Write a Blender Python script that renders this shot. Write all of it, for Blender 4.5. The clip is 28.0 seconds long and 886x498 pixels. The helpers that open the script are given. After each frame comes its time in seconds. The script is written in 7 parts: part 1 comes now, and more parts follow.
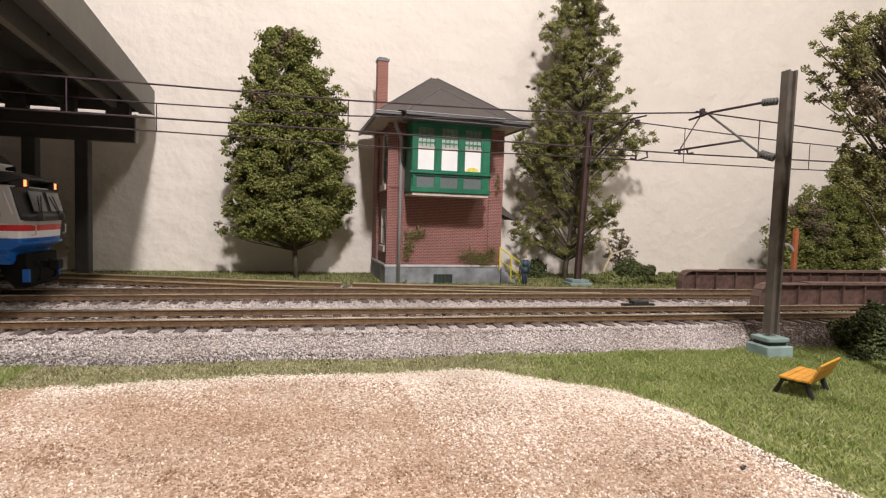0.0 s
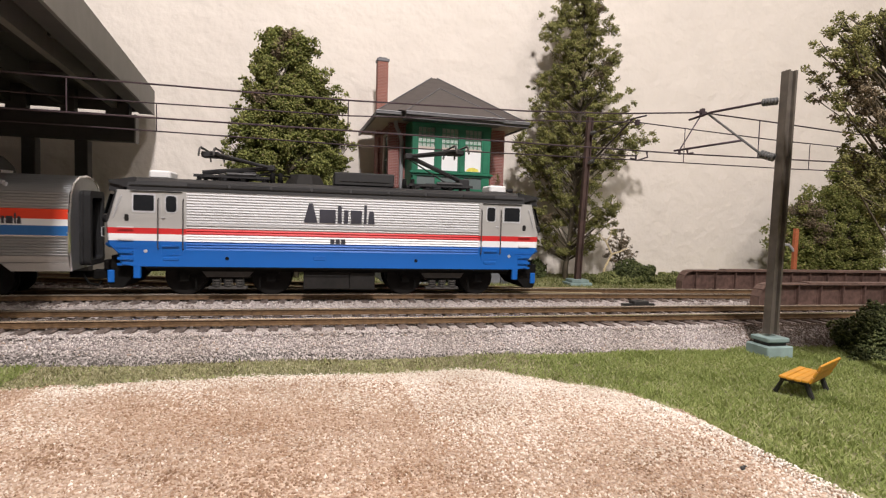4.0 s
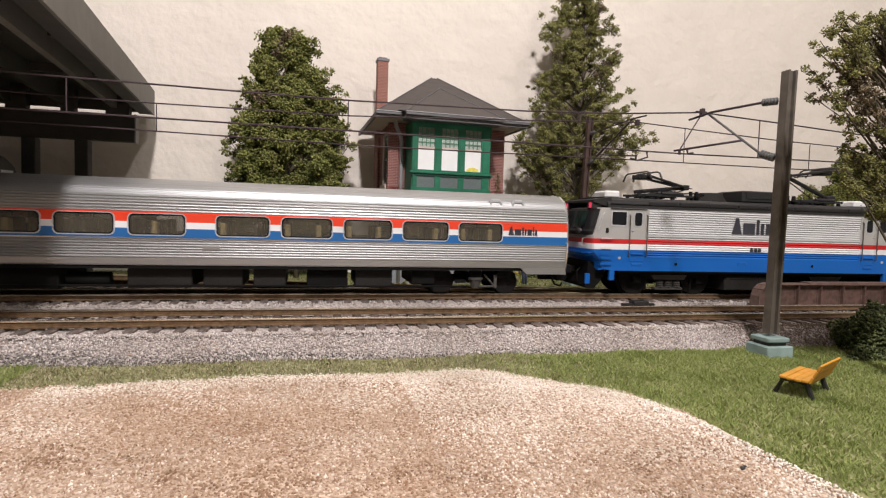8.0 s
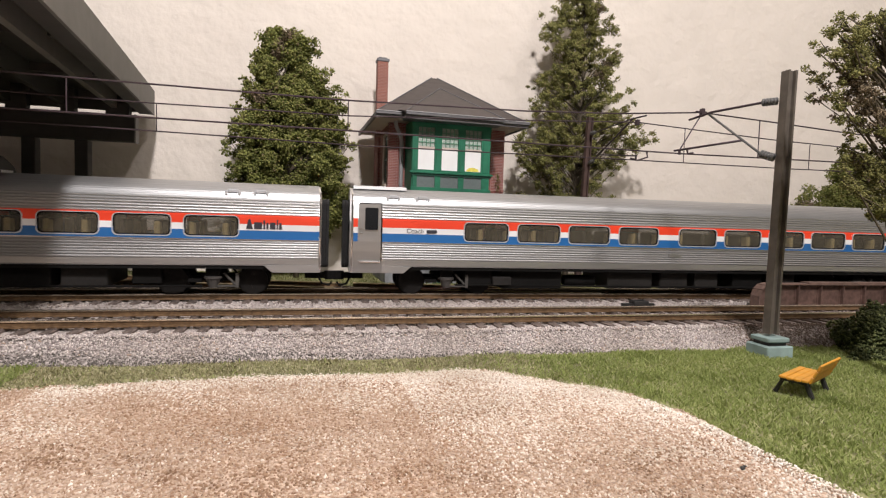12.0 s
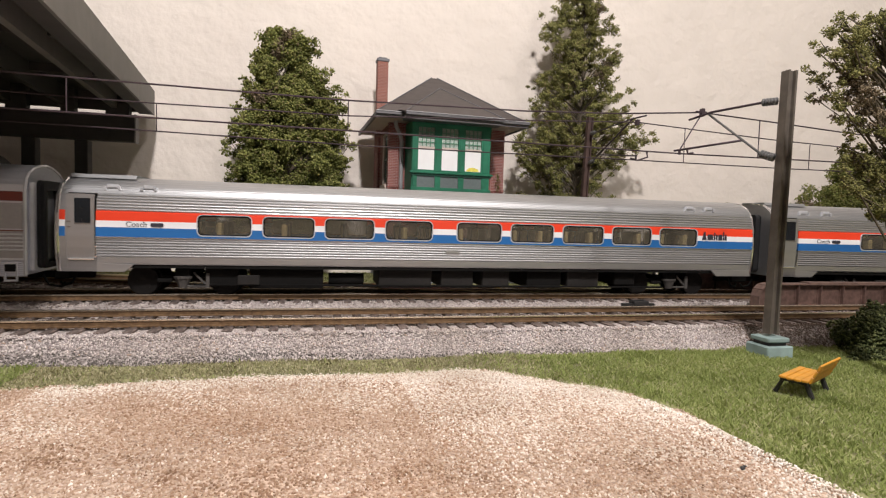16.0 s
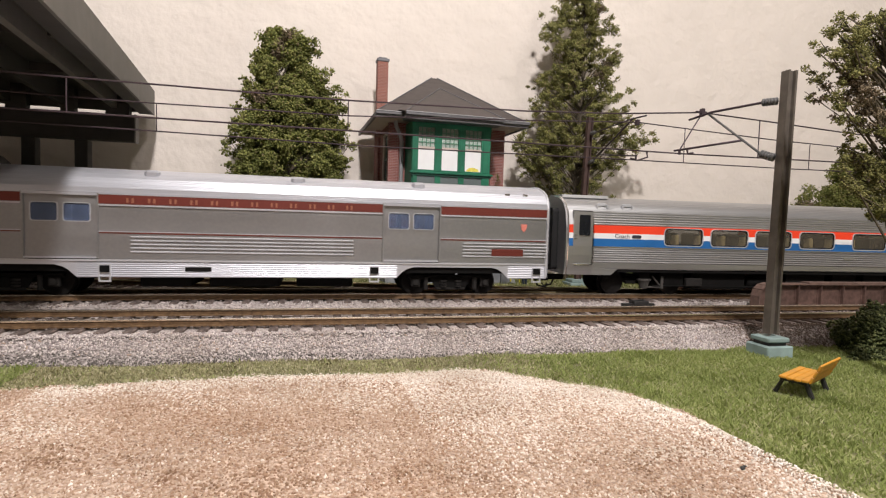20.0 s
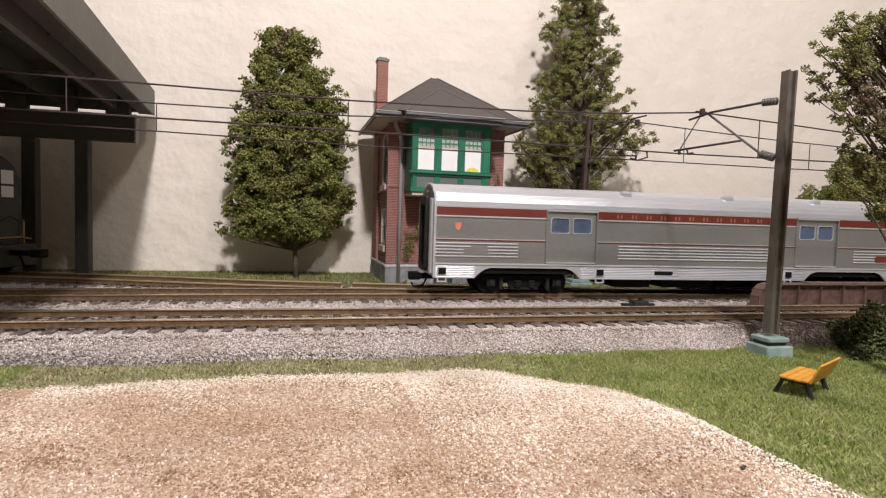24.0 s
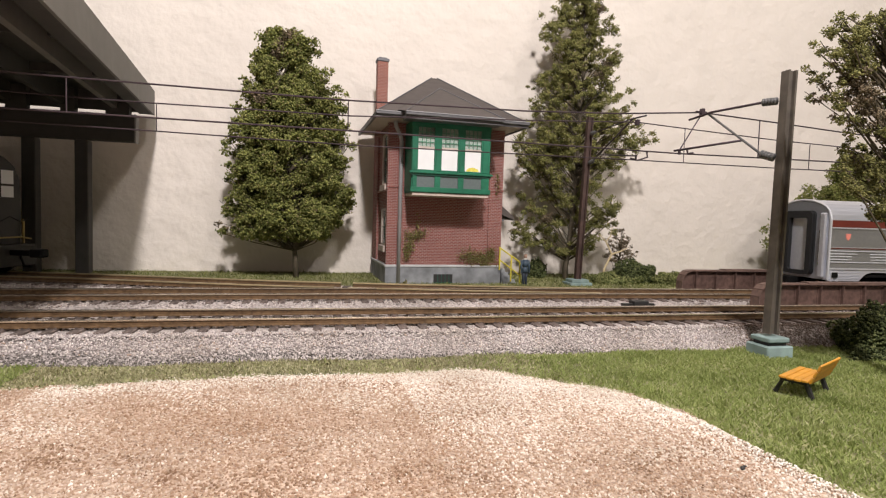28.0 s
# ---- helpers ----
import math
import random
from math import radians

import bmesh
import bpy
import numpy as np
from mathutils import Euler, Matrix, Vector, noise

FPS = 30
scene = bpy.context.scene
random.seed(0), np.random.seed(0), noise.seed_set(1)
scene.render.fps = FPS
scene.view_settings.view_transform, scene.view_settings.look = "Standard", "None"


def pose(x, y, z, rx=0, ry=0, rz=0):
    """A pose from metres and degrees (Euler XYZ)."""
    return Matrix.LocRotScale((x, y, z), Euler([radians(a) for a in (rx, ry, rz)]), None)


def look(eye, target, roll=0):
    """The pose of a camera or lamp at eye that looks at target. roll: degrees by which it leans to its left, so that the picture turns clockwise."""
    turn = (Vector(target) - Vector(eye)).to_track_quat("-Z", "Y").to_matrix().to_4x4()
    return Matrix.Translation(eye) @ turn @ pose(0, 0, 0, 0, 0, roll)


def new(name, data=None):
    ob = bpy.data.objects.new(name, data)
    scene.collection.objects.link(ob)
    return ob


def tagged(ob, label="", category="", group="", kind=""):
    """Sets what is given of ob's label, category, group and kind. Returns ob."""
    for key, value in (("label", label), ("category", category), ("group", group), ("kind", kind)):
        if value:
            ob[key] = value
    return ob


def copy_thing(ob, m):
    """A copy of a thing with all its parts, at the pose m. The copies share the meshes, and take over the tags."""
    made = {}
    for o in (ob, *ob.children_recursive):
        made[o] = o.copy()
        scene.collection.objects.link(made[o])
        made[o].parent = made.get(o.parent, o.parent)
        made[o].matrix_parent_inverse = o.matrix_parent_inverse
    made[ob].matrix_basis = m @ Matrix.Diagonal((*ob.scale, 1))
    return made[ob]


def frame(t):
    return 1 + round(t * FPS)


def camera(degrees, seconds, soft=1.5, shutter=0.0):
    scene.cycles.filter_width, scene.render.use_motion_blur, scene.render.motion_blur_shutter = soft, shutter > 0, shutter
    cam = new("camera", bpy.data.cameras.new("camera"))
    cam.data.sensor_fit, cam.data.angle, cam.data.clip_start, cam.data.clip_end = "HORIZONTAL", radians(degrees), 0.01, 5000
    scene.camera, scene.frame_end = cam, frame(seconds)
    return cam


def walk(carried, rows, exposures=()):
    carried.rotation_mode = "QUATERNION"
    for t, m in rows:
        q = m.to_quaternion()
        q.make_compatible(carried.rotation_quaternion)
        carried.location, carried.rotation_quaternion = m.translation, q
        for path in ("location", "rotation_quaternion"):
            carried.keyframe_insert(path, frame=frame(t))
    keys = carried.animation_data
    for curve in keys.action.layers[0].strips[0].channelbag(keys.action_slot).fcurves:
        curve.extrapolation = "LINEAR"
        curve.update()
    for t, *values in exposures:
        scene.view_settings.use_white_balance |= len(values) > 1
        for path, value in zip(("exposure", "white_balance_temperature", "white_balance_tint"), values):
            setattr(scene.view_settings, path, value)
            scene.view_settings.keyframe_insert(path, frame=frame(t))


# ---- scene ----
# All lengths below are in millimetres of the real model railway (about 1:87) and are turned into metres by mm().
MM = 0.001


def P3(x, y, z):
    return Vector((x * MM, y * MM, z * MM))


# The track runs along x; the camera rests low above the ground, turned to the right of the track's normal.
EYE_Z, YAW, PITCH = 41.0, radians(12.744), radians(3.1987)
AIM = (math.sin(YAW) * math.cos(PITCH), math.cos(YAW) * math.cos(PITCH), EYE_Z * MM - math.sin(PITCH))
cam = camera(78.485, 28.0, soft=1.2, shutter=0.22)
walk(cam, [(0.0, look((0, 0, EYE_Z * MM), AIM, 1.7327)), (28.0, look((0, 0, EYE_Z * MM), AIM, 1.7327))],
     exposures=[(0.0, 0.02), (4.5, -0.02), (8.0, -0.08), (20.0, -0.08), (24.0, 0.0), (28.0, 0.04)])

# ---- light: a small warm lamp above and just behind the camera and a dimmer room lamp to its right, in a closed, mostly unseen grey room ----
world = bpy.data.worlds.new("room_air")
world.use_nodes = True
world.node_tree.nodes["Background"].inputs[0].default_value = (1.0, 0.9, 0.8, 1)
world.node_tree.nodes["Background"].inputs[1].default_value = 0.02
scene.world = world
lamp_data = bpy.data.lights.new("desk_lamp", "POINT")
lamp_data.energy, lamp_data.color, lamp_data.shadow_soft_size = 15.4, (1.0, 0.93, 0.905), 0.021
lamp = new("desk_lamp_light", lamp_data)
lamp.location = (0.018, -0.160, 0.466)
room_lamp_data = bpy.data.lights.new("room_lamp", "POINT")
room_lamp_data.energy, room_lamp_data.color, room_lamp_data.shadow_soft_size = 11.0, (1.0, 0.92, 0.87), 0.04
room_lamp = new("room_lamp_light", room_lamp_data)
room_lamp.location = (0.43, -0.63, 0.80)


# ---- materials ----
def ramp(nt, stops, mode="LINEAR"):
    n = nt.nodes.new("ShaderNodeValToRGB")
    n.color_ramp.interpolation = mode
    while len(n.color_ramp.elements) < len(stops):
        n.color_ramp.elements.new(0.5)
    for e, (at, c) in zip(n.color_ramp.elements, stops):
        e.position, e.color = at, (*c, 1)
    return n


def shade(c, k):
    return tuple(min(1.0, max(0.0, v * k)) for v in c)


def material(name, color, rough=0.6, metal=0.0, grain=800.0, vary=0.15, stain=60.0, stain_vary=0.12, bump=0.0,
             bump_scale=None, other=None, each=0.0, spec=0.5, emit=0.0, stretch=(1, 1, 1)):
    """A surface with fine grain, larger stains and relief; grain and stain are in cycles a metre."""
    m = bpy.data.materials.new(name)
    m.use_nodes = True
    nt = m.node_tree
    bsdf = nt.nodes["Principled BSDF"]
    tex = nt.nodes.new("ShaderNodeTexCoord")
    mp = nt.nodes.new("ShaderNodeMapping")
    mp.inputs["Scale"].default_value = stretch
    nt.links.new(tex.outputs["Object"], mp.inputs[0])
    n1 = nt.nodes.new("ShaderNodeTexNoise")
    n1.inputs["Scale"].default_value, n1.inputs["Detail"].default_value = grain, 4
    n2 = nt.nodes.new("ShaderNodeTexNoise")
    n2.inputs["Scale"].default_value, n2.inputs["Detail"].default_value = stain, 3
    for n in (n1, n2):
        nt.links.new(mp.outputs[0], n.inputs["Vector"])
    other = other or color
    r1 = ramp(nt, [(0.3, shade(color, 1 - vary)), (0.7, shade(other, 1 + vary))])
    nt.links.new(n1.outputs["Fac"], r1.inputs[0])
    r2 = ramp(nt, [(0.35, (1 - stain_vary,) * 3), (0.65, (1.0, 1.0, 1.0))])
    nt.links.new(n2.outputs["Fac"], r2.inputs[0])
    mul = nt.nodes.new("ShaderNodeMix")
    mul.data_type, mul.blend_type = "RGBA", "MULTIPLY"
    mul.inputs["Factor"].default_value = 1.0
    nt.links.new(r1.outputs[0], mul.inputs["A"])
    nt.links.new(r2.outputs[0], mul.inputs["B"])
    out = mul.outputs["Result"]
    if each:
        info = nt.nodes.new("ShaderNodeObjectInfo")
        r3 = ramp(nt, [(0.0, (1 - each,) * 3), (1.0, (1.0, 1.0, 1.0))])
        nt.links.new(info.outputs["Random"], r3.inputs[0])
        m2 = nt.nodes.new("ShaderNodeMix")
        m2.data_type, m2.blend_type = "RGBA", "MULTIPLY"
        m2.inputs["Factor"].default_value = 1.0
        nt.links.new(out, m2.inputs["A"])
        nt.links.new(r3.outputs[0], m2.inputs["B"])
        out = m2.outputs["Result"]
    nt.links.new(out, bsdf.inputs["Base Color"])
    rr = nt.nodes.new("ShaderNodeMapRange")
    rr.inputs["To Min"].default_value, rr.inputs["To Max"].default_value = max(0.02, rough - 0.08), min(1.0, rough + 0.08)
    nt.links.new(n2.outputs["Fac"], rr.inputs["Value"])
    nt.links.new(rr.outputs[0], bsdf.inputs["Roughness"])
    bsdf.inputs["Metallic"].default_value = metal
    bsdf.inputs["Specular IOR Level"].default_value = spec
    if bump:
        b = nt.nodes.new("ShaderNodeBump")
        b.inputs["Strength"].default_value, b.inputs["Distance"].default_value = bump, 0.4 * MM
        if bump_scale:
            n3 = nt.nodes.new("ShaderNodeTexNoise")
            n3.inputs["Scale"].default_value, n3.inputs["Detail"].default_value = bump_scale, 4
            nt.links.new(mp.outputs[0], n3.inputs["Vector"])
            nt.links.new(n3.outputs["Fac"], b.inputs["Height"])
        else:
            nt.links.new(n1.outputs["Fac"], b.inputs["Height"])
        nt.links.new(b.outputs[0], bsdf.inputs["Normal"])
    if emit:
        bsdf.inputs["Emission Color"].default_value = (*color, 1)
        bsdf.inputs["Emission Strength"].default_value = emit
    return m


def glass(name, tint=(0.85, 0.88, 0.86), clear=0.75, rough=0.03):
    m = bpy.data.materials.new(name)
    m.use_nodes = True
    nt = m.node_tree
    nt.nodes.remove(nt.nodes["Principled BSDF"])
    tr = nt.nodes.new("ShaderNodeBsdfTransparent")
    tr.inputs[0].default_value = (*tint, 1)
    gl = nt.nodes.new("ShaderNodeBsdfGlossy")
    gl.inputs["Roughness"].default_value = rough
    fr = nt.nodes.new("ShaderNodeFresnel")
    fr.inputs[0].default_value = 1.45
    mix = nt.nodes.new("ShaderNodeMixShader")
    nt.links.new(fr.outputs[0], mix.inputs[0])
    nt.links.new(tr.outputs[0], mix.inputs[1])
    nt.links.new(gl.outputs[0], mix.inputs[2])
    nt.links.new(mix.outputs[0], nt.nodes["Material Output"].inputs[0])
    return m


def island_material(name, stops, rough=0.8, sub=0.0, thin=0.0, blotch=(0.78, 0.76, 0.72), blotch_scale=45.0):
    """For joined small pieces: each island takes a colour of its own."""
    m = bpy.data.materials.new(name)
    m.use_nodes = True
    nt = m.node_tree
    bsdf = nt.nodes["Principled BSDF"]
    geo = nt.nodes.new("ShaderNodeNewGeometry")
    r = ramp(nt, stops)
    nt.links.new(geo.outputs["Random Per Island"], r.inputs[0])
    tex = nt.nodes.new("ShaderNodeTexCoord")
    n = nt.nodes.new("ShaderNodeTexNoise")
    n.inputs["Scale"].default_value, n.inputs["Detail"].default_value = blotch_scale, 4
    nt.links.new(tex.outputs["Object"], n.inputs["Vector"])
    r2 = ramp(nt, [(0.35, blotch), (0.65, (1, 1, 1))])
    nt.links.new(n.outputs["Fac"], r2.inputs[0])
    mul = nt.nodes.new("ShaderNodeMix")
    mul.data_type, mul.blend_type = "RGBA", "MULTIPLY"
    mul.inputs["Factor"].default_value = 1.0
    nt.links.new(r.outputs[0], mul.inputs["A"])
    nt.links.new(r2.outputs[0], mul.inputs["B"])
    nt.links.new(mul.outputs["Result"], bsdf.inputs["Base Color"])
    bsdf.inputs["Roughness"].default_value = rough
    bsdf.inputs["Specular IOR Level"].default_value = 0.3
    if sub:
        bsdf.inputs["Subsurface Weight"].default_value = sub
        bsdf.inputs["Subsurface Radius"].default_value = (0.001, 0.001, 0.0005)
    if thin:
        lets = nt.nodes.new("ShaderNodeBsdfTranslucent")
        mix = nt.nodes.new("ShaderNodeMixShader")
        mix.inputs[0].default_value = thin
        nt.links.new(mul.outputs["Result"], lets.inputs["Color"])
        nt.links.new(bsdf.outputs[0], mix.inputs[1])
        nt.links.new(lets.outputs[0], mix.inputs[2])
        nt.links.new(mix.outputs[0], nt.nodes["Material Output"].inputs[0])
    return m


def banded(name, axis, bands, rough=0.4, metal=0.0):
    """Paint in level stripes: bands are (from_mm, colour) upward along the axis."""
    m = material(name, (1, 1, 1), rough, metal, vary=0.0, stain_vary=0.04)
    nt = m.node_tree
    tex = nt.nodes.new("ShaderNodeTexCoord")
    sep = nt.nodes.new("ShaderNodeSeparateXYZ")
    nt.links.new(tex.outputs["Object"], sep.inputs[0])
    rng = nt.nodes.new("ShaderNodeMapRange")
    rng.inputs["From Min"].default_value, rng.inputs["From Max"].default_value = 0.0, 0.05
    nt.links.new(sep.outputs[axis], rng.inputs["Value"])
    r = ramp(nt, [(max(0.0, a / 50), c) for a, c in bands], "CONSTANT")
    nt.links.new(rng.outputs[0], r.inputs[0])
    mul = [n for n in nt.nodes if n.type == "MIX"][0]
    nt.links.new(r.outputs[0], mul.inputs["A"])
    return m


def plaster(name):
    m = material(name, (0.785, 0.725, 0.665), 0.85, vary=0.02, stain=9.0, stain_vary=0.05, grain=60.0)
    nt = m.node_tree
    tex = [n for n in nt.nodes if n.type == "TEX_COORD"][0]
    a, b = nt.nodes.new("ShaderNodeTexNoise"), nt.nodes.new("ShaderNodeTexVoronoi")
    a.inputs["Scale"].default_value, a.inputs["Detail"].default_value = 130.0, 5
    b.inputs["Scale"].default_value = 55.0
    b.feature = "SMOOTH_F1"
    add = nt.nodes.new("ShaderNodeMath")
    nt.links.new(tex.outputs["Object"], a.inputs["Vector"])
    nt.links.new(tex.outputs["Object"], b.inputs["Vector"])
    nt.links.new(a.outputs["Fac"], add.inputs[0])
    nt.links.new(b.outputs["Distance"], add.inputs[1])
    bump = nt.nodes.new("ShaderNodeBump")
    bump.inputs["Strength"].default_value, bump.inputs["Distance"].default_value = 0.6, 2.2 * MM
    nt.links.new(add.outputs[0], bump.inputs["Height"])
    nt.links.new(bump.outputs[0], nt.nodes["Principled BSDF"].inputs["Normal"])
    return m


def brickwork(name, c1, c2, mortar):
    m = material(name, c1, 0.85, vary=0.1)
    nt = m.node_tree
    tex = [n for n in nt.nodes if n.type == "TEX_COORD"][0]
    sep, com = nt.nodes.new("ShaderNodeSeparateXYZ"), nt.nodes.new("ShaderNodeCombineXYZ")
    add = nt.nodes.new("ShaderNodeMath")
    nt.links.new(tex.outputs["Object"], sep.inputs[0])
    nt.links.new(sep.outputs[0], add.inputs[0])
    nt.links.new(sep.outputs[1], add.inputs[1])
    nt.links.new(add.outputs[0], com.inputs[0])
    nt.links.new(sep.outputs[2], com.inputs[1])
    br = nt.nodes.new("ShaderNodeTexBrick")
    br.inputs["Scale"].default_value = 1.0
    br.inputs["Brick Width"].default_value, br.inputs["Row Height"].default_value = 2.5 * MM, 0.92 * MM
    br.inputs["Mortar Size"].default_value, br.inputs["Mortar Smooth"].default_value = 0.13 * MM, 0.3
    br.inputs["Color1"].default_value, br.inputs["Color2"].default_value = (*c1, 1), (*c2, 1)
    br.inputs["Mortar"].default_value = (*mortar, 1)
    nt.links.new(com.outputs[0], br.inputs["Vector"])
    mul = [n for n in nt.nodes if n.type == "MIX"][0]
    nt.links.new(br.outputs["Color"], mul.inputs["A"])
    bump = nt.nodes.new("ShaderNodeBump")
    bump.invert = True
    bump.inputs["Strength"].default_value, bump.inputs["Distance"].default_value = 0.6, 0.12 * MM
    nt.links.new(br.outputs["Fac"], bump.inputs["Height"])
    nt.links.new(bump.outputs[0], nt.nodes["Principled BSDF"].inputs["Normal"])
    return m


WALL = plaster("cream_plaster")
# unseen walls and ceiling: a mid grey chosen to weaken the bounced light
CEIL = material("unseen_room_grey", (0.42, 0.39, 0.36), 0.9, grain=20, stain=3, stain_vary=0.05)
CARPET = material("room_floor", (0.25, 0.2, 0.16), 0.95, grain=300, stain=5)
SAND = material("tan_sand", (0.33, 0.20, 0.13), 0.95, grain=1100, vary=0.3, other=(0.62, 0.49, 0.39), stain=22, stain_vary=0.3, bump=0.9, bump_scale=1400)
SOIL = material("earth_under_grass", (0.2, 0.2, 0.09), 0.95, grain=500, vary=0.3, other=(0.31, 0.31, 0.15), stain=40, stain_vary=0.4, bump=1.0, bump_scale=900)
BED = material("ballast_bed", (0.30, 0.26, 0.245), 0.95, grain=1300, vary=0.4, other=(0.5, 0.45, 0.43), stain=60, stain_vary=0.3, bump=1.0, bump_scale=1500)
STONES = island_material("ballast_stones", [(0.0, (0.24, 0.205, 0.2)), (0.25, (0.40, 0.355, 0.35)), (0.6, (0.54, 0.49, 0.475)), (0.92, (0.78, 0.72, 0.7)), (1.0, (0.42, 0.3, 0.23))])
TOESTONES = island_material("sooty_ballast", [(0.0, (0.09, 0.08, 0.075)), (0.5, (0.17, 0.155, 0.145)), (0.9, (0.28, 0.255, 0.24)), (1.0, (0.46, 0.42, 0.4))])
GRAINS = island_material("sand_grains", [(0.0, (0.29, 0.18, 0.115)), (0.3, (0.42, 0.30, 0.215)), (0.7, (0.52, 0.405, 0.315)), (0.95, (0.66, 0.57, 0.49)), (1.0, (0.84, 0.8, 0.75))], blotch=(0.74, 0.62, 0.52), blotch_scale=30.0)
PALEGRAINS = island_material("pale_gravel", [(0.0, (0.58, 0.49, 0.41)), (0.3, (0.74, 0.66, 0.58)), (0.8, (0.84, 0.79, 0.73)), (1.0, (0.92, 0.9, 0.86))])
DIRT = island_material("reddish_dirt", [(0.0, (0.11, 0.08, 0.065)), (0.5, (0.22, 0.165, 0.14)), (1.0, (0.38, 0.31, 0.275))])
BROWNGRAINS = island_material("brown_grit", [(0.0, (0.19, 0.11, 0.065)), (0.5, (0.29, 0.18, 0.115)), (1.0, (0.39, 0.265, 0.18))])
GRASS = island_material("static_grass", [(0.0, (0.28, 0.335, 0.115)), (0.5, (0.34, 0.395, 0.145)), (0.92, (0.41, 0.45, 0.19)), (1.0, (0.58, 0.57, 0.36))], thin=0.45, blotch=(0.8, 0.84, 0.72), blotch_scale=70.0)
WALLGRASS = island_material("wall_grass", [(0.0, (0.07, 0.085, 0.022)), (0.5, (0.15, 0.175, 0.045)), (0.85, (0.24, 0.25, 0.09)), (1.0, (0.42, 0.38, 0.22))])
DRYGRASS = island_material("faded_grass", [(0.0, (0.19, 0.18, 0.09)), (0.5, (0.32, 0.3, 0.17)), (1.0, (0.5, 0.46, 0.31))])
TIE = material("weathered_tie", (0.095, 0.07, 0.06), 0.85, grain=900, vary=0.3, other=(0.19, 0.15, 0.135), stain=150, stain_vary=0.2, bump=0.4, each=0.35, stretch=(1, 0.25, 1))
RUST = material("rusty_rail_side", (0.118, 0.068, 0.034), 0.55, grain=700, vary=0.15, other=(0.185, 0.115, 0.06), stain=60, stain_vary=0.2, metal=0.2)
NICKEL = material("dull_nickel_rail", (0.62, 0.5, 0.3), 0.35, metal=0.55, grain=400, vary=0.15, stain=30, stain_vary=0.35, stretch=(0.1, 1, 1))
SHINE = material("worn_rail_head", (0.80, 0.71, 0.58), 0.25, metal=0.9, grain=400, vary=0.15, stain=30, stain_vary=0.3, stretch=(0.1, 1, 1))


# ---- mesh helpers, all in millimetres ----
def mesh_of(name, bm, mat, smooth=False):
    bmesh.ops.recalc_face_normals(bm, faces=bm.faces)
    me = bpy.data.meshes.new(name)
    bm.to_mesh(me)
    bm.free()
    me.transform(Matrix.Scale(MM, 4))
    me.materials.append(mat)
    if smooth:
        me.polygons.foreach_set("use_smooth", [True] * len(me.polygons))
    return me


def part(name, bm, mat, parent=None, label="", at=(0, 0, 0), smooth=False, rz=0.0):
    ob = new(name, mesh_of(name, bm, mat, smooth))
    ob.parent = parent
    ob.matrix_basis = pose(at[0] * MM, at[1] * MM, at[2] * MM, 0, 0, rz)
    if label:
        ob["label"] = label
    return ob


def piece(name, me, parent, at, rz=0.0, ry=0.0):
    ob = new(name, me)
    ob.parent = parent
    ob.matrix_basis = pose(at[0] * MM, at[1] * MM, at[2] * MM, 0, ry, rz)
    return ob


def thing(name, at, label, category, group="", kind="", rz=0.0, ry=0.0, rx=0.0):
    ob = new(name)
    ob.empty_display_size = 0.005
    ob.matrix_basis = pose(at[0] * MM, at[1] * MM, at[2] * MM, rx, ry, rz)
    return tagged(ob, label, category, group, kind)


def box(bm, x0, x1, y0, y1, z0, z1, bev=0.0, m=None):
    r = bmesh.ops.create_cube(bm, size=1.0)
    t = Matrix.Translation(((x0 + x1) / 2, (y0 + y1) / 2, (z0 + z1) / 2)) @ Matrix.Diagonal((x1 - x0, y1 - y0, z1 - z0, 1))
    bmesh.ops.transform(bm, matrix=(m @ t) if m else t, verts=r["verts"])
    if bev:
        es = list({e for v in r["verts"] for e in v.link_edges})
        bmesh.ops.bevel(bm, geom=es, offset=bev, segments=1, affect="EDGES", profile=0.5)
    return bm


def one_box(*a, **k):
    return box(bmesh.new(), *a, **k)


def rod(bm, a, b, r, r2=None, n=8):
    a, b = Vector(a), Vector(b)
    d = b - a
    m = Matrix.Translation((a + b) / 2) @ d.to_track_quat("Z", "Y").to_matrix().to_4x4()
    bmesh.ops.create_cone(bm, cap_ends=True, segments=n, radius1=r, radius2=r if r2 is None else r2, depth=d.length, matrix=m)
    return bm


def tube(bm, pts, radii, n=6):
    """A bent, tapering tube through the points."""
    rings = []
    for i, p in enumerate(pts):
        p = Vector(p)
        d = (Vector(pts[min(i + 1, len(pts) - 1)]) - Vector(pts[max(i - 1, 0)])).normalized()
        u = d.cross(Vector((0.31, 0.9, 0.2))).normalized()
        w = d.cross(u)
        r = radii[i] if isinstance(radii, (list, tuple)) else radii
        rings.append([bm.verts.new(p + r * (math.cos(k * math.tau / n) * u + math.sin(k * math.tau / n) * w)) for k in range(n)])
    for a, b in zip(rings, rings[1:]):
        for k in range(n):
            bm.faces.new((a[k], a[(k + 1) % n], b[(k + 1) % n], b[k]))
    bm.faces.new(rings[0][::-1])
    bm.faces.new(rings[-1])
    return bm


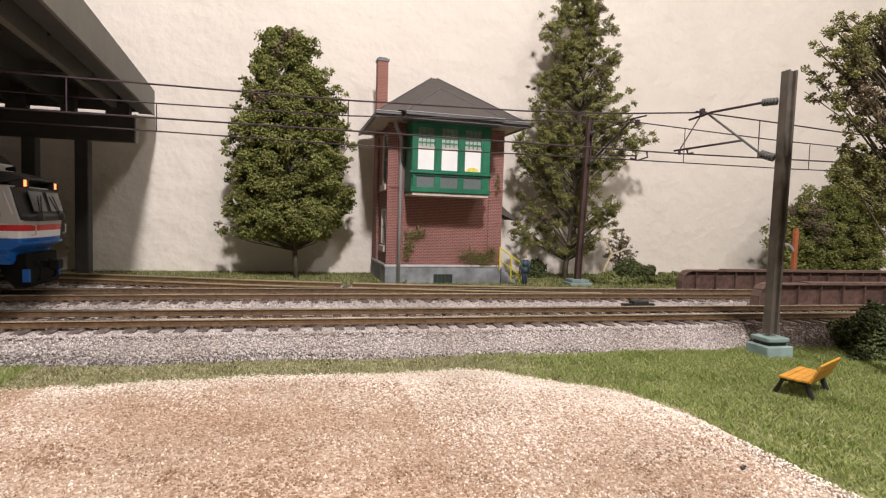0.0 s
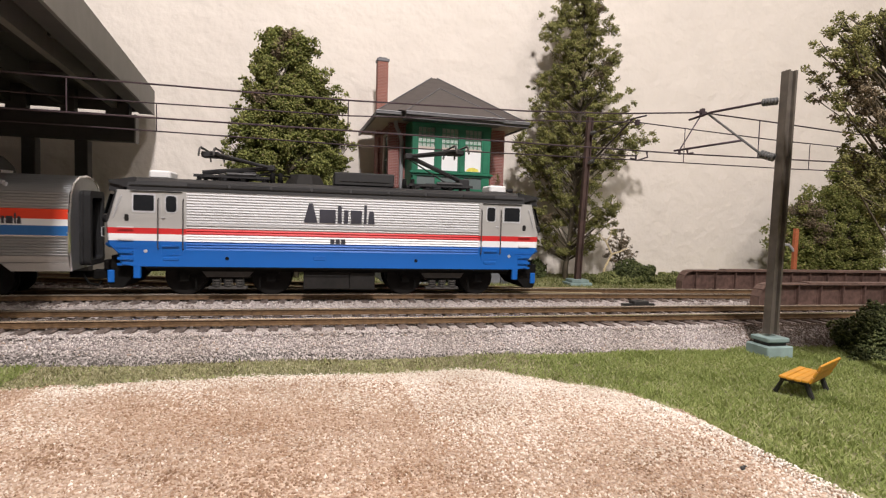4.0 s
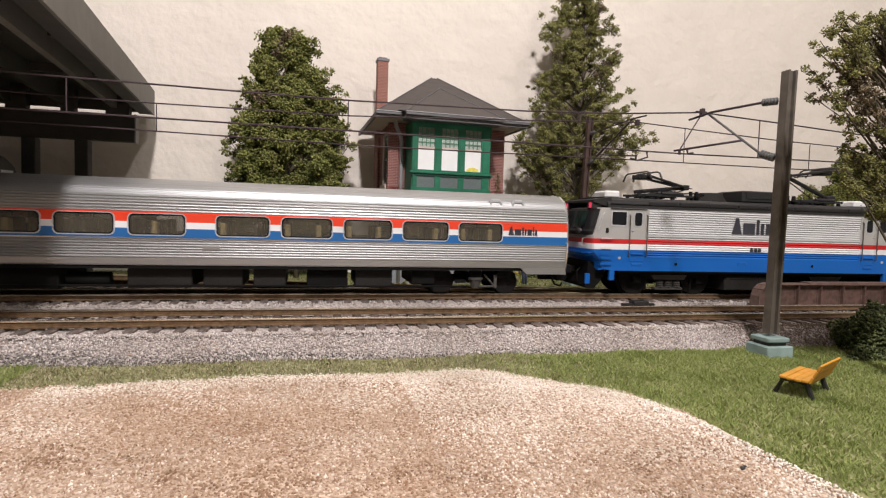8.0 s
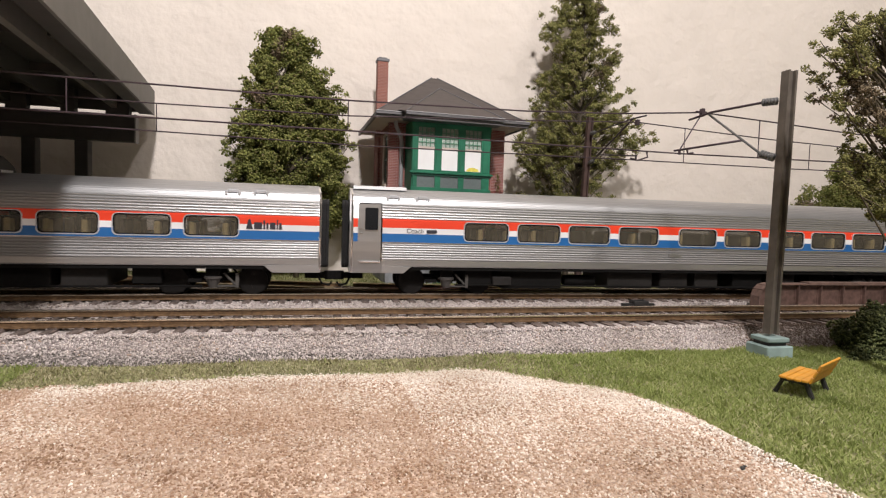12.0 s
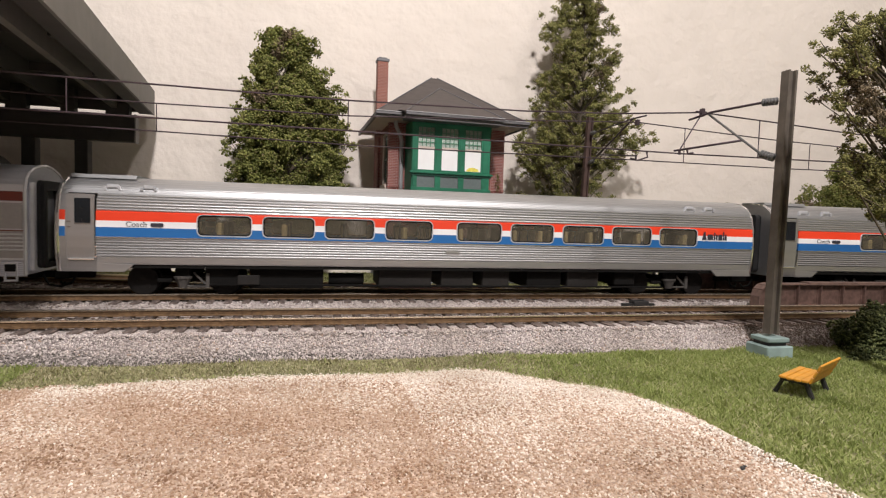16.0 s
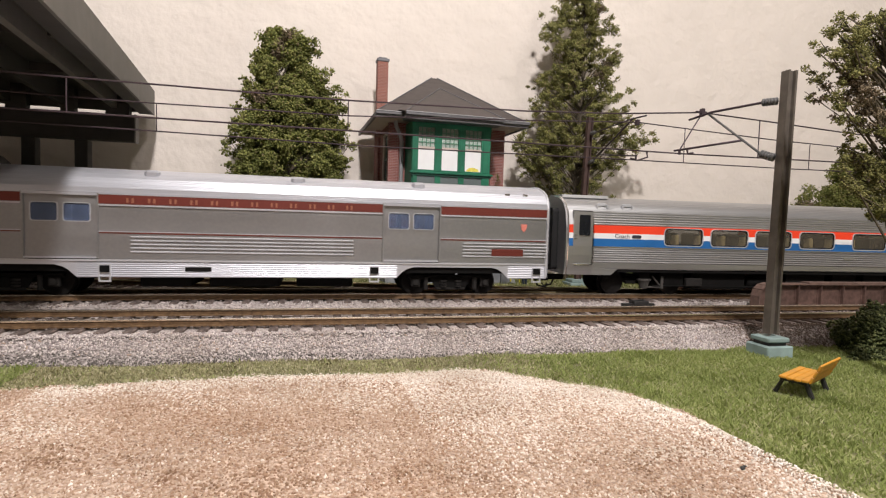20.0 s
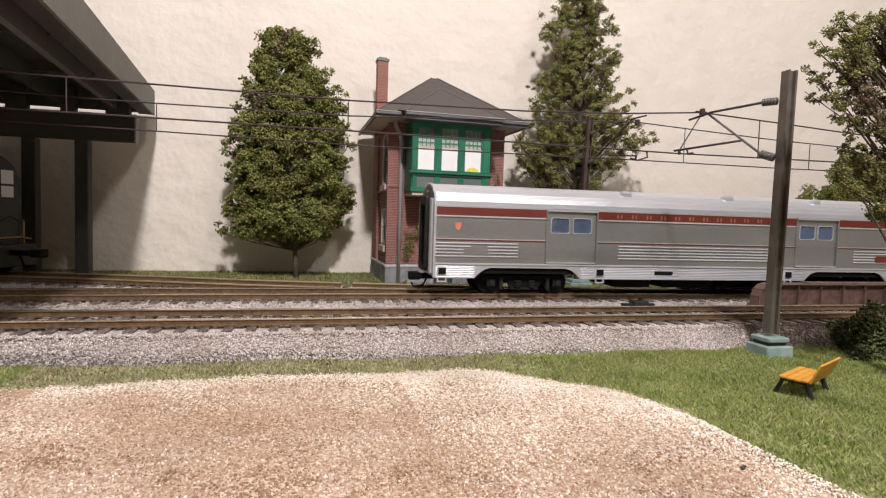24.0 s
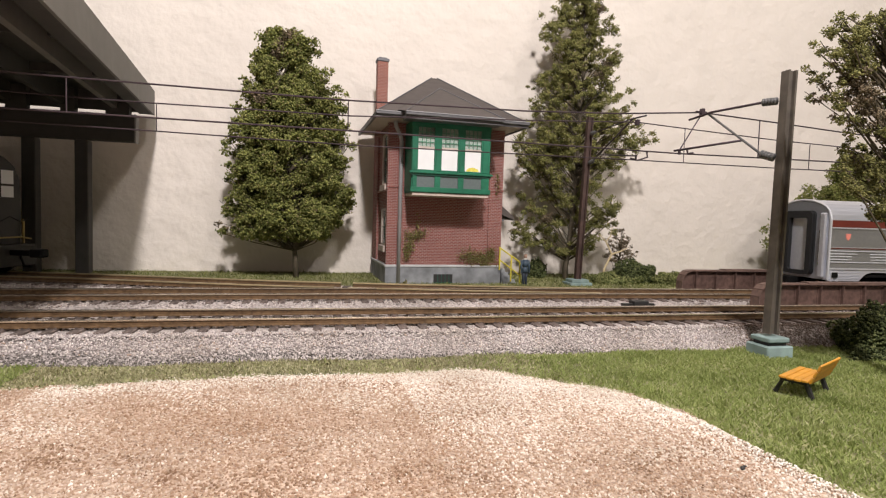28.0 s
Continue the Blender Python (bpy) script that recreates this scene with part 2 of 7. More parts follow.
def extrude(bm, outline, x0, x1, axis="x"):
    """A closed outline of (u, v) drawn out along an axis: x gives (x, u, v), y gives (u, y, v), z gives (u, v, z)."""
    def spot(c, p):
        return {"x": (c, p[0], p[1]), "y": (p[0], c, p[1]), "z": (p[0], p[1], c)}[axis]
    a = [bm.verts.new(spot(x0, p)) for p in outline]
    b = [bm.verts.new(spot(x1, p)) for p in outline]
    n = len(outline)
    for i in range(n):
        bm.faces.new((a[i], a[(i + 1) % n], b[(i + 1) % n], b[i]))
    bm.faces.new(a[::-1])
    bm.faces.new(b)
    return bm


def round_rect(x0, x1, z0, z1, r, n=4):
    pts = []
    for cx, cz, a0 in ((x1 - r, z1 - r, 0), (x0 + r, z1 - r, 90), (x0 + r, z0 + r, 180), (x1 - r, z0 + r, 270)):
        for k in range(n + 1):
            a = radians(a0 + 90 * k / n)
            pts.append((cx + r * math.cos(a), cz + r * math.sin(a)))
    return pts


def ring_plate(bm, outer, inner, y0, y1):
    """A flat frame between two outlines of (x, z), from y0 to y1."""
    n = len(outer)
    vs = [[bm.verts.new((p[0], y, p[1])) for p in o] for y in (y0, y1) for o in (outer, inner)]
    oa, ia, ob, ib = vs
    for i in range(n):
        j = (i + 1) % n
        bm.faces.new((oa[i], oa[j], ia[j], ia[i]))
        bm.faces.new((ob[j], ob[i], ib[i], ib[j]))
        bm.faces.new((oa[j], oa[i], ob[i], ob[j]))
        bm.faces.new((ia[i], ia[j], ib[j], ib[i]))
    return bm


def scatter_mesh(name, verts, faces, mat, n_side=3):
    """A joined mesh from arrays (millimetres)."""
    me = bpy.data.meshes.new(name)
    nv, nf = len(verts), len(faces)
    me.vertices.add(nv)
    me.vertices.foreach_set("co", (verts * MM).astype(np.float32).ravel())
    me.loops.add(nf * n_side)
    me.loops.foreach_set("vertex_index", faces.astype(np.int32).ravel())
    me.polygons.add(nf)
    me.polygons.foreach_set("loop_start", np.arange(nf, dtype=np.int32) * n_side)
    me.update(calc_edges=True)
    me.materials.append(mat)
    return me


OCTA_V = np.array([(1, 0, 0), (-1, 0, 0), (0, 1, 0), (0, -1, 0), (0, 0, 1), (0, 0, -1)], float)
OCTA_F = np.array([(0, 2, 4), (2, 1, 4), (1, 3, 4), (3, 0, 4), (2, 0, 5), (1, 2, 5), (3, 1, 5), (0, 3, 5)])


def turns(rng, n):
    q = rng.normal(size=(n, 4))
    q /= np.linalg.norm(q, axis=1)[:, None]
    w, x, y, z = q.T
    return np.stack([1 - 2 * (y * y + z * z), 2 * (x * y - z * w), 2 * (x * z + y * w), 2 * (x * y + z * w), 1 - 2 * (x * x + z * z),
                     2 * (y * z - x * w), 2 * (x * z - y * w), 2 * (y * z + x * w), 1 - 2 * (x * x + y * y)], 1).reshape(n, 3, 3)


def pebbles(name, at, size, mat, rng, flat=0.75):
    """Small angular stones at the given places."""
    n = len(at)
    v = OCTA_V[None] * (size[:, None, None] * rng.uniform(0.6, 1.25, (n, 6, 1))) * np.array([1, 1, flat])
    v = np.einsum("nij,nkj->nki", turns(rng, n), v) + at[:, None, :]
    f = OCTA_F[None] + 6 * np.arange(n)[:, None, None]
    return scatter_mesh(name, v.reshape(-1, 3), f.reshape(-1, 3), mat)


def blades(name, at, height, mat, rng, width=0.16, lean=0.55):
    """Thin upright blades of grass."""
    n = len(at)
    a = rng.uniform(0, math.tau, n)
    side = np.stack([np.cos(a), np.sin(a), np.zeros(n)], 1) * (width * rng.uniform(0.6, 1.4, n))[:, None]
    tip = rng.normal(0, lean, (n, 3)) * height[:, None]
    tip[:, 2] = height
    mid = tip * 0.5 + np.array([0, 0, 0.12]) * height[:, None]
    v = np.stack([at - side, at + side, at + mid + side * 0.7, at + mid - side * 0.7, at + tip], 1)
    f = np.array([(0, 1, 2), (0, 2, 3), (3, 2, 4)])[None] + 5 * np.arange(n)[:, None, None]
    return scatter_mesh(name, v.reshape(-1, 3), f.reshape(-1, 3), mat)


# ---- the plan ----
RAIL_TOP = 9.0
FRONT_Y, WALL_Y, BACK_Z = 180.6, 374.0, 2.4


def main_y(x):
    """The curved main track's centre line."""
    c = min(max(x, -330.0), 450.0)
    return 233.9 - 1.115e-4 * (c - 45.0) ** 2 - 2.23e-4 * (c - 45.0) * (x - c)


SIDING = [(-520, 372), (-300, 335.5), (-200, 308.5), (-104, 284.5), (-44, 267.0), (-6, 257.5), (62, 245.0), (117, 237.0), (160, 233.0)]


def siding_y(x):
    """The siding's centre line, which leaves the main track to the left."""
    xs = [p[0] for p in SIDING]
    i = min(max(int(np.searchsorted(xs, x)) - 1, 0), len(xs) - 2)
    def tangent(k):
        a, b = max(k - 1, 0), min(k + 1, len(xs) - 1)
        return (SIDING[b][1] - SIDING[a][1]) / (xs[b] - xs[a])
    h = xs[i + 1] - xs[i]
    t = (x - xs[i]) / h
    return ((2 * t ** 3 - 3 * t * t + 1) * SIDING[i][1] + (t ** 3 - 2 * t * t + t) * h * tangent(i)
            + (-2 * t ** 3 + 3 * t * t) * SIDING[i + 1][1] + (t ** 3 - t * t) * h * tangent(i + 1))


SAND_X = (-5, 38, 45, 55, 63, 70.6, 75, 78, 79.5, 80.2, 81)
SAND_Y = (141, 141, 138, 130, 125, 119.6, 111, 103, 88, 66, -200)


def sand_edge(x):
    """How far from the camera the sandy yard reaches."""
    e = 141.0 - 0.0011 * (x + 5) ** 2 if x < -5 else float(np.interp(x, SAND_X, SAND_Y))
    return e + 1.6 * noise.noise((x * 0.09, 3.1, 0))


def ground_z(x, y):
    z = 0.0
    if y > 245:
        z = BACK_Z * min(1.0, (y - 245) / 40.0)
    z += 0.5 * noise.noise((x * 0.03, y * 0.03, 1.0))
    e = sand_edge(x)
    if y < e:
        z += 0.9 * min(1.0, (e - y) / 12.0)
    if x > 175 and y < 170:
        z += 6.0 * min(1.0, (x - 175) / 45.0)
    return z


def build_ground():
    bm = bmesh.new()
    xs = list(range(-1200, -240, 60)) + list(range(-240, 460, 5)) + list(range(460, 1440, 60))
    ys = list(range(-160, 40, 20)) + list(range(40, 376, 4)) + [376]
    grid = [[bm.verts.new((x, y, ground_z(x, y))) for y in ys] for x in xs]
    for i in range(len(xs) - 1):
        for j in range(len(ys) - 1):
            x, y = (xs[i] + xs[i + 1]) / 2, (ys[j] + ys[j + 1]) / 2
            f = bm.faces.new((grid[i][j], grid[i + 1][j], grid[i + 1][j + 1], grid[i][j + 1]))
            f.material_index = 0 if y < sand_edge(x) else 1
    ob = part("ground", bm, SAND, smooth=True)
    ob.data.materials.append(SOIL)
    tagged(ob, "sandy yard and grassy earth of the layout", "ground", kind="structure")
    board = part("baseboard_table", one_box(-1200, 1380, -160, 372, -60, -8), CARPET)
    tagged(board, "plain layout board under the scenery", "table", kind="structure")


def build_room():
    for name, b, m in (("wall_north", (-1500, 1450, WALL_Y, WALL_Y + 80, -900, 1230), WALL),
                       ("wall_south", (-1500, 1450, -1680, -1600, -900, 1230), CEIL),
                       ("wall_west", (-1580, -1500, -1680, WALL_Y + 80, -900, 1230), CEIL),
                       ("wall_east", (1450, 1530, -1680, WALL_Y + 80, -900, 1230), CEIL),
                       ("ceiling", (-1580, 1530, -1680, WALL_Y + 80, 1230, 1290), CEIL),
                       ("floor", (-1580, 1530, -1680, WALL_Y + 80, -960, -900), CARPET)):
        tagged(part(name, one_box(*b), m), {"wall_north": "cream rough-plastered wall behind the layout", "floor": "brown carpeted room floor",
               "ceiling": "plain unseen ceiling, greyed to limit bounced light"}.get(name, "plain unseen room wall, greyed to limit bounced light"), name.split("_")[0], kind="structure")


# ---- tracks ----
def rail_profile():
    return [(-1.0, 0), (1.0, 0), (1.0, 0.3), (0.3, 0.55), (0.3, 1.45), (0.55, 1.6), (0.55, 2.1), (-0.55, 2.1), (-0.55, 1.6), (-0.3, 1.45), (-0.3, 0.55), (-1.0, 0.3)]


def sweep(bm, line, off, prof, z):
    """A profile drawn along a centre line x -> y at a sideways offset."""
    rings = []
    for i, (x, y) in enumerate(line):
        a, b = line[max(i - 1, 0)], line[min(i + 1, len(line) - 1)]
        d = Vector((b[0] - a[0], b[1] - a[1], 0)).normalized()
        nrm = Vector((-d.y, d.x, 0))
        rings.append([bm.verts.new(Vector((x, y, z + v)) + nrm * (off + u)) for u, v in prof])
    n = len(prof)
    for a, b in zip(rings, rings[1:]):
        for k in range(n):
            bm.faces.new((a[k], a[(k + 1) % n], b[(k + 1) % n], b[k]))
    bm.faces.new(rings[0][::-1])
    bm.faces.new(rings[-1])
    return bm


def tie_mesh(length):
    bm = bmesh.new()
    box(bm, -1.35, 1.35, -length / 2, length / 2, -1.9, 0, bev=0.12)
    for s in (-1, 1):
        box(bm, -1.25, 1.25, s * 8.6 - 1.7, s * 8.6 + 1.7, 0.0, 0.22)
        for u in (-0.8, 0.8):
            for w in (-1.25, 1.25):
                box(bm, u - 0.22, u + 0.22, s * 8.6 + w - 0.25, s * 8.6 + w + 0.25, 0.15, 0.5)
    return mesh_of("tie", bm, TIE)


TIE_STD = tie_mesh(30.0)
TIE_LONG = tie_mesh(40.0)


def build_track(name, fy, x0, x1, label, gaps=(), ties=True, tie_me=TIE_STD, seed=1, bright=False):
    """Two rails on ties along the centre line fy."""
    rng = random.Random(seed)
    t = thing(name, (0, 0, 0), label, "railway track", kind="structure")
    base = RAIL_TOP - 2.1
    spans, a = [], x0
    for g0, g1 in gaps:
        spans.append((a, g0))
        a = g1
    spans.append((a, x1))
    for s in (-1, 1):
        for u, v in spans:
            line = [(x, fy(x)) for x in np.linspace(u, v, max(3, int((v - u) / 12)))]
            part("rail", sweep(bmesh.new(), line, s * 8.72, rail_profile(), base), RUST, t, "rust-brown rail")
            head = [(-0.62, -0.36), (-0.57, -0.36), (-0.57, 0.0), (0.57, 0.0), (0.57, -0.36), (0.62, -0.36), (0.6, -0.04), (0.42, 0.07), (-0.42, 0.07), (-0.6, -0.04)]
            if bright:
                head = [(-0.62, -0.5), (-0.57, -0.5), (-0.57, 0.0), (0.57, 0.0), (0.57, -0.5), (0.62, -0.5), (0.64, -0.04), (0.42, 0.09), (-0.42, 0.09), (-0.64, -0.04)]
            part("rail_head", sweep(bmesh.new(), line, s * 8.72, head, RAIL_TOP + 0.002), NICKEL if bright else SHINE, t, "shiny worn running surface")
    if ties:
        x = max(x0, -300) + 3
        while x < min(x1, 520) - 2:
            d = fy(x + 1) - fy(x - 1)
            piece("tie", tie_me, t, (x, fy(x), base - 0.25), math.degrees(math.atan2(d, 2)) + rng.uniform(-1.5, 1.5))
            x += 6.55 + rng.uniform(-0.25, 0.25)
    return t


def build_tracks():
    build_track("track_front", lambda x: FRONT_Y, -240, 430, "straight front track with rusty rails on wooden ties", seed=2)
    build_track("track_main", main_y, -1190, 1370, "gently curved main track with rusty rails on wooden ties", seed=3)
    build_track("track_siding", siding_y, -330, 128, "siding that branches off the main track", seed=4, gaps=((8, 14),), bright=True)


def bed_z(x, y):
    """The top of the ballast."""
    top = RAIL_TOP - 2.75
    best = -5.0
    for yc in (FRONT_Y, main_y(x), siding_y(x) if -330 < x < 160 else 1e4):
        d = abs(y - yc)
        best = max(best, min(top, top - (d - 18.5) * 0.85))
    if 190 < y < 225:
        best = max(best, top - 1.4 - 0.5 * math.sin((y - 190) / 35 * math.pi))
    return best


def build_ballast():
    bm = bmesh.new()
    xs, ys = range(-260, 440, 5), range(146, 330, 3)
    grid = {}
    for x in xs:
        for y in ys:
            z = bed_z(x, y)
            grid[x, y] = bm.verts.new((x, y, max(z - 0.25, -2.0)))
    for x in list(xs)[:-1]:
        for y in list(ys)[:-1]:
            q = [grid[x, y], grid[x + 5, y], grid[x + 5, y + 3], grid[x, y + 3]]
            if max(v.co.z for v in q) > -1.5:
                bm.faces.new(q)
    bed = part("ballast_bed", bm, BED, smooth=True)
    tagged(bed, "grey stone ballast bed under the tracks", "ballast", kind="structure")
    rng = np.random.default_rng(5)
    n = 150000
    x = -150 + 480 * rng.random(n)
    u = rng.random(n)
    y = np.where(u < 0.55, 149.5 + 20 * rng.random(n), np.where(u < 0.75, 169 + 28 * rng.random(n), 197 + 80 * rng.random(n)))
    z = np.array([bed_z(a, b) for a, b in zip(x, y)])
    keep = (z > -0.3)
    at = np.stack([x, y, z + rng.uniform(-0.32, 0.04, n)], 1)[keep]
    on_tie = np.abs(at[:, 1] - FRONT_Y) < 15.2
    at[on_tie, 2] -= 0.35
    at[np.abs(at[:, 1] - FRONT_Y) < 7.4, 2] += 0.45
    soot = np.array([noise.noise((a * 0.035, b * 0.1, 2.0)) for a, b in at[:, :2]])
    low = (at[:, 1] < 157.6 + 1.8 * soot - 0.02 * np.maximum(0, at[:, 0] + 40) + rng.normal(0, 0.7, len(at))) & (at[:, 0] < 95)
    tagged(new("sooty_ballast", pebbles("sooty_ballast", at[low], rng.uniform(0.16, 0.36, int(low.sum())), TOESTONES, rng)), "dark sooty gravel at the ballast's foot", "ballast", kind="stuff")
    at = at[~low]
    dirt = (at[:, 0] > 139 + rng.normal(0, 5, len(at))) & (at[:, 1] < 172)
    tagged(new("brown_dirt", pebbles("brown_dirt", at[dirt], rng.uniform(0.15, 0.32, int(dirt.sum())), DIRT, rng)), "reddish brown dirt beside the mast", "dirt", kind="stuff")
    at = at[~dirt]
    me = pebbles("ballast", at, rng.uniform(0.2, 0.5, len(at)), STONES, rng)
    tagged(new("ballast", me), "pale grey and brown crushed stone ballast", "ballast", kind="stuff")


def build_sand_and_grass():
    rng = np.random.default_rng(9)
    n = 110000
    y = 62 + 82 * rng.random(n) ** 0.8
    x = (rng.random(n) - 0.5) * (y * 1.75 + 40) + y * 0.23
    edge = np.array([sand_edge(v) for v in x])
    ok = y < edge + rng.normal(0, 1.2, n)
    x, y = x[ok], y[ok]
    z = np.array([ground_z(a, b) for a, b in zip(x, y)])
    rim = np.array([sand_edge(v) for v in x]) - y
    patch = np.array([noise.noise((a * 0.045, b * 0.07, 7.0)) for a, b in zip(x, y)])
    grit = np.array([noise.noise((a * 0.06 + 9, b * 0.09, 3.0)) + 0.5 * noise.noise((a * 0.2, b * 0.25, 3.0)) for a, b in zip(x, y)])
    u = rng.random(len(x))
    # the share of pale grains rises towards the rim, most on the right
    pale = u < np.clip(np.where(x > 20, 1.7, 0.95) * np.exp(-np.maximum(rim, 0) / np.where(x > 20, 26.0, 12.0)) * (x > -60) + 0.55 * patch, 0.02, 0.95)
    # brown grains in patches, with a share that grows nearer than y = 100
    brown = ~pale & (rng.random(len(x)) < np.clip(1.1 * grit - 0.12 + 0.008 * np.maximum(0, 100 - y), 0.03, 0.75))
    at = np.stack([x, y, z + 0.02], 1)
    size = rng.uniform(0.13, 0.38, len(x))
    for name, pick, mat, label in (("sand", ~pale & ~brown, GRAINS, "coarse tan and cream sand grains"), ("pale_gravel", pale, PALEGRAINS, "pale cream gravel along the rim of the sand"), ("brown_grit", brown, BROWNGRAINS, "brown grit in patches, denser towards the camera")):
        tagged(new(name, pebbles(name, at[pick], size[pick], mat, rng)), label, "sand", kind="stuff")
    n = 190000
    y = 60 + 104 * rng.random(n)
    x = -120 + 330 * rng.random(n)
    edge = np.array([sand_edge(v) for v in x])
    far = 157 + rng.normal(0, 1.2, n) - 3.0 * (x > 60)
    ok = (y > edge + rng.normal(0.6, 0.9, n)) & (y < far)
    x, y = x[ok], y[ok]
    faded = (x > -70) & (x < 60 + rng.normal(0, 12, len(x))) & (rng.random(len(x)) < 0.97)
    z = np.array([ground_z(a, b) for a, b in zip(x, y)])
    at = np.stack([x, y, z - 0.2], 1)
    tuft = np.array([noise.noise((a * 0.12, b * 0.12, 5.0)) for a, b in zip(x, y)])
    h = rng.uniform(0.6, 1.5, len(x)) * np.where(faded, 0.7, 1.0) * (1 + 0.5 * tuft)
    tagged(new("grass", blades("grass", at[~faded], h[~faded], GRASS, rng, 0.17, 0.6)), "bright green static grass beside the yard", "grass", kind="stuff")
    tagged(new("dry_grass", blades("dry_grass", at[faded], h[faded], DRYGRASS, rng)), "thin faded grass along the ballast", "grass", kind="stuff")
    n = 40000
    x = -260 + 560 * rng.random(n)
    y = 262 + 111 * rng.random(n)
    sid = np.array([siding_y(v) if v < 160 else 233 for v in x])
    ok = (y > sid + 20) & (y > 268)
    x, y = x[ok], y[ok]
    z = np.array([ground_z(a, b) for a, b in zip(x, y)])
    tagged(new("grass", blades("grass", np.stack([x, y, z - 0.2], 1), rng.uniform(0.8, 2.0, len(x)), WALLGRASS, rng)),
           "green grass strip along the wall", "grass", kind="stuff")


# ---- structures and things beside the track ----
BRICK = brickwork("red_brick", (0.20, 0.058, 0.05), (0.265, 0.085, 0.07), (0.36, 0.27, 0.25))
CHIMNEY = brickwork("chimney_brick", (0.28, 0.10, 0.08), (0.33, 0.13, 0.10), (0.36, 0.24, 0.2))
CONCRETE = material("grey_concrete", (0.30, 0.315, 0.34), 0.9, grain=300, vary=0.1, stain=110, stain_vary=0.42, bump=0.2)
LEDGE = material("pale_concrete_ledge", (0.52, 0.53, 0.55), 0.85, grain=300, vary=0.08, stain=90, stain_vary=0.15)
GREEN = material("green_painted_wood", (0.012, 0.155, 0.085), 0.5, grain=500, vary=0.12, stain=120, stain_vary=0.2)
DKGREEN = material("dark_green_paint", (0.008, 0.07, 0.045), 0.55, grain=500, vary=0.12)
SLATE = material("grey_felt_roof", (0.098, 0.083, 0.077), 0.85, grain=700, vary=0.12, stain=60, stain_vary=0.18, bump=0.15, stretch=(0.25, 0.25, 1))
GUTTER = material("grey_metal_gutter", (0.14, 0.14, 0.15), 0.5, grain=300, vary=0.1, metal=0.3)
PIPE = material("grey_downpipe", (0.40, 0.40, 0.42), 0.5, grain=300, vary=0.08)
BLIND = material("white_blind_and_pane", (0.82, 0.83, 0.84), 0.8, grain=200, vary=0.02, stain=80, stain_vary=0.04)
MUNTIN = material("pale_muntin", (0.10, 0.26, 0.17), 0.6, vary=0.05)
GREYPANEL = material("grey_panel", (0.12, 0.15, 0.15), 0.6, vary=0.08)
INBACKING = material("dull_backing", (0.5, 0.52, 0.46), 0.8, vary=0.15, stain=300, stain_vary=0.4)
DARKIN = material("dark_interior", (0.03, 0.03, 0.03), 0.8, vary=0.1)
SILL = material("pale_stone_sill", (0.55, 0.47, 0.42), 0.8, vary=0.08)
YELLOW = material("yellow_painted_rail", (0.72, 0.62, 0.06), 0.5, vary=0.08)
STEELBROWN = material("weathered_mast_steel", (0.145, 0.125, 0.105), 0.6, grain=300, vary=0.2, stain=60, stain_vary=0.3, metal=0.25)
RUSTMAST = material("rusty_mast_steel", (0.085, 0.05, 0.042), 0.65, grain=300, vary=0.25, stain=60, stain_vary=0.35, metal=0.2)
MINT = material("pale_green_concrete", (0.25, 0.34, 0.33), 0.85, grain=300, vary=0.1, stain=120, stain_vary=0.25)
WIRE = material("dull_wire", (0.07, 0.05, 0.06), 0.5, vary=0.1, metal=0.5)
INSUL = material("grey_insulator", (0.11, 0.11, 0.11), 0.35, vary=0.1)
GIRDER = material("brown_girder_paint", (0.085, 0.045, 0.036), 0.75, grain=500, vary=0.2, other=(0.12, 0.07, 0.055), stain=60, stain_vary=0.3)
# paler brown for the girders' top flange and cover plate
GIRDERTOP = material("paler_girder_edge", (0.16, 0.10, 0.08), 0.8, grain=500, vary=0.2, stain=60, stain_vary=0.3)
CANOPYM = material("canopy_grey", (0.20, 0.19, 0.175), 0.6, grain=200, vary=0.06, stain=25, stain_vary=0.15)
# darker tone of the canopy grey, for the parts behind its open end
CANOPYDK = material("canopy_darker_grey", (0.06, 0.056, 0.052), 0.65, grain=200, vary=0.12, stain=25, stain_vary=0.15)
ORANGE = material("orange_bench_paint", (0.62, 0.29, 0.03), 0.45, grain=300, vary=0.1, stain=200, stain_vary=0.12)
BLACKISH = material("black_iron", (0.02, 0.02, 0.02), 0.5, vary=0.2)
BARK = material("twig_bark", (0.055, 0.043, 0.03), 0.9, grain=900, vary=0.3, other=(0.105, 0.085, 0.058), bump=0.4)
LEAF1 = island_material("foliage", [(0.0, (0.085, 0.105, 0.028)), (0.4, (0.215, 0.24, 0.066)), (0.8, (0.32, 0.335, 0.1)), (0.95, (0.4, 0.39, 0.15)), (1.0, (0.26, 0.19, 0.12))])
LEAF2 = island_material("olive_foliage", [(0.0, (0.10, 0.11, 0.034)), (0.4, (0.25, 0.255, 0.08)), (0.8, (0.35, 0.345, 0.12)), (0.95, (0.43, 0.41, 0.18)), (1.0, (0.28, 0.2, 0.13))])
LEAF5 = island_material("dark_olive_foliage", [(0.0, (0.08, 0.082, 0.028)), (0.5, (0.2, 0.2, 0.066)), (1.0, (0.33, 0.315, 0.12))])
DRYLEAF = island_material("dry_foliage", [(0.0, (0.1, 0.075, 0.05)), (0.5, (0.2, 0.16, 0.1)), (1.0, (0.33, 0.26, 0.18))])
LEAF3 = island_material("ivy_foliage", [(0.0, (0.1, 0.1, 0.03)), (0.5, (0.2, 0.185, 0.065)), (1.0, (0.34, 0.28, 0.12))])
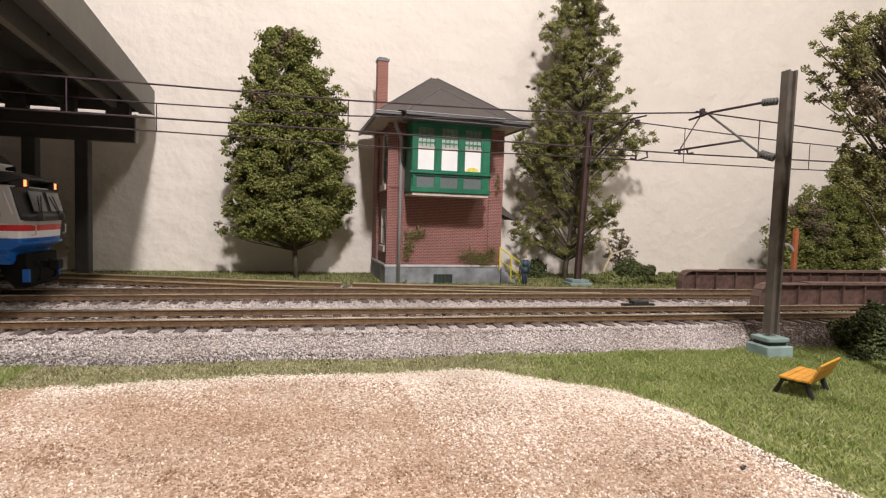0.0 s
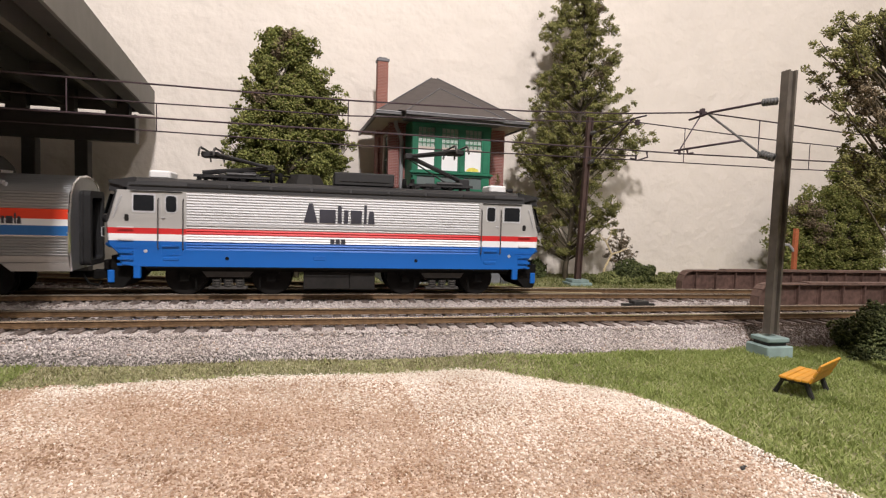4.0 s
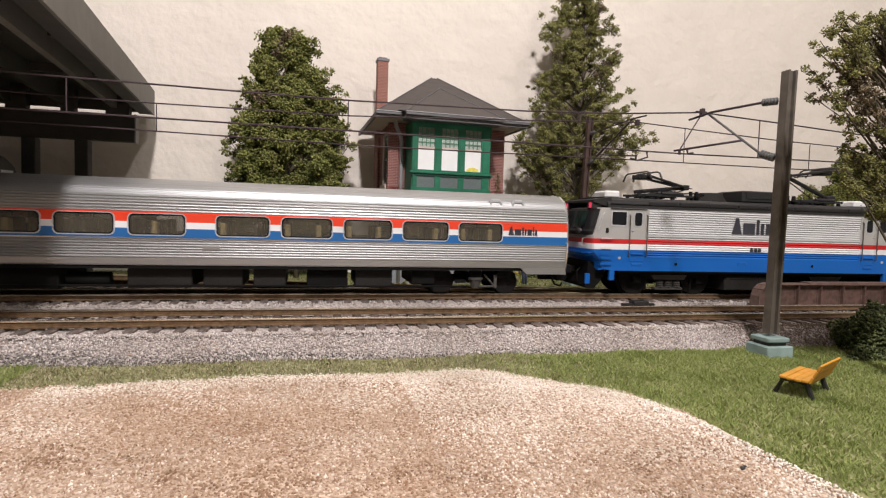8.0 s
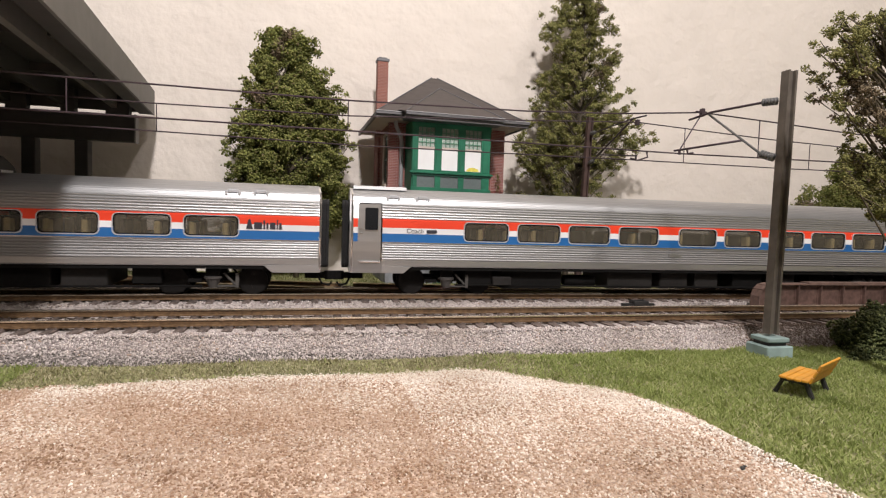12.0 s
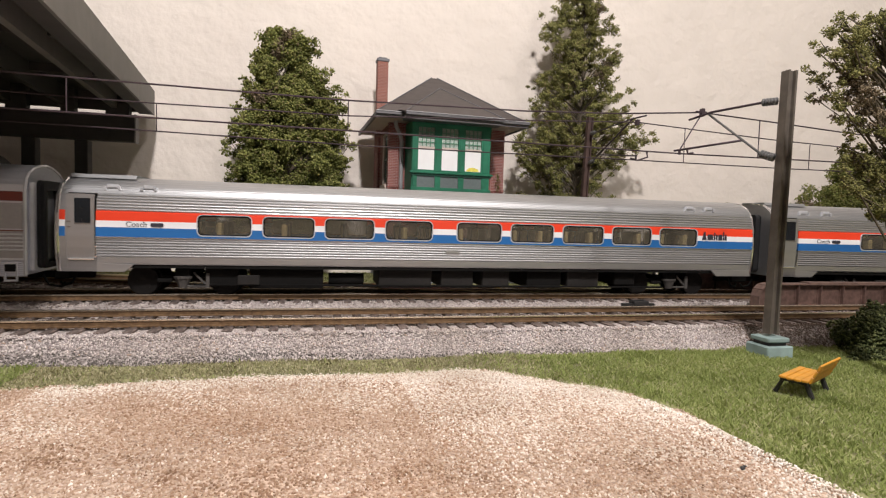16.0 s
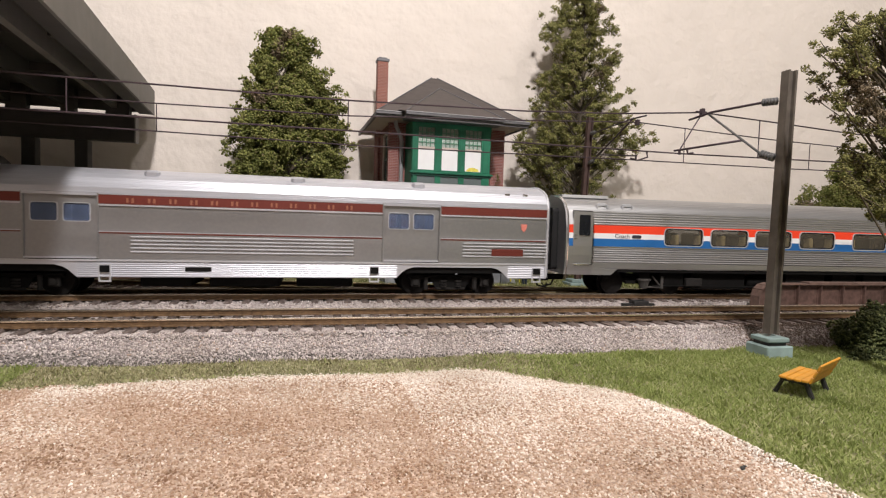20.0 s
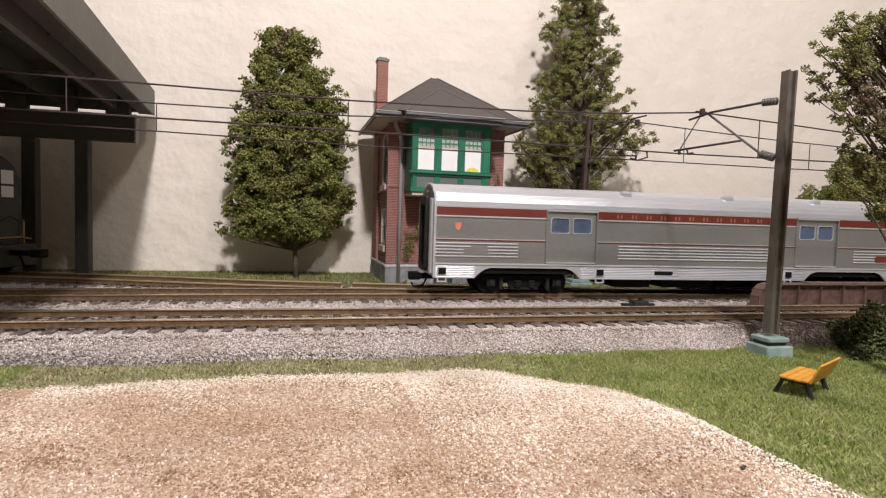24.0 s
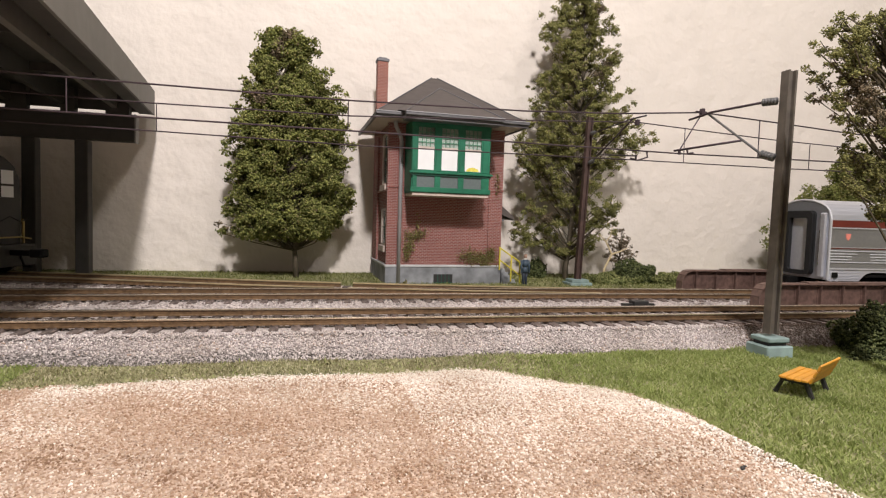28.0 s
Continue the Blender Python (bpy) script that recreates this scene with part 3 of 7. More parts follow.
LEAF4 = island_material("dark_bush", [(0.0, (0.035, 0.045, 0.017)), (0.5, (0.09, 0.115, 0.042)), (1.0, (0.18, 0.2, 0.08))])
LEAF6 = island_material("mossy_ground_cover", [(0.0, (0.08, 0.1, 0.03)), (0.5, (0.19, 0.215, 0.075)), (1.0, (0.34, 0.35, 0.15))])
TWIG = material("dead_twig", (0.6, 0.49, 0.3), 0.85, vary=0.15)
PANE = glass("window_glass")


TOWER_TURN = 3.0


def build_tower():
    tx, ty = 37.4, 312.0
    w, d = 69.3, 54.0
    t = thing("signal_tower", (tx, ty, 0), "red brick signal tower with green bay window and grey hipped roof", "building", rz=TOWER_TURN)
    # walls: brick shell with thickness, openings through the west side
    zb, zt = 13.6, 95.0
    part("foundation", box(one_box(-1.0, w + 1.0, -1.0, d + 1, -2, 12.2, bev=0.2), 27.2, 40.2, -1.4, 0, 2.6, 8.8), CONCRETE, t, "stained grey concrete foundation")
    # dark plate on the face, standing in for the shade inside the vent
    part("vent_opening", one_box(27.9, 39.5, -1.7, -1.35, 3.3, 8.1), DARKIN, t, "dark cellar vent")
    for k in range(4):
        part("vent_bar", one_box(30.2 + k * 2.3, 30.6 + k * 2.3, -1.85, -1.7, 3.4, 8.0), DKGREEN, t)
    part("vent_sill", one_box(27.9, 39.5, -1.9, -1.3, 2.9, 3.4), DKGREEN, t)
    part("foundation_ledge", one_box(-1.4, w + 1.4, -1.4, d + 1.4, 12.2, 13.6, bev=0.25), LEDGE, t, "pale ledge over the foundation")
    part("wall_front", one_box(0, w, 0, 1.6, zb, zt), BRICK, t)
    part("wall_east_side", one_box(w - 1.6, w, 1.6, d, zb, zt), BRICK, t)
    part("wall_rear", one_box(0, w - 1.6, d - 1.6, d, zb, zt), BRICK, t)
    bm = bmesh.new()
    for y0, y1, z0, z1 in ((1.6, 5, zb, zt), (22, d - 1.6, zb, zt), (5, 22, zb, 24), (5, 22, 46, 60), (5, 22, 90, zt)):
        box(bm, 0.6, 2.2, y0, y1, z0, z1)
    part("wall_west_side", bm, BRICK, t)
    # brick corner piers and string course
    for x0, x1, y1 in ((-0.7, 10.8, 3.2), (w - 8.0, w + 0.7, 1.0)):
        part("corner_pier", box(one_box(x0, x1, -0.7, 1.0, zb, zt - 0.1), x0, x0 + 3.0, 1.0, y1, zb, zt - 0.1) if y1 > 2 else one_box(x0, x1, -0.7, y1, zb, zt - 0.1), BRICK, t)
    part("corner_pier", one_box(-0.75, 2.4, d - 17, d + 0.7, zb, zt - 0.1), BRICK, t)
    part("string_course", one_box(-1.1, 13, -1.1, 0.5, 58.2, 59.4), BRICK, t)
    part("string_course", one_box(w - 9, w + 1.1, -1.1, 0.5, 58.2, 59.4), BRICK, t)
    for z0, z1 in ((24, 46), (60, 90)):
        bm = one_box(-0.2, 1.2, 5, 22, z0, z0 + 1.2)
        for b in ((-0.2, 1.2, 5, 22, z1 - 1.2, z1), (-0.2, 1.2, 5, 6.6, z0, z1), (-0.2, 1.2, 20.4, 22, z0, z1)):
            box(bm, *b)
        win = part("window", bm, SILL, t, "pale framed side window")
        part("muntin", box(one_box(0.4, 0.9, 6.6, 20.4, (z0 + z1) / 2 - 0.4, (z0 + z1) / 2 + 0.4), 0.4, 0.9, 13.2, 13.8, z0, z1), DKGREEN, win)
        part("pane", one_box(0.55, 0.7, 6.6, 20.4, z0 + 1, z1 - 1), PANE, win)
        part("sill", one_box(-1.6, 0.6, 4.4, 22.6, z0 - 3.4, z0, bev=0.15), SILL, t, "pale stone window sill")
    part("string_course", one_box(-1.1, 0.6, 1.2, d - 17, 56.0, 57.2), BRICK, t)
    part("upper_floor", one_box(1.6, w - 1.6, 1.6, d - 1.6, 56, 57.5), DARKIN, t)
    # bay window
    by = -20.0

    def bx(v):
        return 0.9605 * v - 2.7

    def bz(v):
        return 41 + (v - 41) * 0.9605
    x0, x1 = bx(12.2), bx(59.0)
    bm = one_box(x0, x0 + 1.2, by + 0.8, -0.8, bz(56), bz(96))
    box(bm, x1 - 1.2, x1, by + 0.8, -0.8, bz(56), bz(96))
    box(bm, x0, x1, by + 0.8, -0.8, bz(55.6), bz(57))
    bay = part("bay", bm, GREEN, t, "green painted projecting bay")
    part("bay_header", one_box(x0 - 0.2, x1 + 0.2, by - 0.3, by + 1.2, bz(92.4), bz(96.5)), GREEN, bay)
    part("bay_sill", one_box(x0 - 1.4, x1 + 1.4, by - 1.6, by + 1.0, bz(66.3), bz(67.6), bev=0.2), GREEN, bay)
    part("bay_band", one_box(x0 - 0.6, x1 + 0.6, by - 0.7, by + 1.0, bz(65.2), bz(66.3)), DKGREEN, bay)
    part("bay_foot", one_box(x0 - 0.6, x1 + 0.6, by - 0.6, by + 1.2, bz(55.8), bz(58.6), bev=0.15), GREEN, bay)
    part("soffit_board", one_box(x0 + 0.6, x1 - 0.2, by + 0.4, -0.8, bz(53.8), bz(55.6), bev=0.15), SILL, bay, "pale grey board under the bay")
    part("bay_backing", one_box(x0 + 1.2, x1 - 1.2, by + 9, by + 9.6, bz(57), bz(96)), DARKIN, bay)
    posts = [(bx(a), bx(b)) for a, b in ((12.4, 15.6), (25.2, 29.4), (39.2, 43.4), (53.4, 58.8))]
    for a, b in posts:
        post = part("bay_post", one_box(a, b, by - 0.4, by + 0.8, bz(67.6), bz(92.4)), GREEN, bay)
        part("post_moulding", one_box(a + 0.9, b - 0.9, by - 0.75, by - 0.4, bz(68), bz(92), bev=0.1), GREEN, post)
        part("bay_panel_post", one_box(a + 0.4, b - 0.4, by - 0.35, by + 0.8, bz(58.6), bz(65.2)), GREEN, bay)
    for i, ((_, a), (b, _)) in enumerate(zip(posts, posts[1:])):
        part("lower_panel", one_box(a - 0.6, b + 0.6, by + 0.15, by + 0.7, bz(58.4), bz(65.4)), GREYPANEL, bay, "dark grey recessed panel")
        sash = part("sash", box(one_box(a, b, by + 0.1, by + 0.7, bz(67.6), bz(68.6)), a, b, by + 0.1, by + 0.7, bz(80.2), bz(81.4)), GREEN, bay)
        part("blind", one_box(a + 0.1, b - 0.1, by + 0.3, by + 0.6, bz(68.5), bz(80.3)), BLIND, sash, "white drawn window blind")
        bm = bmesh.new()
        for k in range(1, 4):
            xm = a + (b - a) * k / 4
            box(bm, xm - 0.22, xm + 0.22, by + 0.15, by + 0.5, bz(81.4), bz(92.4))
        for zm in (84.1, 86.9, 89.6):
            box(bm, a, b, by + 0.18, by + 0.48, bz(zm) - 0.22, bz(zm) + 0.22)
        part("muntin_grid", bm, MUNTIN, sash, "pale green glazing bars")
        part("pane", one_box(a, b, by + 0.55, by + 0.63, bz(81.4), bz(92.4)), PANE, sash)
        # backing of the upper panes: grey-green above, white below
        part("inner_backing", one_box(a, b, by + 0.8, by + 1.0, bz(86.2), bz(92.4)), INBACKING, sash, "grey-green backing above the white blind")
        part("inner_blind", one_box(a, b, by + 0.72, by + 0.78, bz(81.4), bz(86.2)), BLIND, sash, "white blind behind the glazing bars")
        part("meeting_rail", one_box(a, b, by - 0.05, by + 0.1, bz(80.2), bz(81.6)), SILL, sash, "greyish meeting rail")
        if i == 2:
            bm = bmesh.new()
            extrude(bm, [(a + 0.7, bz(68.8)), (b - 1.0, bz(68.8)), (b - 1.6, bz(70.2)), (a + 4.8, bz(71.2)), (a + 2.4, bz(70.6))], by + 0.16, by + 0.27, "y")
            part("yellow_patch", bm, material("yellow_paper", (0.75, 0.66, 0.12), 0.8), sash, "yellow paper at the foot of the blind")
    # hipped roof with a low front gable over the bay
    ex0, ex1, ey0, ey1, ez = -10.8, w + 7.6, -18.6, d + 2.5, 97.0
    bm = bmesh.new()
    base = [bm.verts.new(v) for v in ((ex0, ey0, ez), (ex1, ey0, ez), (ex1, ey1, ez), (ex0, ey1, ez))]
    r0, r1 = bm.verts.new((29.0, 21, 127.5)), bm.verts.new((32.5, 21, 127.5))
    low = [bm.verts.new((v.co.x, v.co.y, ez - 0.9)) for v in base]
    bm.faces.new((base[0], base[1], r1, r0))
    bm.faces.new((base[1], base[2], r1))
    bm.faces.new((base[2], base[3], r0, r1))
    bm.faces.new((base[3], base[0], r0))
    for i in range(4):
        bm.faces.new((base[i], base[(i + 1) % 4], low[(i + 1) % 4], low[i]))
    bm.faces.new(low)
    roof = part("roof", bm, SLATE, t, "dark grey felt hipped roof")
    bm = bmesh.new()
    g = [bm.verts.new(v) for v in ((3.4, -29.4, 96.4), (57.4, -29.4, 96.4), (31.5, 10.0, 119.0), (1.0, -14, 99.6), (60.0, -14, 99.6))]
    bm.faces.new((g[0], g[1], g[2]))
    bm.faces.new((g[0], g[2], g[3]))
    bm.faces.new((g[1], g[4], g[2]))
    bm.faces.new((g[0], g[3], g[4], g[1]))
    part("bay_roof", bm, SLATE, roof, "low hip over the bay")
    bm = bmesh.new()
    for a, b in ((Vector((29.0, 21, 127.7)), Vector((ex0, ey0, ez + 0.2))), (Vector((32.5, 21, 127.7)), Vector((ex1, ey0, ez + 0.2)))):
        rod(bm, a, b, 0.35, n=6)
    for a, b in ((Vector((31.5, 10.0, 119.1)), Vector((3.4, -29.4, 96.6))), (Vector((31.5, 10.0, 119.1)), Vector((57.4, -29.4, 96.6)))):
        rod(bm, a, b, 0.35, n=6)
    part("hip_cap", bm, GUTTER, roof)
    part("eave_fascia", box(box(one_box(ex0, ex1, ey0 - 0.5, ey0 + 0.8, ez - 2.6, ez - 0.2), ex0 - 0.4, ex0 + 0.8, ey0, ey1, ez - 2.6, ez - 0.2),
                            ex1 - 0.8, ex1 + 0.4, ey0, ey1, ez - 2.6, ez - 0.2), GUTTER, roof, "grey eaves board")
    part("soffit", one_box(ex0 + 0.6, ex1 - 0.6, ey0 + 0.6, ey1 - 0.6, ez - 1.9, ez - 1.0), SILL, roof)
    for a, b, yy, zz in ((ex0 - 0.3, 5.0, ey0 - 1.4, ez), (3.0, 58.0, -30.2, 95.8), (57.0, ex1 + 0.5, ey0 - 1.4, ez)):
        gut = part("gutter", one_box(a, b, yy - 0.5, yy + 1.3, zz - 1.3, zz + 0.2, bev=0.2), GUTTER, roof, "grey rain gutter")
        part("gutter_lip", one_box(a, b, yy - 0.7, yy - 0.2, zz + 0.25, zz + 0.6), PIPE, gut)
    part("bay_eave", one_box(3.6, 57.4, -29.0, -19.0, 92.8, 95.4), GUTTER, roof)
    bm = bmesh.new()
    tube(bm, [(6.6, -2, 3), (6.6, -2, 84.5), (5.6, -2.6, 87.5), (2.6, -5.0, 92.5), (2.2, -6, 95)], 1.1, 8)
    part("downpipe", bm, PIPE, t, "grey downpipe", smooth=True)
    # chimney
    ch = part("chimney", one_box(-2.6, 4.0, 34, 40.5, 92, 138.2), CHIMNEY, t, "slim brick chimney")
    part("chimney_cap", box(one_box(-3.2, 4.6, 33.4, 41.1, 138.2, 140.0, bev=0.3), -2.0, 3.4, 34.6, 39.9, 140, 140.8), GUTTER, ch)
    # porch on the east side
    bm = bmesh.new()
    extrude(bm, [(w, 52.5), (w + 11.6, 43.4), (w + 11.6, 41.4), (w, 46.0)], 6, 24, "y")
    porch = part("porch_roof", bm, SLATE, t, "small grey porch roof")
    bm = bmesh.new()
    rod(bm, (w, 9, 37), (w + 9, 9, 44), 0.5)
    part("bracket", bm, GUTTER, porch)
    lantern = part("wall_lantern", box(one_box(w + 0.1, w + 2.6, 3.4, 5.6, 31.0, 34.2, bev=0.3), w + 0.4, w + 2.2, 3.7, 5.3, 34.2, 35.4), BLACKISH, t, "small black wall lantern")
    part("lantern_glass", one_box(w + 0.5, w + 2.7, 3.2, 5.4, 31.6, 33.6), BLIND, lantern)
    # stairs
    bm = bmesh.new()
    for k in range(6):
        box(bm, w + 1.0, w + 3.2 + k * 2.3, -2.4, 10, -2 + 0.0, 11.4 - k * 2.1)
    part("steps", bm, CONCRETE, t, "grey concrete steps")
    hr = part("handrail", tube(tube(bmesh.new(), [(w - 1.0, -3, 24.6), (w + 11.8, -3, 16.4), (w + 12.8, -3, 15.2), (w + 13.0, -3, 1.0)], 0.42),
                               [(w - 1.2, -3, 17.4), (w + 11.0, -3, 9.0), (w + 12.9, -3, 7.6)], 0.36), YELLOW, t, "yellow tubular stair railing")
    for px_, z0, z1 in ((w - 0.6, 11, 25.0), (w + 7.0, 4, 19.4)):
        part("baluster", rod(bmesh.new(), (px_, -3, z0), (px_, -3, z1), 0.45), YELLOW, hr)


def build_tower_ivy():
    rng = np.random.default_rng(31)
    spots = [((50, 24), (3.0, 4.5), 260), ((53, 31), (5.5, 2.8), 260), ((48.5, 19.5), (1.6, 3), 90), ((58, 33), (3, 2), 60), ((88, 19), (7, 4.0), 420), ((97, 17), (6, 4.5), 480), ((101, 21), (3, 3.5), 160), ((103.5, 63), (1.5, 7), 90), ((55, 38), (2, 5), 50)]
    at = []
    for (cx, cz), (sx, sz), n in spots:
        at.append(np.stack([rng.normal(cx - 37.4, sx * 0.55, n), -0.9 - np.abs(rng.normal(0, 0.8, n)), np.maximum(13.5, rng.normal(cz, sz * 0.55, n))], 1))
    at = np.concatenate(at)
    ivy = new("ivy", pebbles("ivy", at, rng.uniform(0.25, 0.6, len(at)), LEAF3, rng, 0.5))
    ivy.matrix_basis = pose(37.4 * MM, 312 * MM, 0, 0, 0, TOWER_TURN)
    tagged(ivy, "dry olive ivy creeping on the tower's brick", "ivy", kind="stuff")


def build_canopy():
    t = thing("platform_canopy", (0, 0, 0), "dark grey station platform canopy on steel posts", "canopy")
    def end_x(y):
        return -95.5 + 0.122 * (349 - y)
    y0, y1 = 62.0, 349.0

    def slab(off0, off1, ya, yb, za, zb):
        bm = bmesh.new()
        vs = [bm.verts.new((end_x(y) + o, y, z)) for y in (ya, yb) for o in (off0, off1) for z in (za, zb)]
        for f in ((0, 1, 3, 2), (4, 6, 7, 5), (0, 4, 5, 1), (2, 3, 7, 6), (0, 2, 6, 4), (1, 5, 7, 3)):
            bm.faces.new([vs[i] for i in f])
        return bm
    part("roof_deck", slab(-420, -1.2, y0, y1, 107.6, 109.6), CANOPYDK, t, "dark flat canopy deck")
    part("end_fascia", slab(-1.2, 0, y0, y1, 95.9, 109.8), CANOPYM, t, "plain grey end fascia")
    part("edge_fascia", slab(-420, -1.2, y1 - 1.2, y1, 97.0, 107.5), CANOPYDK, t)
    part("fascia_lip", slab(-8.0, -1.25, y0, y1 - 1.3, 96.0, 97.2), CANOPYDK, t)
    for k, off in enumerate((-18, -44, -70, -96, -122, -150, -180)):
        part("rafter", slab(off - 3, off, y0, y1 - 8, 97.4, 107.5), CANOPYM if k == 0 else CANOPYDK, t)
    # unseen board, added only to keep bounced light from the left out
    part("light_block_board", one_box(-424, -420.2, 100, 348, 0, 107.4), CANOPYDK, t, "unseen dark board added to block light from the left")
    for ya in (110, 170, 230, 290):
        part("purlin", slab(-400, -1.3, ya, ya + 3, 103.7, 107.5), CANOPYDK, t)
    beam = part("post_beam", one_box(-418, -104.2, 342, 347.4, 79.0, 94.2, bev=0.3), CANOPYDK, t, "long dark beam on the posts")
    part("beam_end", one_box(-104.2, -103.4, 341.6, 347.8, 78.6, 94.6), CANOPYM, beam)
    for a, b in ((-119, -107), (-141.5, -134.5), (-168, -158), (-196, -186)):
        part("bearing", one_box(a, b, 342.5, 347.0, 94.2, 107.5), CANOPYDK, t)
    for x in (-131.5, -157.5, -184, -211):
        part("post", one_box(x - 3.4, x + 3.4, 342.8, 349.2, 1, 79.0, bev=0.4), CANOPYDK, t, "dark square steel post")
    # the whole canopy stands close to the wall
    near = Matrix.Translation(P3(0, 0, EYE_Z)) @ Matrix.Scale(1.022, 4) @ Matrix.Translation(P3(0, 0, -EYE_Z))
    for o in t.children_recursive:
        o.data.transform(near)
    return t


def side_column(bm, x, y, z0, z1, w=5.6, d=5.2, lean=0.0):
    """An H-column whose web faces the camera's side."""
    a, b, f, g = w / 2, d / 2, 0.7, 0.35
    extrude(bm, [(x - a, y - b), (x - a + f, y - b), (x - a + f, y - g), (x + a - f, y - g), (x + a - f, y - b), (x + a, y - b), (x + a, y + b),
                 (x + a - f, y + b), (x + a - f, y + g), (x - a + f, y + g), (x - a + f, y + b), (x - a, y + b)], z0, z1, "z")
    for v in bm.verts:
        v.co.x += lean * (v.co.z - z0)
    return bm


def insulator(bm, a, b, r):
    a, b = Vector(a), Vector(b)
    for k in range(5):
        rod(bm, a.lerp(b, k / 5), a.lerp(b, (k + 0.62) / 5), r)
    rod(bm, a, b, r * 0.6)
    return bm


def build_masts():
    m = thing("catenary_mast", (143.0, 146.7, 0), "brown steel catenary mast on a pale green base", "mast", "catenary masts")
    part("footing", one_box(-5.0, 4.9, -4.6, 4.6, -2, 3.6, bev=0.35), MINT, m, "chipped pale green footing")
    part("footing_joint", one_box(-3.2, 3.2, -3.2, 3.2, 3.6, 4.8), BLACKISH, m)
    part("footing_cap", one_box(-4.1, 4.0, -3.9, 3.9, 4.7, 6.2, bev=0.3), MINT, m, "pale green cap")
    part("column", side_column(bmesh.new(), 0, 0, 7.0, 91.0, w=3.3, d=3.1, lean=0.012), STEELBROWN, m, "weathered H-section column")
    part("insulator", insulator(bmesh.new(), (-2.6, 0.5, 81.4), (-4.4, 4.6, 81.6), 1.25), INSUL, m, smooth=True)
    part("insulator", insulator(bmesh.new(), (-2.4, 0.5, 63.6), (-4.2, 4.4, 65.2), 1.35), INSUL, m, smooth=True)
    part("top_tube", tube(bmesh.new(), [(-4.2, 4.2, 81.6), (-4.4, 28, 82.8), (-6.0, 38.2, 81.6)], 0.42), WIRE, m, smooth=True)
    part("strut", rod(bmesh.new(), (-4.0, 4.2, 65.1), (-3.8, 31, 83.0), 0.42), INSUL, m, smooth=True)
    part("registration_arm", rod(bmesh.new(), (-4.0, 13, 70.6), (-13.4, 36, 69.2), 0.4), WIRE, m, smooth=True)
    part("drop_rod", rod(bmesh.new(), (-3.9, 33.6, 83.6), (-12.4, 34, 69.5), 0.24), WIRE, m)
    part("steady_arm", tube(tube(bmesh.new(), [(-12.6, 34, 69.6), (-12.4, 34, 67.6)], 0.5), [(-9.2, 34, 69.6), (-9.0, 34, 68.2), (-6.6, 34, 68.5)], 0.4), WIRE, m)
    part("clamp", box(one_box(-4.6, -3.2, 32.8, 34.6, 82.2, 85.2, bev=0.2), -6.5, -2.0, 33.4, 34.2, 83.5, 84.2), WIRE, m)

    f = thing("catenary_mast", (156.6, 310, 0), "rust-brown steel catenary mast beside the siding", "mast", "catenary masts")
    part("footing", one_box(-7.4, 7.2, -6, 6, -1, 4.2, bev=0.3), MINT, f, "pale green footing")
    part("footing_cap", one_box(-5.8, 5.4, -4.8, 4.8, 4.2, 6.0, bev=0.25), MINT, f)
    part("column", side_column(bmesh.new(), 0, 0, 5.8, 106, w=3.5, d=3.2, lean=0.038), RUSTMAST, f, "rusty H-section column")
    part("insulator", insulator(bmesh.new(), (4.2, -2.5, 96), (3.6, -7, 95.6), 1.3), INSUL, f, smooth=True)
    part("insulator", insulator(bmesh.new(), (3.6, -2.5, 78), (3.2, -7, 78.6), 1.3), INSUL, f, smooth=True)
    part("top_tube", tube(bmesh.new(), [(3.6, -6.5, 95.6), (-6, -62, 93.6), (-9, -80, 92)], 0.4), WIRE, f, smooth=True)
    part("strut", rod(bmesh.new(), (3.2, -6.5, 78.4), (-7, -66, 93.4), 0.4), WIRE, f, smooth=True)
    part("registration_arm", rod(bmesh.new(), (1.5, -18, 81), (-12.5, -79, 73.2), 0.38), WIRE, f)
    part("steady_arm", tube(tube(bmesh.new(), [(-11.6, -77, 73.4), (-11.6, -77, 71.2)], 0.45), [(-6.0, -77, 75.8), (-5.4, -77, 73.2), (-10.6, -77, 71.4), (-14.5, -77, 72.2)], 0.4), WIRE, f)
    part("clamp", one_box(-12.6, -10.8, -78, -76, 87.8, 90.4, bev=0.2), WIRE, f)


def wire(name, pts, r, parent):
    """A hanging wire through the given points, gently sagging between them."""
    bm = bmesh.new()
    tube(bm, pts, r, 6)
    return part(name, bm, WIRE, parent)


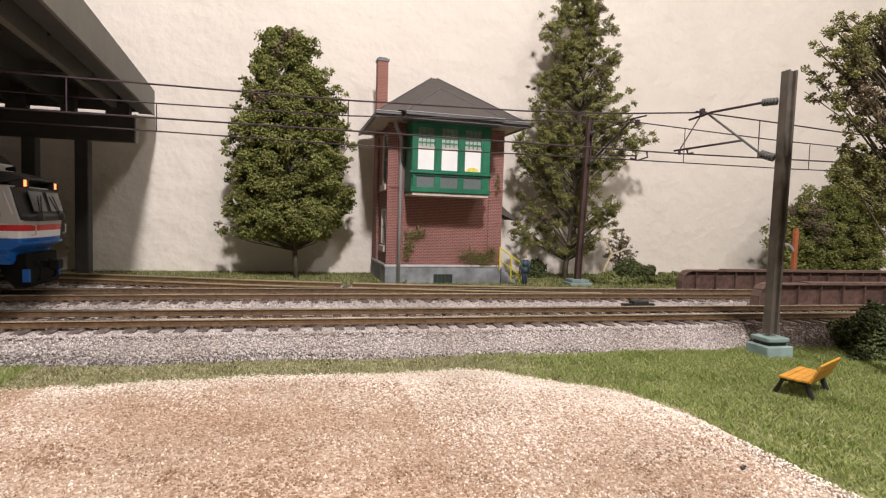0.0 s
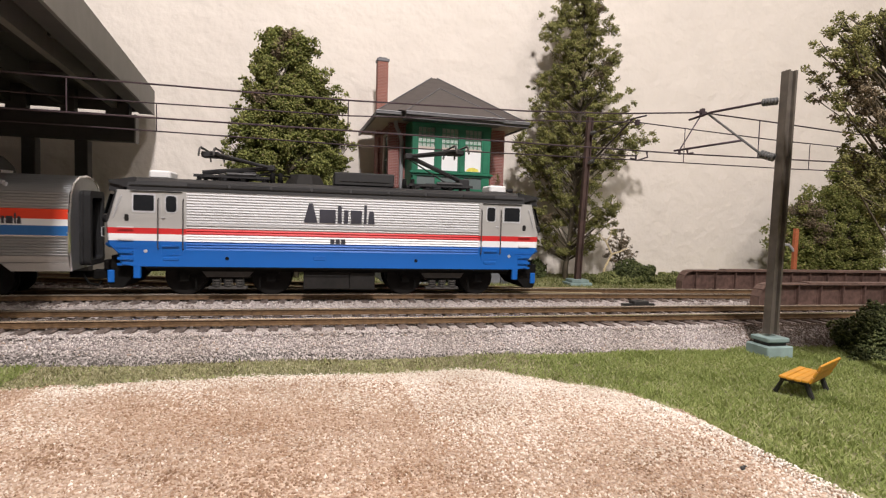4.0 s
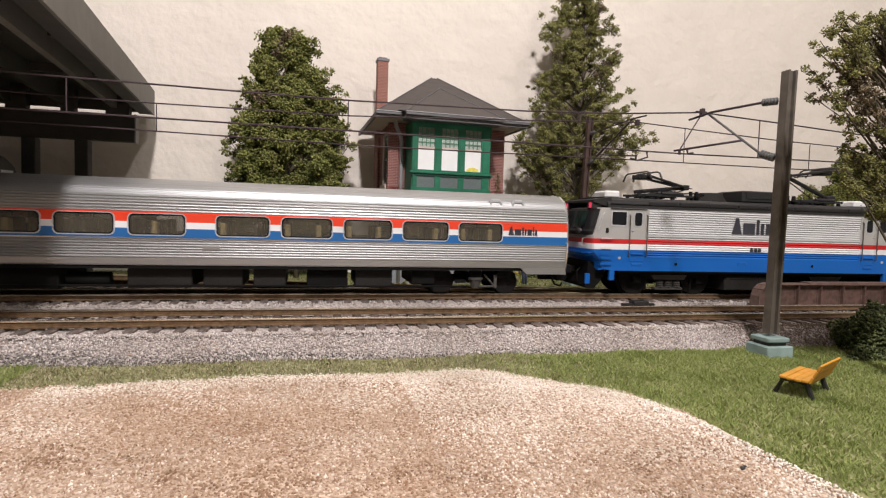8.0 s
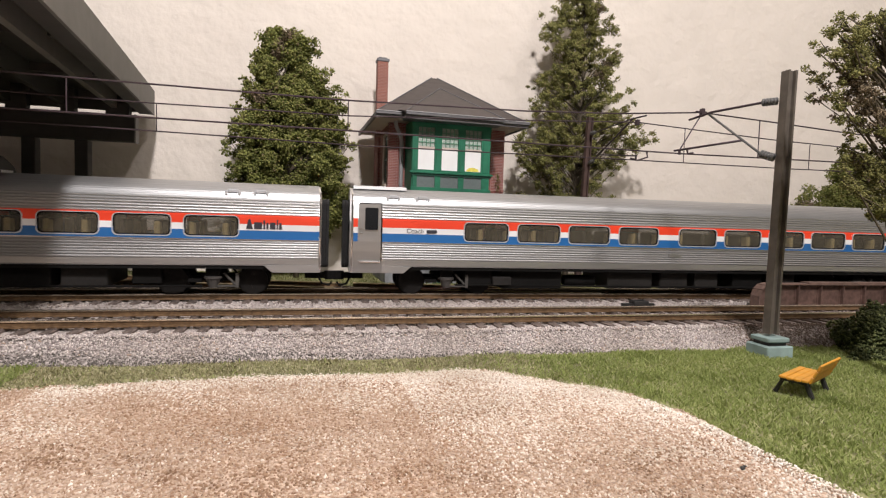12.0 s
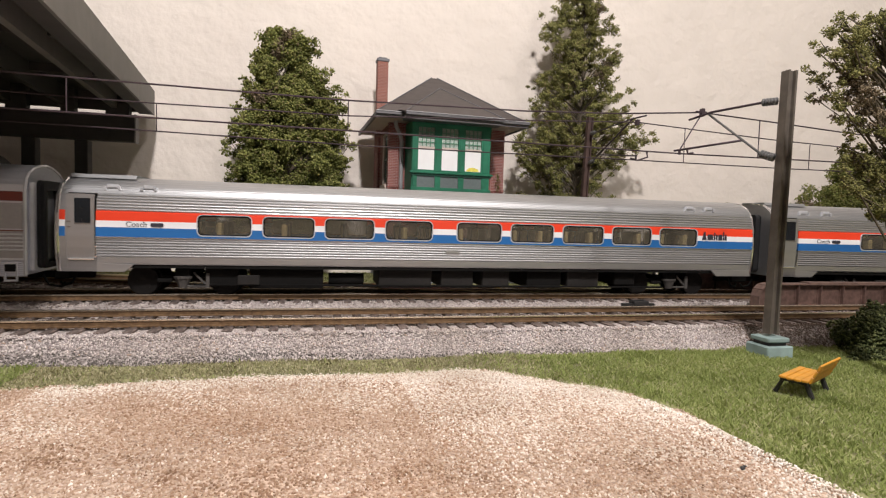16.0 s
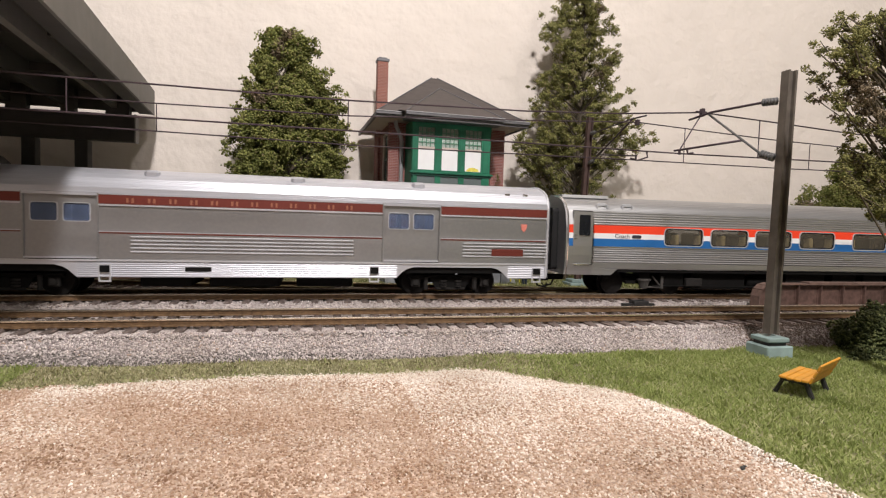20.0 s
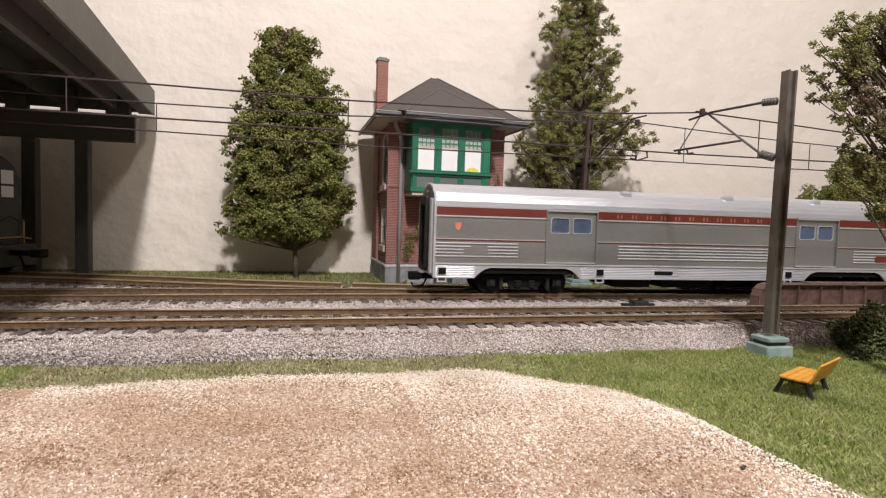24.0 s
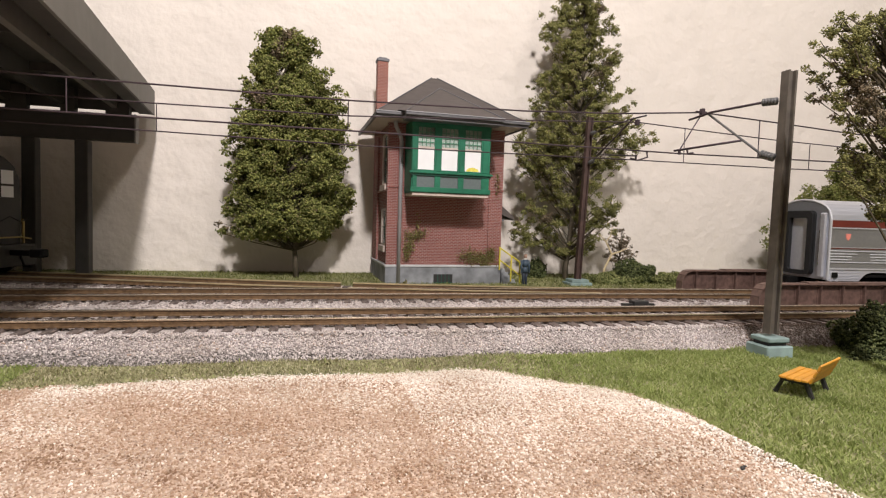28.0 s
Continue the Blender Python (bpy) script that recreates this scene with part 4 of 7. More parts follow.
def build_wires():
    a = thing("catenary_line", (0, 0, 0), "dark overhead contact line above the front track", "overhead line", "overhead lines")
    my = FRONT_Y
    mess = [(-300, my, 82), (-180, my, 80), (-73, my, 78.8), (8, my, 78.3), (69, my, 79.3), (105, my, 81.0), (139.3, my, 83.8), (174, my, 82.2), (210, my, 80.3), (290, my, 78.5), (420, my, 81)]
    wire("messenger_wire", mess, 0.27, a)
    wire("contact_wire", [(-300, my, 69), (8, my, 68.6), (130.6, my, 68.0), (202, my, 68.6), (420, my, 69)], 0.27, a)
    for x, z in ((-73, 78.8), (8, 78.3), (165, 82.5), (-150, 79.6)):
        part("dropper", rod(bmesh.new(), (x, my, 68.4), (x, my, z), 0.2, n=6), WIRE, a)
    b = thing("catenary_line", (0, 0, 0), "dark overhead contact line above the main track", "overhead line", "overhead lines")
    def yy(x):
        return main_y(x) if x < 145 else 233.0 - 0.04 * (x - 145)
    wire("messenger_wire", [(x, yy(x), z) for x, z in ((-300, 84), (-88, 82.3), (-63, 82.3), (11, 82.9), (89, 86.4), (145, 89.2), (180, 87.2), (220, 85), (261, 83.6), (420, 84))], 0.27, b)
    wire("contact_wire", [(x, yy(x), z) for x, z in ((-300, 72), (-63, 71.6), (11, 70.8), (89, 71.2), (146, 71.5), (226, 71.2), (262, 71.4), (420, 71.5))], 0.27, b)
    for x, z in ((-63, 82.3), (170, 87.8), (240, 84.3)):
        part("dropper", rod(bmesh.new(), (x, yy(x), 71.3), (x, yy(x), z), 0.2, n=6), WIRE, b)


def build_bridge():
    """A through plate-girder bridge: one girder before and one behind the main track."""
    for y, x0, ztop, label in ((204.0, 190.0, 16.6, "brown plate girder between the two tracks"), (256.5, 190.0, 17.4, "brown plate girder behind the main track")):
        g = thing("plate_girder", (x0, y, 0), label, "bridge girder", "bridge girders")
        length = 300.0
        web = [(0, -4), (length, -4), (length, ztop - 0.6), (5.5, ztop - 0.6), (3.0, ztop - 1.2), (1.1, ztop - 3.0), (0, ztop - 6)]
        part("web", extrude(bmesh.new(), web, -0.5, 0.5, "y"), GIRDER, g)
        bm = bmesh.new()
        prev = None
        for p in ((0, -4), (0, ztop - 6), (1.1, ztop - 3.0), (3.0, ztop - 1.2), (5.5, ztop - 0.6), (length, ztop - 0.6)):
            if prev:
                dx, dz = p[0] - prev[0], p[1] - prev[1]
                n = math.hypot(dx, dz)
                o = (-dz / n * 0.6, dx / n * 0.6)
                extrude(bm, [prev, p, (p[0] + o[0], p[1] + o[1]), (prev[0] + o[0], prev[1] + o[1])], -2.6, 2.6, "y")
            prev = p
        part("top_flange", bm, GIRDERTOP, g, "paler rounded top flange")
        part("cover_plate", one_box(26, length, -2.3, 2.3, ztop, ztop + 0.55), GIRDERTOP, g)
        for k in range(14):
            x = 8.5 + k * 12.4
            part("stiffener", box(one_box(x - 0.25, x + 0.25, -2.2, 2.2, -3.5, ztop - 0.9), x - 0.9, x + 0.9, -0.8, 0.8, -3.5, ztop - 0.9), GIRDER, g)
        part("bottom_flange", one_box(0, length, -2.6, 2.6, -4.6, -4.0), GIRDER, g)


def build_bench():
    b = thing("bench", (118.6, 111.0, 0.4), "orange slatted park bench with dark iron legs on grass", "bench", rz=207)
    q = 0.92
    for k in range(4):
        part("seat_slat", one_box(-8 * q, 8 * q, (-3.2 + k * 1.75) * q, (-1.55 + k * 1.75) * q, 3.9 + 0.1 * abs(k - 1.5), 4.5 + 0.1 * abs(k - 1.5), bev=0.15), ORANGE, b)
    part("seat_rail", box(one_box(-7.4 * q, 7.4 * q, -3.0 * q, -2.5 * q, 3.2, 3.9), -7.4 * q, 7.4 * q, 2.9 * q, 3.4 * q, 3.2, 3.9), BLACKISH, b, "dark rail under the seat")
    back = Matrix.Translation((0, 3.5 * q, 4.2)) @ Matrix.Rotation(radians(-24), 4, "X")
    for k in range(3):
        part("back_slat", box(bmesh.new(), -8 * q, 8 * q, 0.2, 0.75, (0.0 + k * 1.95) * q, (1.9 + k * 1.95) * q, bev=0.15, m=back), ORANGE, b)
    for x in (-6.0 * q, 6.0 * q):
        bm = bmesh.new()
        tube(bm, [(x, -4.4 * q, 0), (x, -2.6 * q, 3.6), (x, 3.2 * q, 3.6)], 0.55)
        tube(bm, [(x, 2.6 * q, 3.8), (x, 4.4 * q, 0)], 0.6)
        part("leg", bm, BLACKISH, b, "black iron leg frame")
        part("back_strut", box(bmesh.new(), x - 0.45, x + 0.45, 0.6, 0.8, 0.2, 4.6 * q, m=back), ORANGE, b)


TETRA_V = np.array([(1, 1, 1), (1, -1, -1), (-1, 1, -1), (-1, -1, 1)], float) * 0.75
TETRA_F = np.array([(0, 1, 2), (0, 3, 1), (0, 2, 3), (1, 3, 2)])


def flakes(name, at, size, mat, rng):
    """Flat foam flakes, each a small uneven four-cornered chip."""
    n = len(at)
    v = TETRA_V[None] * (size[:, None, None] * rng.uniform(0.6, 1.3, (n, 4, 1))) * np.array([1, 1, 0.5])
    v = np.einsum("nij,nkj->nki", turns(rng, n), v) + at[:, None, :]
    f = TETRA_F[None] + 4 * np.arange(n)[:, None, None]
    return scatter_mesh(name, v.reshape(-1, 3), f.reshape(-1, 3), mat)


def twig_tree(name, at, outline, depth, trunk, trunk_r, leaf, seed, ends, tuft_r, per_tuft, label, size=(0.35, 0.75),
              gap=0.35, chain=5, spread=0.55, twigs=3, open_below=0.0, open_share=0.0, dry=0.6, inner=0.3):
    """A model tree: a trunk through the given points, forked twiggy limbs, and tufts of foam flakes strung along each limb's outer part.
    outline: (height, left, right) of the crown, up from its foot, from the tree's own origin."""
    rng = np.random.default_rng(seed)
    t = thing(name, at, label, "tree")
    hs, left, right = (np.array(c, float) for c in zip(*outline))
    k = len(trunk)
    part("trunk", tube(bmesh.new(), trunk, [max(0.3, trunk_r * (1 - 0.9 * i / (k - 1))) for i in range(k)], 8), BARK, t, smooth=True)
    tz = np.array([p[2] for p in trunk], float)
    tx, ty = np.array([p[0] for p in trunk], float), np.array([p[1] for p in trunk], float)
    # heights are drawn in proportion to the crown's width
    fine = np.linspace(hs[0], hs[-1], 200)
    wide = np.interp(fine, hs, right - left)
    share = np.cumsum(wide) / wide.sum()
    z = np.interp((np.arange(ends) + rng.random(ends)) / ends, share, fine)
    rng.shuffle(z)
    spots, dry_spots = [], []
    for i, h in enumerate(z):
        xl, xr = np.interp(h, hs, left), np.interp(h, hs, right)
        R = rng.uniform(*tuft_r)
        a, q = rng.uniform(0, math.tau), rng.uniform(inner, 1.0) ** 0.5
        rx, ry = max(0.0, (xr - xl) / 2 - 0.6 * R), max(0.0, depth * (xr - xl) / 2 - 0.5 * R)
        e = Vector(((xl + xr) / 2 + math.cos(a) * rx * q, math.sin(a) * ry * q + float(np.interp(h, tz, ty)), h))
        if noise.noise((e.x * 0.05 + seed, e.y * 0.05, e.z * 0.05)) < -gap or (h < open_below and rng.random() < open_share):
            continue
        reach = math.hypot(e.x - float(np.interp(e.z, tz, tx)), e.y)
        zs = max(hs[0] * 0.6 + 2, e.z - reach * rng.uniform(0.5, 1.2) - 3)
        b = Vector((float(np.interp(zs, tz, tx)), float(np.interp(zs, tz, ty)), zs))
        mid = b.lerp(e, 0.5) + Vector((rng.normal(0, 1.5), rng.normal(0, 1.0), rng.normal(0.5, 1.6)))
        r0 = trunk_r * rng.uniform(0.12, 0.28)
        bm = tube(bmesh.new(), [b, mid, e], [r0, r0 * 0.6, r0 * 0.3], 5)
        centres = []
        for m in range(chain):
            u = 0.25 + 0.75 * (m + rng.random()) / chain
            on = mid.lerp(e, u)
            c = on + Vector(rng.normal(0, 1, 3)) * R * spread * (1.5 if m % 2 else 0.8)
            x0, x1 = np.interp(c.z, hs, left) + 0.5 * R, np.interp(c.z, hs, right) - 0.5 * R
            c.x = min(max(c.x, min(x0, x1)), max(x0, x1))
            c.z = min(max(c.z, hs[0] + 0.5 * R), hs[-1] - 0.7 * R)
            centres.append(c)
            if m < twigs:
                tube(bm, [on, on.lerp(c, 0.6) + Vector(rng.normal(0, 0.3, 3)), c + (c - on).normalized() * R * 0.7], [r0 * 0.35, r0 * 0.25, 0.08], 4)
        part("limb", bm, BARK, t)
        for c in centres:
            rad = R * rng.uniform(0.55, 1.05)
            n = int(per_tuft * (rad / tuft_r[1]) ** 2) + 4
            d = rng.normal(size=(n, 3))
            d /= np.linalg.norm(d, axis=1)[:, None]
            lump = np.array([1.0 + 0.6 * noise.noise((v[0] * 1.9 + i, v[1] * 1.9, v[2] * 1.9)) for v in d])
            p = np.array(c) + d * (rad * rng.random(n) ** 0.55 * lump)[:, None] * np.array([1, 1, 0.8])
            (dry_spots if noise.noise((c.x * 0.045 + 3 * seed, c.y * 0.04, c.z * 0.045)) > dry else spots).append(p)
    for part_name, group, mat, text in (("crown", spots, leaf, "crown of small green foam leaves"), ("dry_leaves", dry_spots, DRYLEAF, "brownish dry leaves")):
        if group:
            p = np.concatenate(group)
            ob = new(part_name, flakes(part_name, p, rng.uniform(*size, len(p)), mat, rng))
            ob.parent = t
            ob["label"] = text
    return t


def build_trees():
    twig_tree("tree", (-14, 341, 3), [(23, -32, 2), (25, -46, 14), (29, -50, 32), (35, -51, 41), (43, -54, 43), (50, -48, 42), (55, -46, 42), (65, -50, 41), (75, -49, 36), (88, -47, 32), (100, -41, 32), (112, -35, 29), (124, -29, 23), (134, -25, 18), (142, -22, 10), (148, -19, -4)],
              0.46, [(0, 0, -2), (-1, 0, 12), (-2, 0, 24), (-6, 1, 50), (-10, -1, 85), (-14, 0, 120), (-12, 0, 148)], 1.9, LEAF1, 3, 370, (3.4, 6.0), 170,
              "dense green cone-shaped deciduous tree before the wall", gap=0.55, chain=5, dry=0.43, twigs=2, inner=0.12, size=(0.45, 1.0))
    twig_tree("tree", (164, 341, 3), [(16, -20, 12), (26, -44, 28), (38, -48, 40), (52, -49, 48), (68, -48, 46), (79, -47, 38), (88, -49, 44), (95, -49, 58), (103, -44, 66), (113, -39, 60), (121, -37, 44), (130, -35, 34), (142, -33, 36), (152, -32, 38), (166, -29, 31), (178, -25, 25), (190, -19, 19), (214, -9, 11)],
              0.42, [(-1, 0, -2), (-1, 0, 8), (2, 0, 35), (4, 1, 60), (5, 0, 100), (6, 0, 150), (4, 0, 210)], 2.2, LEAF2, 8, 330, (2.4, 4.2), 120,
              "tall airy olive-green tree with open twigs", gap=0.46, chain=6, twigs=5, open_below=80, open_share=0.45, dry=0.5, spread=0.7, inner=0.12)
    twig_tree("tree", (160, 119, 0), [(44, -12, 10), (50, -20, 10), (55, -26, 12), (61, -27, 14), (65, -34, 14), (69, -31, 14), (71.5, -27, 14), (73.5, -36, 14), (78, -39, 14), (84, -39.5, 14), (91, -38.5, 14), (95, -35, 14), (98, -29, 12), (102, -18, 8)],
              0.42, [(0, 0, -2), (-1, 0, 30), (-4, 0, 52), (-6, 0, 70), (-12, 0, 88), (-13, 0, 101)], 2.4, LEAF5, 15, 150, (1.3, 2.3), 110,
              "spreading olive tree standing on the near bank", gap=0.24, chain=7, twigs=5, size=(0.18, 0.4), dry=0.4, spread=0.75, inner=0.1)
    twig_tree("tree", (372, 328, 2), [(4, -40, 44), (14, -52, 46), (28, -62, 47), (40, -60, 46), (50, -48, 45), (58, -43, 44), (64, -26, 42), (73, -16, 40), (84, -7, 36), (96, 0, 22)],
              0.5, [(0, 0, -2), (1, 0, 30), (4, 0, 60), (8, 0, 94)], 2.6, LEAF1, 19, 190, (4.2, 7.0), 210,
              "dense green tree beyond the girder bridge", gap=0.5, chain=5, twigs=1, size=(0.45, 0.9), dry=0.5)


def bush(name, at, rx, ry, rz_, n, leaf, seed, label, size=(0.5, 1.2)):
    rng = np.random.default_rng(seed)
    d = rng.normal(size=(n, 3))
    d /= np.linalg.norm(d, axis=1)[:, None]
    d[:, 2] = np.abs(d[:, 2])
    k = np.array([0.85 + 0.45 * noise.noise((v[0] * 2.2 + seed, v[1] * 2.2, v[2] * 2.2)) for v in d]) * rng.uniform(0.55, 1.0, n) ** 0.5
    p = d * k[:, None] * np.array([rx, ry, rz_])
    ob = new(name, flakes(name, p, rng.uniform(*size, n) * 1.15, leaf, rng))
    ob.location = P3(*at)
    return tagged(ob, label, "bush")


def build_bushes():
    bush("bush", (181, 318, 1), 30, 10, 9, 7000, LEAF6, 1, "low mossy green ground cover before the tree", size=(0.35, 0.9))
    bush("bush", (203, 322, 1), 22, 10, 16, 6500, LEAF4, 2, "dark green leafy bush by the wall", size=(0.4, 0.95))
    bush("bush", (226, 314, 1), 20, 9, 10, 4200, LEAF6, 3, "low green scrub beside the girder bridge", size=(0.35, 0.9))
    bush("bush", (146, 352, 3), 9, 7, 13, 900, LEAF4, 4, "small dark bush under the tall tree")
    bush("bush", (193, 141, 0), 30, 18, 17, 13000, LEAF4, 5, "dark bush on the bank by the front track", size=(0.28, 0.7))
    bush("bush", (333, 326, 0), 20, 12, 44, 5200, LEAF1, 6, "thick green bush beyond the bridge")
    bush("bush", (47, 303, 1), 3, 2, 5, 90, LEAF3, 8, "small dry weed at the tower's corner", size=(0.3, 0.6))
    b = thing("dead_branch", (180, 324, 4), "pale bare branched twig standing in the bush", "twig")
    part("stem", tube(bmesh.new(), [(0, 0, -3), (3, 0, 8), (7.5, 0, 17), (3, 0, 25), (-2, 0, 30)], [0.8, 0.75, 0.65, 0.5, 0.25]), TWIG, b)
    part("fork", tube(bmesh.new(), [(7.5, 0, 17), (13, 0, 18.6), (20, 1, 21.5)], [0.6, 0.5, 0.25]), TWIG, b)
    part("twig", tube(bmesh.new(), [(3, 0, 25), (6, 0, 29), (7, 0, 35)], [0.4, 0.3, 0.15]), TWIG, b)
    twig_tree("dry_shrub", (207, 348, 2), [(12, -12, 12), (20, -18, 18), (28, -16, 17), (36, -6, 10)], 0.5, [(0, 0, -1), (0, 0, 10), (2, 0, 30)], 0.9, DRYLEAF, 23, 46, (1.4, 2.2), 22,
              "brown half-bare shrub before the wall", size=(0.3, 0.6), gap=0.5, chain=3, twigs=3, dry=2.0)


def build_small():
    sw = thing("switch_machine", (136.5, 212.8, 0), "black switch machine between the two tracks", "switch machine")
    part("housing", one_box(-2.6, 4.6, -2.4, 2.4, 3.5, 7.6, bev=0.3), BLACKISH, sw)
    part("base_plate", one_box(-7.0, 8.2, -1.2, 1.4, 4.8, 6.4, bev=0.2), BLACKISH, sw)
    part("throw_bar", one_box(-0.6, 0.6, 2.4, 12.5, 5.2, 6.0), BLACKISH, sw)
    f = bmesh.new()
    for q in (-1, 1):
        tube(f, [(q * 0.9, 0, 0.2), (q * 0.85, 0.1, 4.6), (q * 0.8, 0, 9.4)], [0.7, 0.8, 1.05], 8)
        tube(f, [(q * 2.0, 0, 16.0), (q * 2.55, 0.1, 12.6), (q * 2.45, -0.7, 9.2)], [0.75, 0.65, 0.5], 8)
        rod(f, (q * 2.45, -0.7, 9.3), (q * 2.4, -0.9, 8.2), 0.5, 0.3, 6)
    for (z0, r0), (z1, r1) in zip(((8.6, 1.75), (12.0, 1.6), (15.6, 2.1), (16.7, 1.5)), ((12.0, 1.6), (15.6, 2.1), (16.7, 1.5), (17.2, 0.6))):
        rod(f, (0, 0, z0), (0, 0, z1), r0, r1, 10)
    bmesh.ops.create_uvsphere(f, u_segments=10, v_segments=8, radius=1.3, matrix=Matrix.Translation((0, -0.1, 18.7)) @ Matrix.Diagonal((0.85, 0.95, 1.2, 1)))
    ob = part("figurine", f, banded("figurine_paint", 2, [(0, (0.02, 0.03, 0.05)), (8.9, (0.05, 0.08, 0.115)), (16.6, (0.7, 0.68, 0.65)), (17.2, (0.42, 0.27, 0.2)), (19.6, (0.05, 0.03, 0.02))], 0.6), at=(121.3, 309, 1.2), smooth=True)
    tagged(ob, "tiny navy-blue painted figurine standing at the tower steps", "figurine")
    at = np.array([(69.4, 75.0, ground_z(69.4, 75.0) + 0.25), (70.1, 75.4, ground_z(70.1, 75.4) + 0.2)])
    tagged(new("pebble", pebbles("pebble", at, np.array([0.62, 0.5]), BLACKISH, np.random.default_rng(4))), "small dark grey pebble on the sand", "pebble")
    p = thing("switch_post", (297.5, 290, 0), "orange-red steel post with a grey conduit", "post")
    part("post", one_box(-1.4, 1.2, -1, 1, 0, 41.5), material("orange_rust_post", (0.42, 0.12, 0.05), 0.7, vary=0.2), p)
    part("conduit", tube(bmesh.new(), [(-14, 0, 0), (-14, 0, 26), (-11, 0, 31), (-5, 0, 31), (-1, 0, 27)], 0.9), PIPE, p, "grey bent conduit")
    part("box", one_box(-17.5, -12.5, -2, 2, 18, 28, bev=0.3), PIPE, p, "grey relay box")


# ---- the train; each vehicle's origin is on the rail under its middle, x forward ----
STEEL = material("stainless_steel", (0.52, 0.525, 0.535), 0.41, metal=0.9, grain=500, vary=0.05, stain=25, stain_vary=0.12, stretch=(0.1, 1, 1))
STEELROOF = material("stainless_roof", (0.50, 0.51, 0.525), 0.43, metal=0.9, grain=500, vary=0.05, stain=25, stain_vary=0.1, stretch=(0.1, 1, 1))
SILVERPAINT = material("silver_paint", (0.57, 0.585, 0.62), 0.35, metal=0.3, vary=0.03)
CHROME = material("bright_trim", (0.85, 0.85, 0.86), 0.15, metal=1.0, vary=0.03)
RWB = banded("red_white_blue_stripes", 2, [(0, (0.015, 0.125, 0.37)), (25.2, (0.80, 0.80, 0.82)), (27.7, (0.80, 0.055, 0.018))], 0.4)
LOCOSIDE = banded("loco_side_paint", 2, [(0, (0.004, 0.115, 0.46)), (20.6, (0.80, 0.80, 0.82)), (23.1, (0.55, 0.022, 0.025)), (25.3, (0.56, 0.565, 0.58))], 0.42)
# the side's stripes again, with a darker grey above them for the cabs
LOCOCAB = banded("loco_cab_darker_grey", 2, [(0, (0.004, 0.115, 0.46)), (20.6, (0.80, 0.80, 0.82)), (23.1, (0.55, 0.022, 0.025)), (25.3, (0.40, 0.395, 0.385))], 0.42)
LOCOBLUE = material("loco_blue", (0.004, 0.115, 0.46), 0.42, vary=0.04)
LOCOBLACK = material("loco_black_roof", (0.016, 0.016, 0.018), 0.55, vary=0.15, stain=80, stain_vary=0.2)
UNDER = material("dark_underframe", (0.006, 0.0057, 0.0055), 0.75, spec=0.15, vary=0.2, stain=120, stain_vary=0.25)
TRUCKGREY = material("dusty_truck_grey", (0.07, 0.066, 0.062), 0.55, vary=0.15, stain=120, stain_vary=0.25)
UNDERGREY = material("grey_underframe_box", (0.02, 0.0185, 0.0175), 0.7, spec=0.2, vary=0.15, stain=120, stain_vary=0.25)
TREAD = material("wheel_steel", (0.009, 0.008, 0.0075), 0.65, spec=0.2, metal=0.15, vary=0.15)
RUBBER = material("black_diaphragm", (0.007, 0.007, 0.008), 0.8, vary=0.1)
SMOKE = material("smoked_glass", (0.14, 0.125, 0.095), 0.15, vary=0.1, stain=150, stain_vary=0.2)
SMOKE.node_tree.nodes["Principled BSDF"].inputs["Alpha"].default_value = 0.38
DARKGLASS = material("dark_cab_glass", (0.012, 0.014, 0.017), 0.14, vary=0.05, spec=0.45)
# half-clear panes whose own blue stands in for the bluish light inside
BLUETINT = material("blue_veiled_glass", (0.15, 0.2, 0.33), 0.2, vary=0.1, stain=200, stain_vary=0.3)
BLUETINT.node_tree.nodes["Principled BSDF"].inputs["Alpha"].default_value = 0.5
SEAT = material("tan_seat_fabric", (0.85, 0.68, 0.34), 0.8, vary=0.1)
SEATDK = material("dark_seat_fabric", (0.08, 0.07, 0.06), 0.8, vary=0.1)
INNER = material("car_inner_lining", (0.58, 0.52, 0.4), 0.8, vary=0.1)
LETTER = material("dark_lettering", (0.035, 0.035, 0.05), 0.5, vary=0.05)
WHITEBOX = material("white_plastic", (0.80, 0.80, 0.80), 0.5, vary=0.03)
TUSCAN = material("tuscan_red", (0.135, 0.021, 0.013), 0.5, vary=0.06)
GOLD = material("dull_gold_lettering", (0.3, 0.12, 0.07), 0.5, vary=0.06)
BAGGREY = material("warm_grey_metal_paint", (0.34, 0.345, 0.355), 0.38, metal=0.72, vary=0.04, stain=30, stain_vary=0.08)
BAGSILVER = material("silver_fluting", (0.62, 0.64, 0.70), 0.36, metal=0.6, vary=0.05, stain=30, stain_vary=0.08, stretch=(0.1, 1, 1))
# bluish interior light put into the colour, pale enough to show when dim
BLUELIT = material("blue_lit_lining", (0.34, 0.44, 0.66), 0.7, vary=0.08)
REDMARK = material("red_emblem", (0.75, 0.24, 0.19), 0.5, vary=0.05)
AMBER = material("lit_amber_lamp", (1.0, 0.36, 0.12), 0.4, vary=0.0, emit=1.6)
REDLENS = material("red_marker_lens", (0.9, 0.06, 0.12), 0.3, vary=0.0, emit=0.7)


